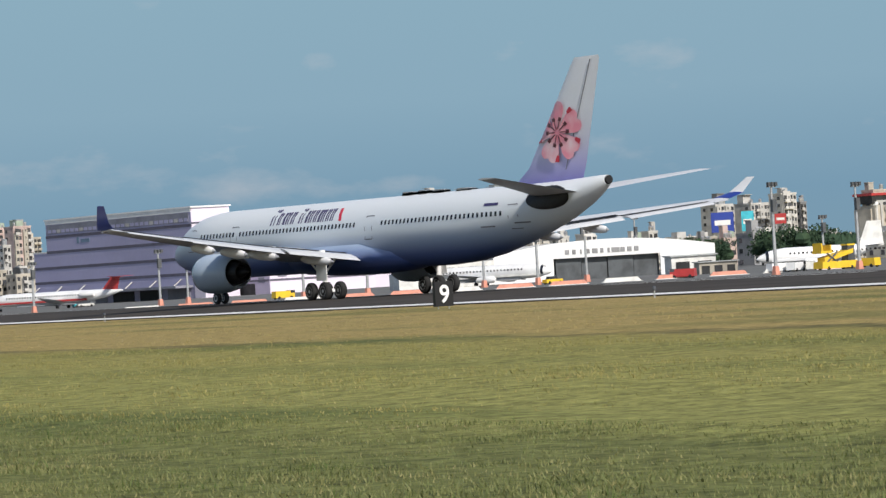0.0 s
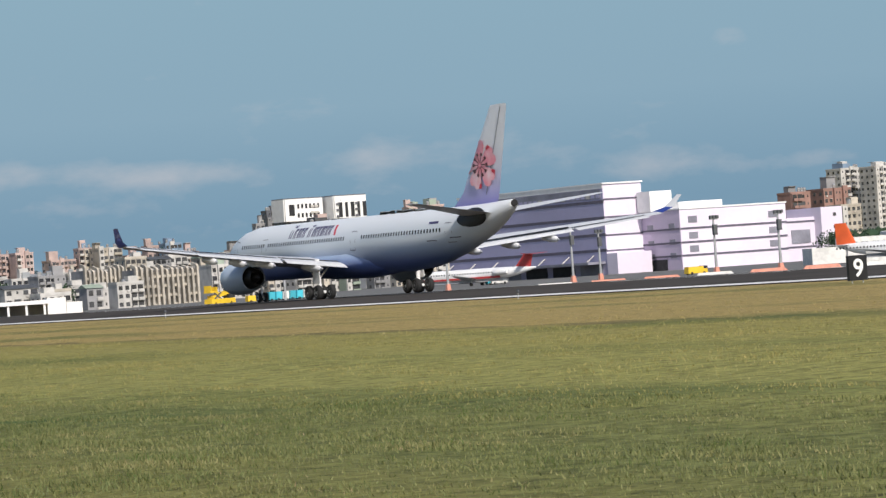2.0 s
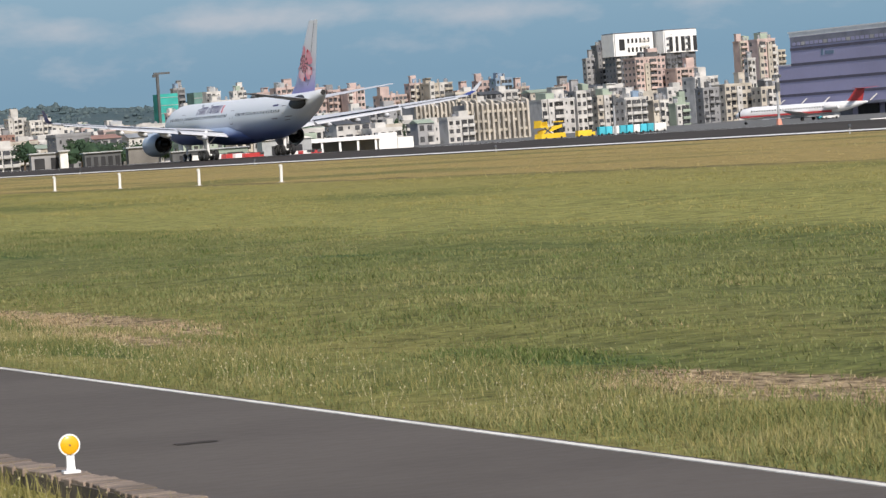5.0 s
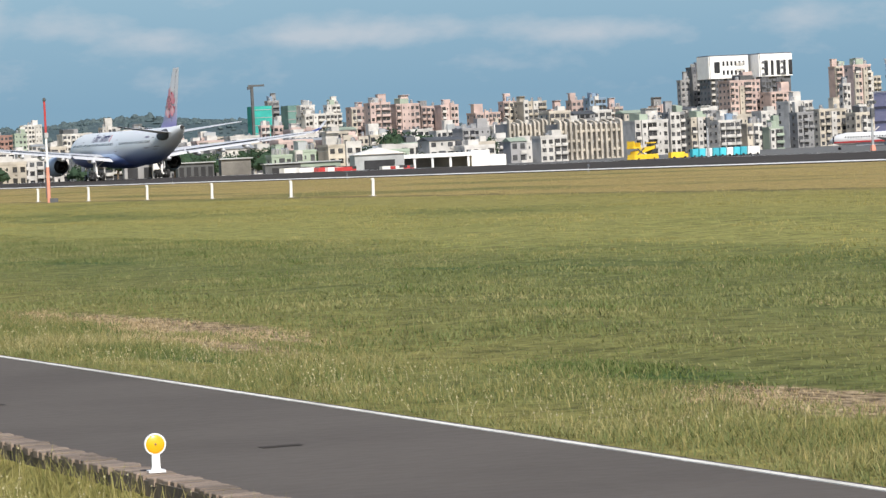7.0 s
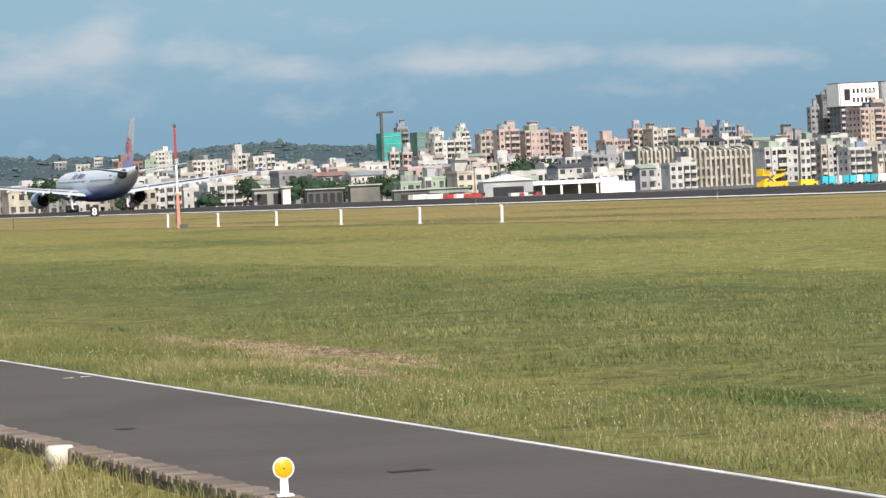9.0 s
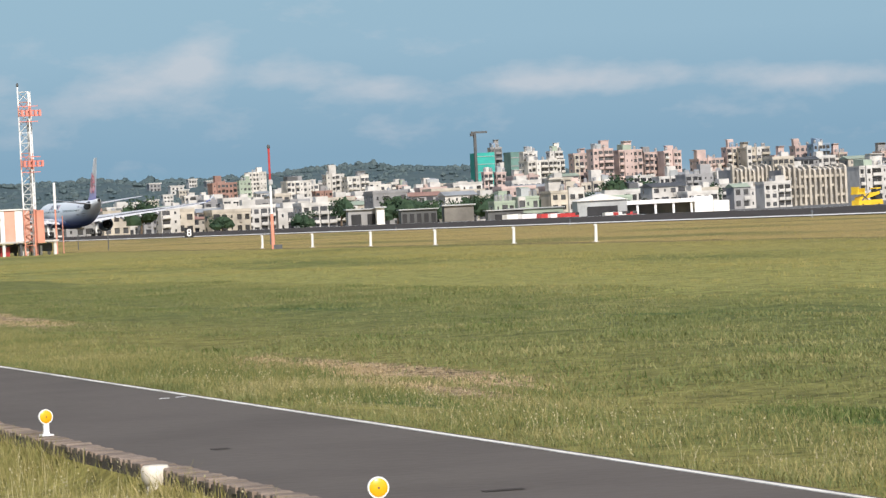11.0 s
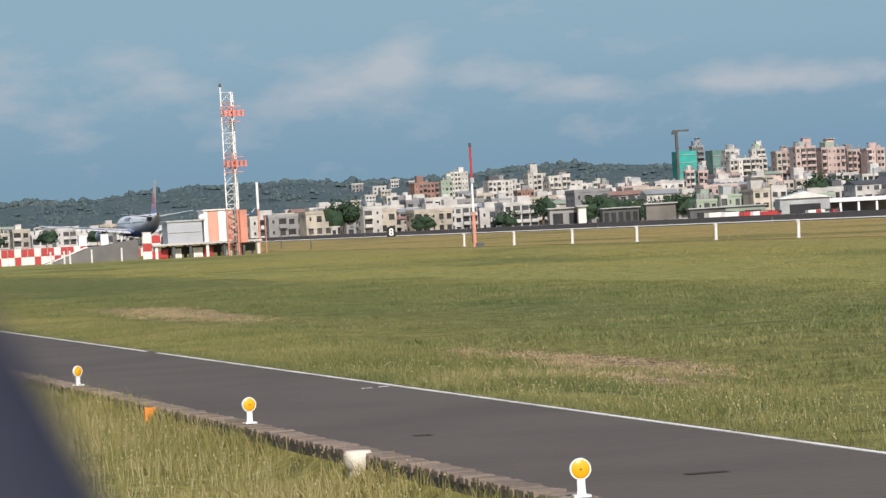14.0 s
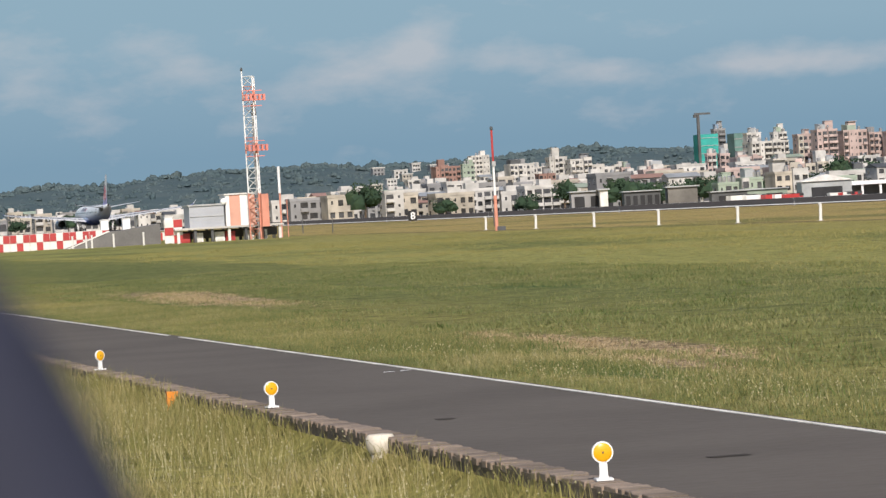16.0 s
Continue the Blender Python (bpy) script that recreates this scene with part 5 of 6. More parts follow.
for i in range(14):
    x, y = at_bearing(29.2 + 0.85 * i, 700)
    bar = thing("work_barrier", "low orange and white plastic work barrier", "barrier", Matrix.Translation((x, y, ground_height(x, y))) @ Euler((0, 0, radians(-20))).to_matrix().to_4x4(), "apron work barriers")
    part("panel", Shape().box(0, 0, 0, 8.0, 0.5, 0.9, None, 0.8), M_orange if i % 3 else M_dull_white, bar)
    part("foot", Shape().box(0, 0, -0.02, 8.2, 0.9, 0.2), M_dull_white, bar)


# ---- control building and hoardings at the far end ----
def control_building():
    x, y = at_bearing(40.9, 1150)
    c = thing("control_building", "cream control building with a red-banded cab", "building", Matrix.Translation((x, y, ground_height(x, y) - 0.5)))
    part("shaft", Shape().box(0, 0, 0, 7, 9, 17).box(-3.0, 1, 0, 2.0, 8, 16), WALLS["cream"], c)
    part("cab", Shape().box(0, 0, 17.5, 8, 8, 2.6, None, 1.1), M_glass, c)
    part("cab_roof", Shape().box(0, 0, 20.1, 9.4, 9.4, 0.8), M_red, c, "red roof")
    for i in range(4):
        part("pier", Shape().box(-3 + 2 * i, -4.7, 0, 0.7, 0.6, 17), WALLS["white"], c)
    part("radome", Shape().turned(sphere(1.3, 8), 12, Matrix.Translation((-2.2, -3, 17.6))), M_white, c, "", True)


control_building()


def billboard(bearing, d, w, h, low, mats, label):
    x, y = at_bearing(bearing, d)
    b = thing("billboard", label, "billboard", Matrix.Translation((x, y, ground_height(x, y))) @ Euler((0, 0, radians(-bearing))).to_matrix().to_4x4())
    part("panel", Shape().box(0, 0, low, w, 0.5, h), mats[0], b)
    part("band", Shape().box(0, -0.28, low + h * 0.35, w * 0.7, 0.1, h * 0.25), mats[1], b)
    for q in (-0.4, 0.4):
        part("leg", Shape().box(q * w, 0.4, 0, 0.5, 0.4, low + 0.3), M_steel, b)


billboard(38.5, 1440, 9, 8, 12.5, (M_blue, M_white), "blue billboard with a white band on a rooftop frame")
billboard(38.9, 1450, 5, 8, 12.5, (M_cyan, M_dull_white), "pale cyan billboard on a frame")
billboard(39.42, 1430, 4.5, 4, 14.5, (M_red, M_dull_white), "small red billboard on a frame")


# ---- trees and the wooded hill ----
def leaf_material(name, a, b, scale=0.6):
    return material(name, a, 0.9, vary=0.3, scale=scale, second=b, coords="Object", spec=0.1)


M_leaf = leaf_material("dark_foliage", (0.035, 0.062, 0.038), (0.05, 0.08, 0.042))
# distance haze is put into the blue-grey of the hill's woods
M_hazed_woods = leaf_material("hazed_hill_forest", (0.066, 0.098, 0.108), (0.092, 0.122, 0.125), 0.12)
M_bark = material("bark", (0.12, 0.085, 0.06), 0.9, vary=0.25, scale=2)


def leaf_clumps(s, cx, cy, cz, rx, ry, rz, count, size, rng):
    """Many small tilted leaf sprays spread through an uneven crown."""
    lobes = [(rng.uniform(-0.6, 0.6), rng.uniform(-0.6, 0.6), rng.uniform(-0.5, 0.6), rng.uniform(0.35, 0.6)) for _ in range(12)]
    for _ in range(count):
        lx, ly, lz, lr = rng.choice(lobes)
        d = Vector((rng.gauss(0, 1), rng.gauss(0, 1), rng.gauss(0, 1))).normalized() * lr * rng.uniform(0.55, 1.0)
        p = Vector((cx + rx * (lx + d.x), cy + ry * (ly + d.y), cz + rz * (lz + d.z)))
        u = Vector((rng.gauss(0, 1), rng.gauss(0, 1), rng.gauss(0, 1))).normalized() * size
        v = Vector((rng.gauss(0, 1), rng.gauss(0, 1), rng.gauss(0, 1))).normalized() * size * 0.7
        s.add([p - u, p + v, p + u, p - v], [(0, 1, 2, 3)])


def crown_lump(s, x, y, z, r, h, rng):
    """A far tree crown: an uneven dome of leaves."""
    n, rings = 6, []
    for t, w in ((0, 0.75), (0.35, 1.0), (0.7, 0.8), (0.95, 0.35)):
        rings.append([(x + r * w * rng.uniform(0.7, 1.2) * math.cos(math.tau * i / n), y + r * w * rng.uniform(0.7, 1.2) * math.sin(math.tau * i / n), z + h * t * rng.uniform(0.8, 1.2)) for i in range(n)])
    s.loft(rings)


def tree(bearing, d, h, w, seed, label="dark green broad-crowned tree"):
    rng = random.Random(seed)
    x, y = at_bearing(bearing, d)
    t = thing("tree", label, "tree", Matrix.Translation((x, y, ground_height(x, y))), "trees")
    tr = Shape().tube((0, 0, -0.2), (0.1, 0, h * 0.45), 0.035 * h, 0.02 * h)
    for i in range(5):
        a = i * 1.26 + rng.random()
        tr.tube((0.1, 0, h * (0.3 + 0.03 * i)), (math.cos(a) * w * 0.3, math.sin(a) * w * 0.3, h * 0.7), 0.016 * h, 0.006 * h, 5)
    part("trunk", tr, M_bark, t)
    s = Shape()
    for i in range(7):
        crown_lump(s, rng.uniform(-0.27, 0.27) * w, rng.uniform(-0.2, 0.2) * w, h * rng.uniform(0.22, 0.5), w * rng.uniform(0.16, 0.24), h * rng.uniform(0.3, 0.45), rng)
    leaf_clumps(s, 0, 0, h * 0.58, w * 0.5, w * 0.5, h * 0.44, 900, 0.045 * h, rng)
    part("crown", s, M_leaf, t)


tree(12.32, 1010, 11.0, 11.5, 1)
tree(15.5, 720, 6.5, 6.0, 2)
for i, (b, d, h, w) in enumerate(((17.2, 1050, 8, 14), (17.6, 1060, 9, 12), (18.7, 1060, 8, 10), (18.2, 1150, 10, 12), (19.9, 1300, 14, 16), (20.3, 1310, 13, 16), (20.2, 880, 5, 8),
                                  (39.1, 1050, 10, 14), (39.4, 1040, 11, 14), (39.8, 1040, 11.5, 14), (40.2, 1050, 10, 14), (40.5, 1060, 9, 12), (38.1, 1080, 10, 14), (37.9, 1100, 9, 12), (38.4, 1070, 9, 12),
                                  (16.4, 1060, 9.5, 12), (16.8, 1065, 9, 13), (17.9, 1050, 9, 11), (13.6, 1070, 6, 9), (14.9, 1065, 6.5, 9), (19.4, 1140, 8, 9), (21.4, 1180, 9, 8), (22.6, 1290, 10, 8), (34.0, 1050, 9, 16), (34.5, 1060, 10, 16), (35.0, 1060, 10, 14), (33.7, 1100, 9, 12), (35.4, 1050, 8, 12), (7.6, 1200, 6, 9), (8.4, 1250, 6, 9), (11.0, 1180, 7, 10), (6.8, 1150, 5, 8), (14.4, 1400, 9, 10))):
    tree(b, d, h, w, 30 + i, "dark green tree with an uneven crown" if i % 2 else "dark green broad-crowned tree")

RIDGE = ((-6, 0.40), (4, 0.48), (6.55, 0.53), (7.1, 0.60), (8.3, 0.62), (10.2, 0.72), (11.6, 0.73), (12.4, 0.66), (13.2, 0.70), (14.5, 0.72), (15.2, 0.74), (16.5, 0.74), (17.7, 0.69), (19.0, 0.55), (21.0, 0.42), (25, 0.25), (32, 0.15))


def ridge_at(b):
    for p, q in zip(RIDGE, RIDGE[1:]):
        if p[0] <= b <= q[0]:
            return p[1] + (q[1] - p[1]) * (b - p[0]) / (q[0] - p[0])
    return 0.1


def hill_z(b, d):
    x, y = at_bearing(b, d)
    up = ramp(2250, 2800, d)
    return -5 + (2800 * math.tan(radians(ridge_at(b))) + 5) * up + 5 * up * noise.noise((x * 0.01, y * 0.01, 1.0)) + 3 * up * noise.noise((x * 0.04, y * 0.04, 5.0))


def hill():
    s = Shape()
    bs = [-5.5 + 0.15 * i for i in range(240)]
    ds = [2250 + 60 * j for j in range(12)]
    s.v = [(*at_bearing(b, d), hill_z(b, d)) for d in ds for b in bs]
    w = len(bs)
    s.f = [(j * w + i, j * w + i + 1, (j + 1) * w + i + 1, (j + 1) * w + i) for j in range(len(ds) - 1) for i in range(w - 1)]
    tagged(part("hill", s, M_hazed_woods, smooth=True), "long low hill, distance haze painted into its dark woods", "hill", kind="structure")
    woods, rng = Shape(), random.Random(5)
    for i in range(6000):
        b, d = rng.uniform(4, 21), rng.uniform(2330, 2830)
        if rng.random() < 0.4:
            d = rng.uniform(2760, 2830)
        x, y = at_bearing(b, d)
        r = rng.uniform(0.8, 2.3) * (1.6 if d > 2760 and rng.random() < 0.12 else 1.0)
        crown_lump(woods, x, y, hill_z(b, d) - 1.0, r * rng.uniform(0.9, 1.6), r * rng.uniform(1.0, 1.7), rng)
    tagged(part("hill_woods", woods, M_hazed_woods, smooth=True), "dense hill woodland with distance haze painted into its green", "woods", kind="stuff")


hill()


def hillside_house(bearing, up, w, colour):
    """A house standing on the slope where the ground rises to that angle."""
    d = 2300
    while d < 2790 and hill_z(bearing, d) < d * math.tan(radians(up)):
        d += 10
    x, y = at_bearing(bearing, d)
    hs = thing("hillside_house", f"{TONE[colour]} house on the wooded hillside", "house", Matrix.Translation((x, y, hill_z(bearing, d) - 1)), "hillside houses")
    body = part("wall", Shape().box(0, 0, 0, w, 9, 6.4), WALLS[colour], hs)
    part("roof", Shape().box(0, 0, 6.4, w + 1, 10, 0.8), M_ledge if colour != "red" else WALLS["red"], hs)
    for q in (-0.3, 0.0, 0.3):
        for f in (1.4, 4.2):
            part("window", Shape().box(q * w, -4.55, f, 1.4, 0.12, 1.4), M_glass, body)


for i, (b, up, w) in enumerate(((12.9, 0.5, 16), (13.0, 0.42, 12), (12.75, 0.36, 12), (12.55, 0.55, 14), (13.15, 0.6, 10), (12.5, 0.3, 14), (13.1, 0.3, 16), (13.45, 0.55, 12))):
    hillside_house(b, up, w * 0.62, ("white", "cream", "white", "grey")[i % 4])


# ---- runway furniture ----
M_line = material("worn_white_line", (0.80, 0.79, 0.76), 0.8, vary=0.12, scale=0.5, second=(0.60, 0.59, 0.57))
for x0, x1 in ((119.4, 122.0), (172.5, 173.6)):
    slab("runway_edge_line", x0, x1, -900, 2300, 0.066, M_line, "worn white runway edge line")
for i in range(34):
    y = -300 + 60 * i
    slab("runway_centre_dash", 155.5, 156.4, y, y + 30, 0.066, M_line, "white runway centre dash")
slab("apron", 330, 700, 250, 1500, 0.05, M_apron, "pale concrete apron", "apron", 60)
slab("taxiway", 262, 290, -600, 2200, 0.05, M_asphalt, "grey asphalt taxiway beyond the runway")


def distance_sign(y, digit):
    """A boxed sign that tells the runway left, in thousands of feet."""
    s = thing("distance_sign", f"black sign board with a white figure {digit} beside the runway", "sign", pose(109.1, y, ground_height(109.1, y), 0, 0, 0), "runway distance signs")
    b = Shape().box(0, 0, 0.14, 1.18, 0.25, 1.36)
    part("board", b, M_black, s)
    for q in (-0.35, 0.35):
        part("leg", Shape().tube((q, 0, -0.1), (q, 0, 0.15), 0.04), M_steel, s)
    t = bpy.data.curves.new("figure", "FONT")
    t.body, t.size, t.extrude, t.align_x = digit, 1.35, 0.01, "CENTER"
    t.offset = 0.02
    o = new("figure", t)
    dep = bpy.context.evaluated_depsgraph_get()
    me = bpy.data.meshes.new_from_object(o.evaluated_get(dep))
    bpy.data.objects.remove(o)
    me.materials.clear()
    me.materials.append(M_white)
    f = new("figure", me)
    f.parent, f.matrix_basis = s, pose(0, -0.15, 0.36, 90, 0, 0)
    tagged(f, f"white figure {digit}")


distance_sign(161.8, "9")
distance_sign(470.0, "8")

for i in range(14):
    y = 90 + 60 * i
    lamp = thing("runway_edge_light", "small dark runway edge light on a short stalk", "runway light", pose(114.5, y, -0.3), "runway edge lights")
    part("stalk", Shape().tube((0, 0, -0.05), (0, 0, 0.4), 0.04), M_steel, lamp)
    part("lens", Shape().turned(((0.09, 0.38), (0.11, 0.45), (0.08, 0.6), (0.02, 0.63)), 12), M_glass, lamp)

# white marker posts along the mown edge
for i, y in enumerate((155.0, 167.0, 180.2, 192.5, 205.0, 217.0)):
    x = 55.0
    p = thing("marker_post", "short white marker post standing in the grass", "post", pose(x, y, 0), "white marker posts")
    part("shaft", Shape().tube((0, 0, -0.1), (0.03, 0, 0.76), 0.075, 0.07, 10), M_dull_white, p)
    part("cap", Shape().turned(((0.085, 0.74), (0.085, 0.81), (0.03, 0.83)), 10), M_dull_white, p)
    part("footing", Shape().box(0, 0, -0.05, 0.26, 0.26, 0.07), M_ledge, p)

for i, (x, y) in enumerate(((58, 278), (60, 300), (64, 250), (60, 330), (70, 380), (75, 420))):
    p = thing("fence_stake", "thin dark stake standing in the grass", "post", pose(x, y, 0), "dark stakes")
    part("stake", Shape().tube((0, 0, -0.1), (0, 0, 1.2), 0.04, 0.04, 6), M_roof_dark, p)
    part("tip", Shape().tube((0, 0, 1.2), (0, 0, 1.3), 0.06, 0.05, 6), M_roof_dark, p)


def red_white_pole():
    p = thing("obstruction_pole", "tall thin red and white banded pole with a box", "pole", pose(53.4, 208.0, 0))
    for z0, z1, m, r in ((-0.1, 2.1, M_orange, 0.11), (2.1, 3.9, M_white, 0.075), (3.9, 6.0, M_red, 0.07)):
        part("band", Shape().tube((0, 0, z0), (0, 0, z1), r, r * 0.95, 12), m, p)
    part("lamp", Shape().turned(((0.05, 6.0), (0.1, 6.05), (0.09, 6.2), (0.02, 6.24)), 10), M_roof_dark, p)
    part("box", Shape().box(0, -0.05, 3.85, 0.22, 0.2, 0.3), M_steel, p)
    part("base", Shape().box(0.25, 0, -0.05, 0.5, 0.4, 0.3), M_roof_dark, p)


red_white_pole()


M_coral = material("faded_coral_paint", (0.74, 0.25, 0.20), 0.6, vary=0.1, scale=2)


def aerial_mast():
    """A latticed aerial tower in white and orange bands."""
    m = thing("aerial_mast", "tall white and orange latticed aerial mast with two aerial arrays", "mast", pose(48.75, 260.6, 0, 0, 0, 12))
    top, a = 12.0, 0.55
    corners = [(a * math.cos(q), a * math.sin(q)) for q in (radians(150), radians(270), radians(30))]
    for i, (cx, cy) in enumerate(corners):
        for z0, z1, mat in ((-0.1, 3.4, M_orange), (3.4, 6.3, M_white), (6.3, 7.1, M_orange), (7.1, 10.2, M_white), (10.2, 10.9, M_orange), (10.9, top + 0.4 * (i == 0), M_white)):
            part("leg", Shape().tube((cx, cy, z0), (cx, cy, z1), 0.055, None, 8), mat, m)
    for k in range(16):
        z0, z1 = k * top / 16, (k + 1) * top / 16
        mat = M_orange if z0 < 3.0 or 6.0 <= z0 < 7.0 or 9.9 <= z0 < 10.6 else M_white
        s = Shape()
        for i in range(3):
            p, q = corners[i], corners[(i + 1) % 3]
            s.tube((*p, z0), (*q, z1), 0.028, None, 5).tube((*p, z1), (*q, z1), 0.025, None, 5)
        part("lattice", s, mat, m)
    for z in (6.7, 10.4):
        part("aerial_array", Shape().box(0.0, -0.72, z + 0.16, 1.6, 0.12, 0.08).box(0.0, -0.72, z - 0.2, 1.6, 0.12, 0.08).box(-0.1, -0.6, z - 0.62, 1.5, 0.05, 0.05).box(-0.1, -0.6, z + 0.5, 1.6, 0.05, 0.05), M_coral, m, "orange aerial array")
        for q in (-0.7, -0.35, 0.0, 0.35, 0.7):
            part("aerial_element", Shape().box(q, -0.9, z - 0.22, 0.16, 0.2, 0.46), M_coral, m)
    part("beacon", Shape().turned(((0.06, 12.4), (0.1, 12.45), (0.1, 12.6), (0.02, 12.68)), 10, Matrix.Translation((corners[0][0], corners[0][1], 0))), M_roof_dark, m)
    part("cable_tray", Shape().box(0.2, 0.25, 0, 0.14, 0.1, 10), M_steel, m)
    part("cabinet", Shape().box(0.35, -0.6, 0.9, 0.55, 0.5, 2.4), M_orange, m, "orange cabinet between the legs")
    return m


aerial_mast()


M_salmon = material("faded_salmon_paint", (0.62, 0.33, 0.25), 0.6, vary=0.1, scale=2)


def shelter():
    p = thing("equipment_platform", "steel platform on short legs beside an aerial mast", "platform", pose(46.8, 263.0, 0))
    part("deck", Shape().box(0, 0, 0.95, 8.2, 3.0, 0.14), M_ledge, p)
    part("cross_beam", Shape().box(0, 0.9, 0.25, 8.0, 0.2, 0.6), M_roof_dark, p, "dark beam under the deck")
    for i in range(7):
        for yy in (-1.2, 1.2):
            part("leg", Shape().box(-3.8 + 1.27 * i, yy, -0.1, 0.2, 0.25, 1.05), M_dull_white if i % 3 == 0 else M_roof_dark, p)
    c = thing("equipment_cabin", "pale grey equipment cabin with a shallow roof", "cabin", pose(45.2, 263.0, 1.17))
    part("wall", Shape().box(0, 0, -0.08, 2.6, 2.4, 1.58), material("pale_grey_cabin", (0.40, 0.42, 0.46), 0.6, vary=0.06), c)
    part("roof", Shape().box(0, 0, 1.5, 2.8, 2.6, 0.12), M_steel, c)
    part("trim", Shape().box(0, -1.22, 0.7, 2.55, 0.05, 0.06), M_steel, c)
    k = thing("striped_shelter", "orange and white striped equipment shelter", "cabin", pose(47.8, 263.0, 1.17))
    for i, mat in enumerate((M_white, M_salmon, M_white, M_salmon)):
        part("panel", Shape().box((-1.0, -0.45, 0.3, 0.88)[i], 0, -0.08, (0.3, 0.8, 0.7, 0.36)[i], 2.3, 2.28), mat, k)
    part("roof", Shape().box(-0.05, 0, 2.2, 2.4, 2.5, 0.1), M_dull_white, k)
    part("dish", Shape().turned(((0.24, 0), (0.22, 0.1), (0.14, 0.16), (0.03, 0.18)), 14, pose(-1.3, -1.25, 1.75, 90, 0, 0)), M_white, k, "white drum aerial", True)
    w = thing("aerial_pole", "slim pole with a white tubular aerial", "pole", pose(51.1, 263.5, 0))
    part("pole", Shape().tube((0, 0, -0.1), (0, 0, 3.3), 0.07, None, 8), M_orange, w)
    part("aerial", Shape().tube((0, 0, 3.3), (0, 0, 5.3), 0.1, 0.1, 10), M_white, w)
    part("stay", Shape().tube((0.5, 0, -0.1), (0.5, 0, 2.8), 0.035, None, 6), M_orange, w)
    for i, q in enumerate((-3.2, -2.2, -0.6, 0.2, 1.6, 2.6)):
        b = thing("utility_box", ("white" if i % 3 else "red") + " utility box under the platform", "box", pose(46.8 + q, 262.6, 0))
        part("case", Shape().box(0, 0, -0.05, 0.7, 0.5, 0.75), M_white if i % 3 else M_red, b)
        part("door", Shape().box(0, -0.26, 0.05, 0.5, 0.04, 0.55), M_dull_white if i % 3 else M_red, b)


shelter()


def check_board(x, y, w, h, nx, nz, seed, turn=0):
    """A red and white chequered warning board."""
    b = thing("chequer_board", "red and white chequered warning board", "warning board", pose(x, y, 0, 0, 0, turn), "chequered boards")
    part("backing", Shape().box(0, 0.06, 0.05, w, 0.08, h), M_dull_white, b)
    for i in range(nx):
        for j in range(nz):
            part("panel", Shape().box(w * ((i + 0.5) / nx - 0.5), -0.02, 0.05 + h * j / nz, w / nx * 0.96, 0.08, h / nz * 0.96), M_red if (i + j) % 2 else M_dull_white, b)
    for q in (-0.4, 0.4):
        part("leg", Shape().box(q * w, 0.12, -0.1, 0.08, 0.08, 0.4), M_steel, b)
    return b


check_board(42.7, 262.0, 1.35, 1.75, 2, 3, 1)
for i in range(6):
    check_board(31.2 + 1.55 * i, 273.5 + 0.2 * i, 1.5, 1.25, 3, 2, i, -7)
for i in range(4):
    check_board(44.6 + 1.75 * i, 312.0, 1.6, 0.7, 4, 1, i)


def berm():
    """A low sloped concrete ramp beside the boards."""
    b = thing("concrete_ramp", "low grey concrete ramp with a sloping end", "ramp", pose(39.8, 272.0, 0, 0, 0, -6))
    part("slope", Shape().loft([[(-4.2, y, -0.1), (3.4, y, -0.1), (3.4, y, 1.55), (0.6, y, 1.2), (-0.5, y, 1.15)] for y in (-1.5, 6)]), material("weathered_concrete", (0.19, 0.185, 0.18), 0.9, vary=0.15, scale=1.0), b)
    part("kerb_line", Shape().loft([[(-3.8, -1.56, 0.0), (-3.6, -1.56, 0.0), (-0.4, -1.56, 1.16), (-0.6, -1.56, 1.2)], [(-3.8, -1.4, 0.0), (-3.6, -1.4, 0.0), (-0.4, -1.4, 1.18), (-0.6, -1.4, 1.22)]]), M_line, b)
    for i, x in enumerate((36.2, 38.3, 40.6, 35.4, 36.9, 43.6, 48.5)):
        p = thing("marker_post", "short white marker post standing in the grass", "post", pose(x, 262.0 + 0.5 * i, 0), "white marker posts")
        part("shaft", Shape().tube((0, 0, -0.1), (0, 0, 0.95), 0.07, None, 8), M_dull_white, p)
        part("cap", Shape().turned(((0.08, 0.93), (0.08, 0.99), (0.02, 1.0)), 8), M_dull_white, p)
    for x in (39.6, 41.3, 44.6):
        h = thing("white_cabinet", "white electrical cabinet on the ramp", "cabinet", pose(x, 276.0, 1.1 if x < 43 else 0))
        part("case", Shape().box(0, 0, 0, 0.6, 0.5, 0.95 if x < 43 else 2.0), M_white, h)
        part("roof", Shape().box(0, 0, 0.95 if x < 43 else 2.0, 0.7, 0.6, 0.06), M_dull_white, h)


berm()

# ---- the service road and its kerb ----
road = slab("road", 5.78, 8.475, -300, 900, 0.012, M_road, "smooth grey asphalt service road", "road", 1)
M_edge = material("white_road_line", (0.78, 0.76, 0.70), 0.9, vary=0.12, scale=3, second=(0.55, 0.53, 0.48), spec=0.2)
edge = slab("road_edge_line", 8.36, 8.418, 4.0, 51.5, 0.018, M_edge, "thin white edge line on the service road", "road marking", 1)
slab("road_edge_line", 8.36, 8.418, 52.4, 200.0, 0.018, M_edge, "thin white edge line on the service road", "road marking", 1)
for x, y in ((8.0, 36.1), (8.2, 36.2)):
    slab("road_dash", x, x + 0.1, y, y + 0.12, 0.018, M_line, "short worn white dash on the road", "road marking", 1)
for x, y, ln, wd in ((6.85, 21.6, 0.12, 0.27), (6.5, 27.5, 0.16, 0.14)):
    slab("tar_stain", x, x + wd, y, y + ln, 0.016, M_asphalt, "small dark tar stain on the road", "stain", 1)


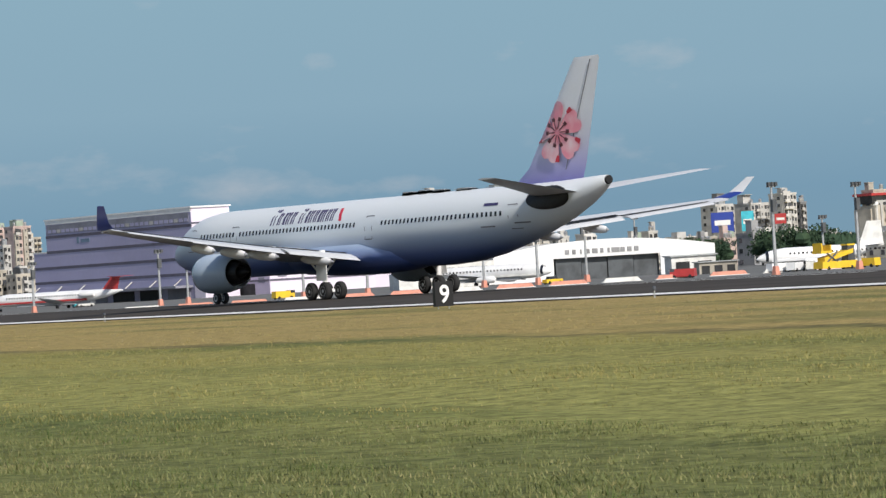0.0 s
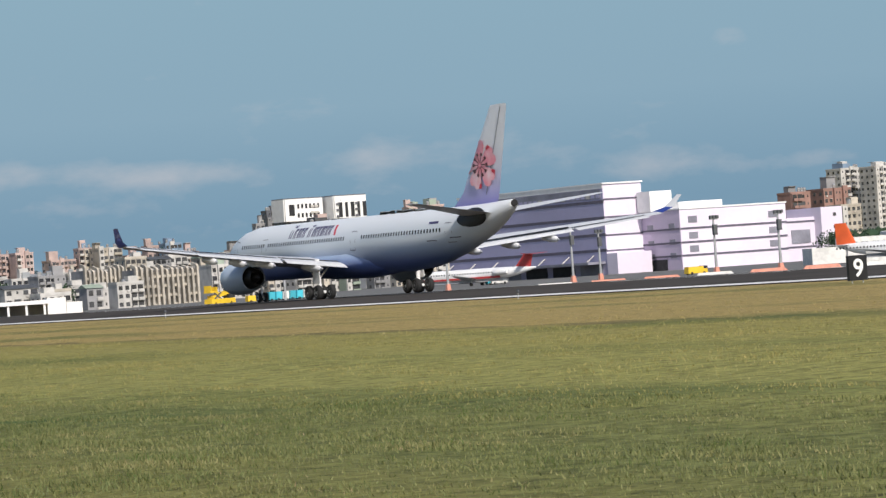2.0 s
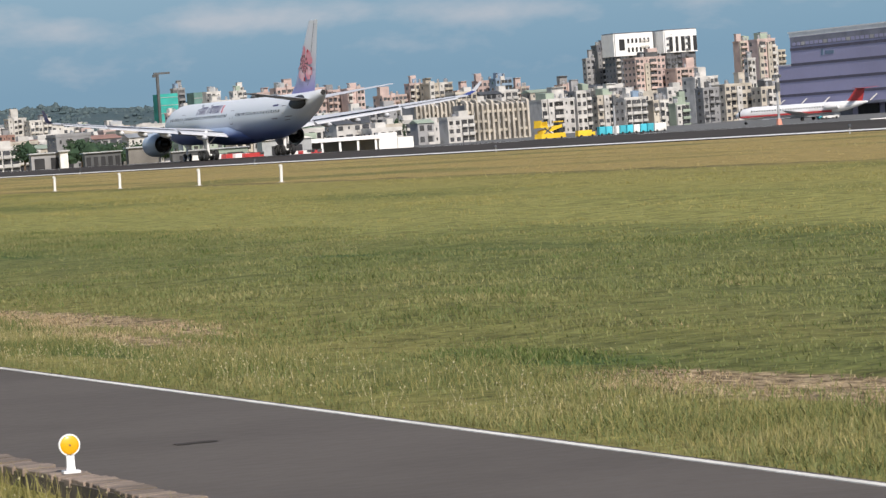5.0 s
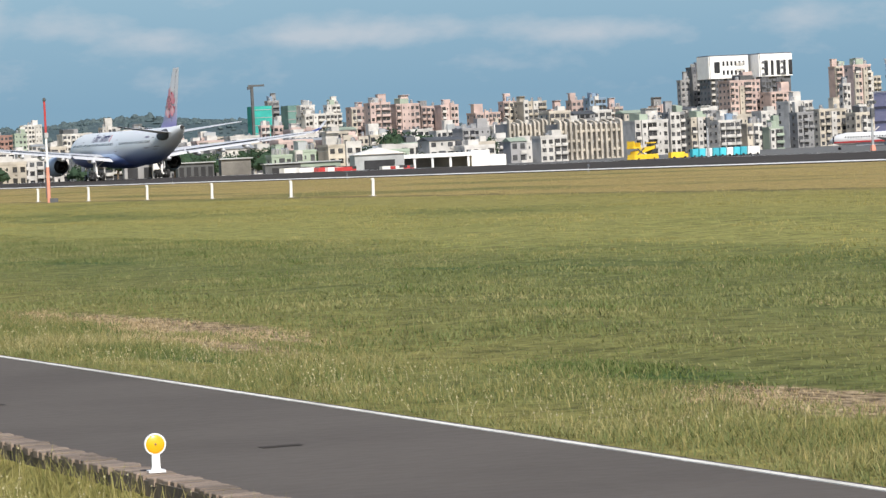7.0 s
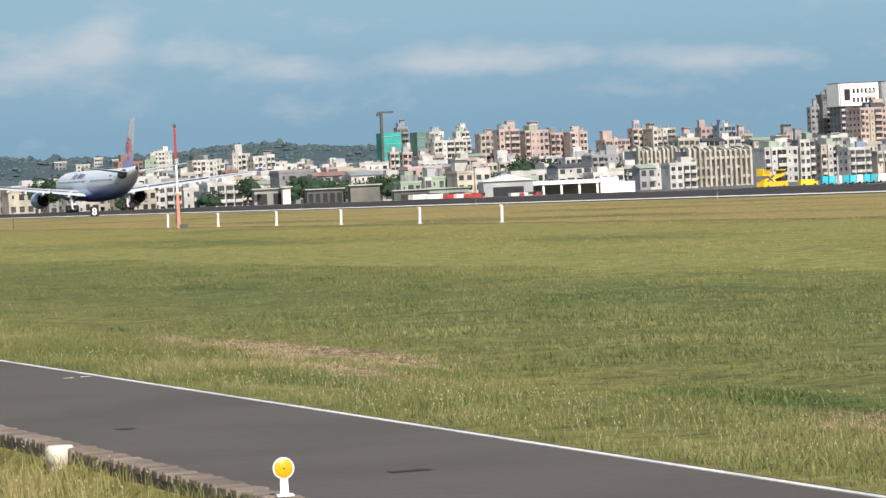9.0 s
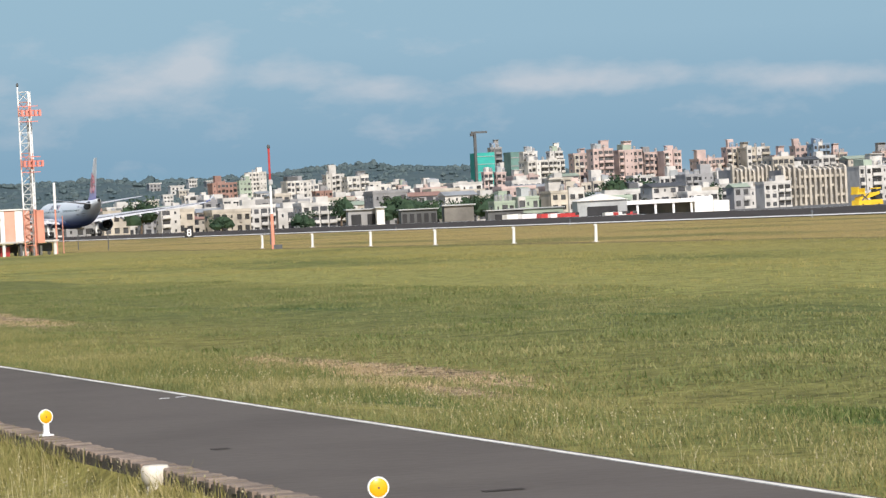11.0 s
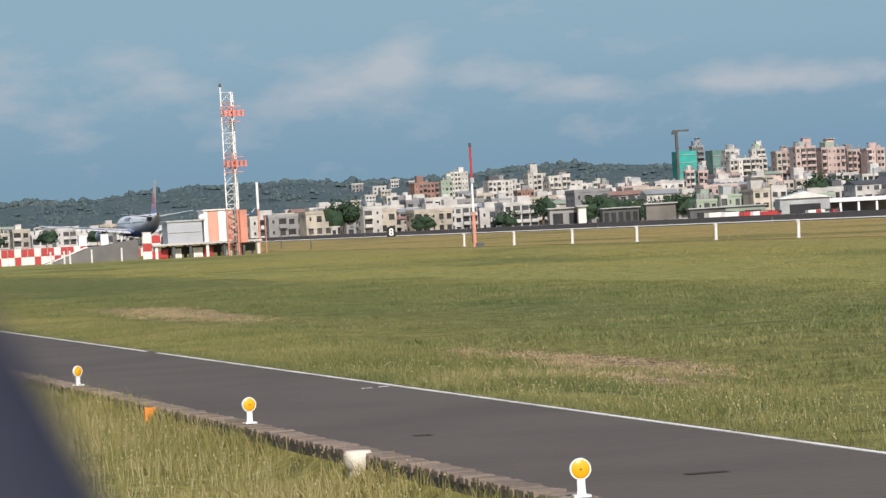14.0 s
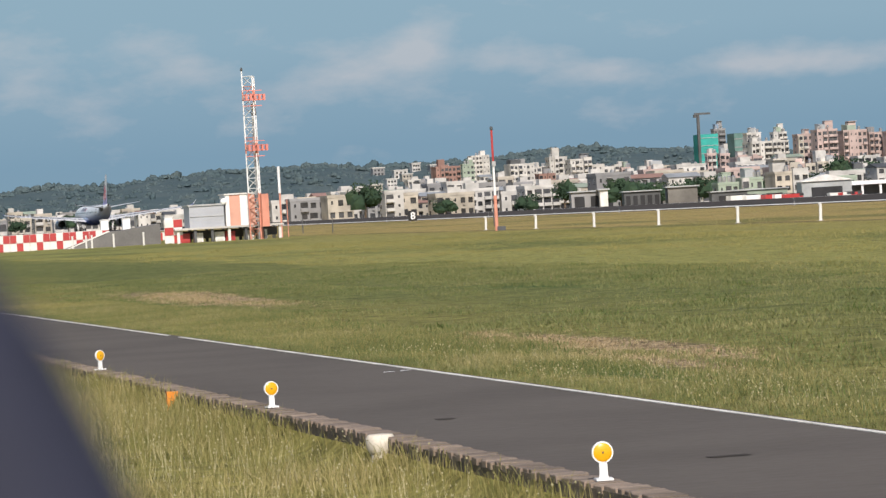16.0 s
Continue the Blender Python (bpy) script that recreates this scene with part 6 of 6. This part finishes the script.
def kerb():
    """A brick-topped retaining kerb, its joints recessed."""
    rng = random.Random(8)
    k = tagged(new("kerb"), "weathered brick-topped concrete kerb beside a service road", "kerb", kind="structure")
    M_core = material("stained_kerb_concrete", (0.15, 0.12, 0.09), 0.95, vary=0.4, scale=6, second=(0.06, 0.05, 0.04), bump=0.6)
    M_brick = material("weathered_kerb_brick", (0.235, 0.18, 0.14), 0.95, vary=0.35, scale=14, second=(0.12, 0.098, 0.078), bump=0.6, per_object=0.3)
    part("core", Shape().box(5.69, 60, -0.38, 0.195, 170, 0.404), M_core, k)
    meshes = []
    for i in range(6):
        s, e, ln = Shape(), 0.006, 0.117
        rag = [rng.uniform(-0.009, 0.009) for _ in range(4)]
        s.loft([[(-0.105 + e * a + rag[0], -ln / 2 + e * a, z), (0.105 - e * a + rag[1], -ln / 2 + e * a, z), (0.105 - e * a + rag[2], ln / 2 - e * a, z), (-0.105 + e * a + rag[3], ln / 2 - e * a, z)] for z, a in ((0, 0), (0.04, 0), (0.046, 1.0))])
        meshes.append(s.mesh("brick", M_brick))
    for i in range(300):
        y = 16.5 + 0.121 * i
        if rng.random() < 0.06:
            continue
        part("brick", meshes[i % 6], M_brick, k, m=pose(5.70 + rng.uniform(-0.012, 0.012), y, rng.uniform(-0.008, 0.006), rng.uniform(-1.5, 1.5), rng.uniform(-1.5, 1.5), rng.uniform(-2.5, 2.5)))
    rest = Shape()
    for i in range(110):
        y = 52.9 + 0.121 * i
        rest.box(5.70, y, 0.0, 0.205, 0.112, 0.045, None, 0.97)
    tagged(part("far_bricks", rest, M_brick, k), kind="stuff")
    return k


kerb()
M_amber = material("amber_reflector", (0.80, 0.41, 0.01), 0.3, vary=0.06, scale=12)


def reflector(y, turn):
    r = thing("road_reflector", "round amber reflector on a short white post fixed to the kerb", "reflector", pose(5.70, y, 0.058, 0, 0, turn), "kerb reflectors")
    part("post", Shape().loft([[(-0.024 * q, -0.012, z), (0.024 * q, -0.012, z), (0.024 * q, 0.012, z), (-0.024 * q, 0.012, z)] for z, q in ((0, 1.25), (0.03, 1.0), (0.105, 0.95))]), M_white, r)
    part("foot", Shape().box(0, 0, -0.005, 0.10, 0.09, 0.014), M_white, r)
    disc = part("rim", Shape().turned(((0.02, -0.012), (0.063, -0.012), (0.065, 0.0), (0.063, 0.012), (0.02, 0.012)), 28, pose(0, 0, 0.158, 90, 0, 0)), M_white, r, "white round rim", True)
    part("amber_lens", Shape().turned(((0.01, 0.02), (0.045, 0.018), (0.055, 0.012), (0.056, 0.0)), 28, pose(0, 0, 0.158, 90, 0, 0)), M_amber, disc, "amber lens", True)
    part("centre_screw", Shape().turned(((0.006, 0.018), (0.006, 0.024), (0.001, 0.025)), 8, pose(0, 0, 0.158, 90, 0, 0)), M_roof_dark, disc)


for i, y in enumerate((9.8, 20.05, 30.3, 40.7, 51.0)):
    reflector(y, (-12, -6, 8, 30, 24)[i])


def bollard(y, mat, label, w, h):
    b = thing("kerb_bollard", label, "bollard", pose(5.56, y, -0.27))
    part("stem", Shape().tube((0, 0, -0.05), (0, 0, h), w * 0.36, w * 0.34, 14), mat, b, "", True)
    part("cap", Shape().turned(((w * 0.36, h - 0.06), (w * 0.5, h - 0.02), (w * 0.52, h + 0.05), (w * 0.44, h + 0.08), (0.02, h + 0.085)), 18), mat, b, "", True)


bollard(25.4, material("grubby_cream_paint", (0.70, 0.64, 0.54), 0.8, vary=0.22, scale=10), "stubby stained cream bollard against the kerb", 0.21, 0.26)


def bracket():
    b = thing("orange_bracket", "bright orange painted angle bracket on the kerb", "bracket", pose(5.56, 34.7, -0.24))
    M_bright = material("bright_orange_paint", (0.78, 0.27, 0.03), 0.5, vary=0.1, scale=5)
    part("upright", Shape().box(-0.03, -0.03, 0, 0.09, 0.08, 0.28), M_bright, b)
    part("arm", Shape().box(0.10, -0.03, 0.235, 0.17, 0.08, 0.045), M_bright, b)


bracket()


# ---- a post close to the lens ----
def near_post():
    p = thing("fence_post", "dark blue painted fence post, leaning, close by", "fence post", Matrix.Translation((0.0, 0.0, 0.0)))
    a = at_bearing(4.4, 0.26)
    top = Vector((a[0], a[1], 1.6985))
    foot = top + Vector((0.76, 0.1, -1.75))
    r = 0.009
    s = Shape()
    axis = (foot - top).normalized()
    q = axis.to_track_quat("Z", "Y").to_matrix()
    rings = []
    for t, w in ((0, 0.15), (0.0015, 0.55), (0.005, 0.85), (0.012, 1.0), (0.03, 1.08), (0.3, 1.6), (1.8, 2.0)):
        rings.append([top + axis * t + q @ Vector((r * w * math.cos(2 * math.pi * i / 24), r * w * math.sin(2 * math.pi * i / 24), 0)) for i in range(24)])
    part("post", s.loft(rings), material("dark_blue_paint", (0.022, 0.025, 0.05), 0.8, vary=0.15, scale=30), p, "", True)
    part("footing", Shape().box(foot.x, foot.y, -0.25, 0.14, 0.14, 0.12), M_ledge, p)


near_post()


# ---- a bird ----
M_plume = material("black_plumage", (0.012, 0.012, 0.014), 0.6, vary=0.3, scale=20)
M_plume_white = material("white_plumage", (0.75, 0.74, 0.72), 0.7, vary=0.1, scale=20)
bird = thing("bird", "black myna in flight with white wing patches", "bird")
part("body", Shape().loft([[(w * math.cos(2 * math.pi * i / 12), y, w * math.sin(2 * math.pi * i / 12)) for i in range(12)] for y, w in ((-0.13, 0.008), (-0.10, 0.022), (-0.03, 0.042), (0.05, 0.04), (0.09, 0.026), (0.115, 0.027), (0.135, 0.014), (0.14, 0.006))]), M_plume, bird, "", True)
part("tail", Shape().loft([[(-0.012, -0.11, q), (0.012, -0.11, q), (0.045, -0.21, q), (-0.045, -0.21, q)] for q in (-0.004, 0.004)]), M_plume, bird)
part("beak", Shape().tube((0, 0.135, 0), (0, 0.165, -0.004), 0.007, 0.001, 6), M_yellow, bird)
wings = []
for side in (-1, 1):
    wg = part("wing", Shape().loft([[(side * x, y0, z), (side * x, y1, z), (side * x, y1, z + 0.006), (side * x, y0, z + 0.006)] for x, y0, y1, z in ((0.0, -0.06, 0.06, 0.0), (0.10, -0.07, 0.065, 0.004), (0.17, -0.075, 0.045, 0.004), (0.23, -0.05, 0.0, 0.0))]), M_plume, bird)
    part("wing_patch", Shape().box(side * 0.15, -0.012, 0.0095, 0.05, 0.06, 0.003).box(side * 0.15, -0.012, -0.004, 0.05, 0.06, 0.003), M_plume_white, wg, "white wing patch")
    wings.append((side, wg))


# ---- standing grass ----
def bareness(x, y, spots=SCUFFS):
    """How worn the turf is: scuffed patches beside the road."""
    w = max(1.0 - 0.7 * math.hypot((x - cx) / rx, (y - cy) / ry) for cx, cy, rx, ry in spots)
    return w + 0.4 * noise.noise((x * 1.9, y * 0.6, 4.0)) + 0.5 * noise.noise((x * 6, y * 2.6, 9.0))


def grass_field(name, x0, x1, y0, y1, count, tall, wide, tones, label, rng_seed, bend=0.8, only=None):
    """Upright blades over a stretch of ground, each a bent narrow strip."""
    rng = np.random.default_rng(rng_seed)
    x, y = rng.uniform(x0, x1, count * 2), rng.uniform(y0, y1, count * 2)
    clump = np.array([noise.noise((a * 0.7, b * 0.35, 2.0)) + 0.6 * noise.noise((a * 0.16, b * 0.06, 7.0)) for a, b in zip(x, y)])
    keep = np.argsort(-(clump + rng.normal(0, 0.5, len(x))))[:count]
    x, y, clump = x[keep], y[keep], clump[keep]
    if x0 < 20 and x1 > 9:
        ok = np.array([(bareness(a, b, only) > 0.25 + 0.4 * c) if only else (bareness(a, b) < 0.28 + 0.55 * c) for a, b, c in zip(x, y, rng.random(count))])
        x, y, clump = x[ok], y[ok], clump[ok]
        count = len(x)
    h = tall * rng.uniform(0.45, 1.15, count) * (0.75 + 0.5 * np.clip(clump, -0.3, 0.9))
    a, lean = rng.uniform(0, math.tau, count), rng.uniform(0.1, bend, count)
    z = np.array([ground_height(p, q) for p, q in zip(x, y)])
    w = wide * rng.uniform(0.6, 1.3, count)
    cx, cy = np.cos(a), np.sin(a)
    b = rng.uniform(0, math.tau, count)
    lx, ly = np.cos(b) * lean * h, np.sin(b) * lean * h
    v = np.empty((count, 5, 3))
    for i, (t, ww) in enumerate(((0, -1), (0, 1), (0.55, 0.8), (0.55, -0.8))):
        v[:, i] = np.stack([x + cx * w * ww / 2 + lx * t * t, y + cy * w * ww / 2 + ly * t * t, z - 0.02 + h * t], -1)
    v[:, 4] = np.stack([x + lx, y + ly, z + h * (1 - 0.15 * lean)], -1)
    me = bpy.data.meshes.new(name)
    me.vertices.add(count * 5)
    me.vertices.foreach_set("co", v.astype(np.float32).ravel())
    idx = np.arange(count)[:, None] * 5
    loops = np.concatenate([idx + [0, 1, 2, 3], idx + [3, 2, 4]], 1).astype(np.int32)
    me.loops.add(count * 7)
    me.loops.foreach_set("vertex_index", loops.ravel())
    me.polygons.add(count * 2)
    starts = np.stack([np.arange(count) * 7, np.arange(count) * 7 + 4], -1).ravel().astype(np.int32)
    me.polygons.foreach_set("loop_start", starts)
    me.update(calc_edges=True)
    me.materials.append(tones)
    return tagged(new(name, me), label, "grass", kind="stuff")


def blade_material(name, stops):
    m = bpy.data.materials.new(name)
    m.use_nodes = True
    n, k = m.node_tree.nodes, m.node_tree.links
    b = n["Principled BSDF"]
    b.inputs["Roughness"].default_value, b.inputs["Specular IOR Level"].default_value = 0.7, 0.25
    g, cr, nz, ad = n.new("ShaderNodeNewGeometry"), n.new("ShaderNodeValToRGB"), n.new("ShaderNodeTexNoise"), n.new("ShaderNodeMath")
    nz.inputs["Scale"].default_value = 0.35
    k.new(g.outputs["Position"], nz.inputs["Vector"])
    ad.operation = "MULTIPLY_ADD"
    ad.inputs[1].default_value = 0.55
    k.new(g.outputs["Random Per Island"], ad.inputs[0])
    sh = n.new("ShaderNodeMapRange")
    sh.inputs[1].default_value, sh.inputs[2].default_value, sh.inputs[4].default_value = 0.3, 0.7, 0.45
    k.new(nz.outputs[0], sh.inputs[0])
    k.new(sh.outputs[0], ad.inputs[2])
    k.new(ad.outputs[0], cr.inputs[0])
    while len(cr.color_ramp.elements) < len(stops):
        cr.color_ramp.elements.new(0.5)
    for i, (e, c) in enumerate(zip(cr.color_ramp.elements, stops)):
        e.position, e.color = i / (len(stops) - 1), (*c, 1)
    k.new(cr.outputs[0], b.inputs["Base Color"])
    return m


M_straw = blade_material("straw_and_green_blades", ((0.105, 0.118, 0.034), (0.185, 0.178, 0.058), (0.29, 0.25, 0.10), (0.47, 0.39, 0.22)))
M_far = blade_material("dry_meadow_blades", ((0.155, 0.16, 0.052), (0.205, 0.194, 0.064), (0.26, 0.225, 0.08), (0.34, 0.28, 0.115)))
M_clover = blade_material("clover_leaves", ((0.06, 0.09, 0.024), (0.085, 0.118, 0.032), (0.12, 0.14, 0.042)))
M_lush = blade_material("green_blades", ((0.078, 0.102, 0.034), (0.118, 0.139, 0.048), (0.168, 0.172, 0.066), (0.28, 0.245, 0.115)))
M_dead = blade_material("dead_straw", ((0.20, 0.145, 0.075), (0.32, 0.24, 0.13), (0.42, 0.33, 0.20), (0.24, 0.21, 0.07)))
grass_field("verge_grass", 8.5, 11.2, 13, 75, 110000, 0.075, 0.009, M_lush, "low green verge grass beside the road", 1, 1.2)
grass_field("verge_straw", 8.7, 11.2, 13, 80, 40000, 0.10, 0.006, M_straw, "thin straw-coloured stems in the verge", 6, 0.9)
grass_field("short_meadow_grass", 10.6, 25, 18, 110, 190000, 0.062, 0.019, M_lush, "short green meadow grass", 2, 1.2)
grass_field("dead_straw_litter", 9.8, 14.6, 14, 92, 160000, 0.06, 0.011, M_dead, "dead straw lying over scuffed earth", 9, 2.6, SCUFFS)
grass_field("clover_patch", 8.8, 13, 22, 40, 40000, 0.05, 0.02, M_clover, "dark green clover growing in patches", 12, 1.2, CLOVER)
tuft_rng = random.Random(31)
TUFTS = [(tuft_rng.uniform(9.4, 25), tuft_rng.uniform(18, 100), tuft_rng.uniform(0.12, 0.5), tuft_rng.uniform(0.4, 1.8)) for _ in range(90)]
FLECKS = [(tuft_rng.uniform(11, 25), tuft_rng.uniform(22, 100), tuft_rng.uniform(0.08, 0.3), tuft_rng.uniform(0.3, 1.5)) for _ in range(80)]
grass_field("straw_flecks", 10.8, 25, 20, 102, 40000, 0.05, 0.012, M_dead, "wisps of dead straw lying in the meadow", 15, 2.0, FLECKS)
grass_field("dark_tussocks", 9.2, 25, 17, 102, 60000, 0.125, 0.016, M_clover, "dark green tussocks standing in the meadow", 14, 1.0, TUFTS)
grass_field("far_meadow_grass", 23, 52, 38, 200, 130000, 0.06, 0.022, M_far, "dry yellow-green meadow grass", 3, 1.2)
grass_field("mown_strip_grass", 52, 112, 80, 330, 40000, 0.05, 0.06, blade_material("mown_blades", ((0.21, 0.185, 0.07), (0.26, 0.215, 0.085), (0.31, 0.245, 0.105))), "dry mown grass beside the runway", 4)
grass_field("near_verge_grass", 2.2, 5.58, 9, 60, 85000, 0.19, 0.007, M_straw, "tall seeding grass below the kerb", 5, 1.0)
grass_field("near_verge_tufts", 4.6, 5.6, 9, 60, 20000, 0.27, 0.006, M_straw, "taller grass growing against the kerb", 7, 0.7)


def seed_heads():
    """Pale flower and seed heads over the near grass."""
    rng, s = random.Random(4), Shape()
    for _ in range(2000):
        x, y = (rng.uniform(3.6, 5.45), rng.uniform(11, 55)) if rng.random() < 0.72 else (rng.uniform(8.6, 10.4), rng.uniform(20, 42))
        z, h, r = ground_height(x, y), rng.uniform(0.08, 0.30) * (1.0 if x < 6 else 0.4), rng.uniform(0.004, 0.009)
        lx, ly = rng.uniform(-0.05, 0.05), rng.uniform(-0.05, 0.05)
        s.add([(x - 0.002, y, z), (x + 0.002, y, z), (x + lx, y + ly, z + h)], [(0, 1, 2)])
        s.add([(x + lx + r * p, y + ly + r * q, z + h + r * w) for p, q, w in ((1, 0, 0), (0, 1, 0), (-1, 0, 0), (0, -1, 0), (0, 0, 1.6), (0, 0, -1))],
              [(0, 1, 4), (1, 2, 4), (2, 3, 4), (3, 0, 4), (1, 0, 5), (2, 1, 5), (3, 2, 5), (0, 3, 5)])
    tagged(part("seed_heads", s, material("pale_seed_heads", (0.42, 0.38, 0.22), 0.8, vary=0.2)), "pale seed heads on thin stalks", "wild flowers", kind="stuff")


seed_heads()


# ---- what moves ----
RUN_X = 155.0
RUN = (270.24, 34.975, 1.5827, -0.02528)     # the nose along the runway, in powers of the seconds

# seconds and place of the bird
BIRD = (
    (0.0, (-66.0, 52.0, 1.2)), (8.0, (-18.0, 50.0, 1.8)), (11.5, (3.2, 49.6, 2.7)), (12.1, (7.0, 49.4, 3.3)),
    (12.3, (8.07, 49.31, 3.60)),
    (12.4, (8.56, 49.22, 3.72)),
    (12.5, (9.10, 49.12, 3.87)),
    (12.6, (9.63, 49.01, 4.05)),
    (12.7, (10.15, 48.89, 4.27)),
    (12.8, (10.66, 48.77, 4.49)),
    (12.9, (11.21, 48.64, 4.68)),
    (13.0, (11.78, 48.49, 4.86)),
    (13.3, (13.50, 48.05, 5.38)),
    (16.0, (25.50, 44.99, 9.00)),
)


def motions():
    rows = []
    for i in range(33):
        t = i * 0.5
        rows.append((t, pose(RUN_X, RUN[0] + RUN[1] * t + RUN[2] * t * t + RUN[3] * t ** 3, 0.0)))
    walk(jet, rows)
    walk(bird, [(t, pose(*p, 20 if 12 < t < 14 else 0, 0, -72)) for t, p in BIRD])
    flap = [(0.0, 10.0), (12.0, 10.0)] + [(12.1 + 0.1 * i, (38, 8, -55, 5, 40, 35, 4, -50, 10, 30)[i]) for i in range(10)] + [(16.0, 10.0)]
    for side, wg in wings:
        walk(wg, [(t, pose(0, 0.02, 0.02, 0, -side * a, 0)) for t, a in flap])


motions()
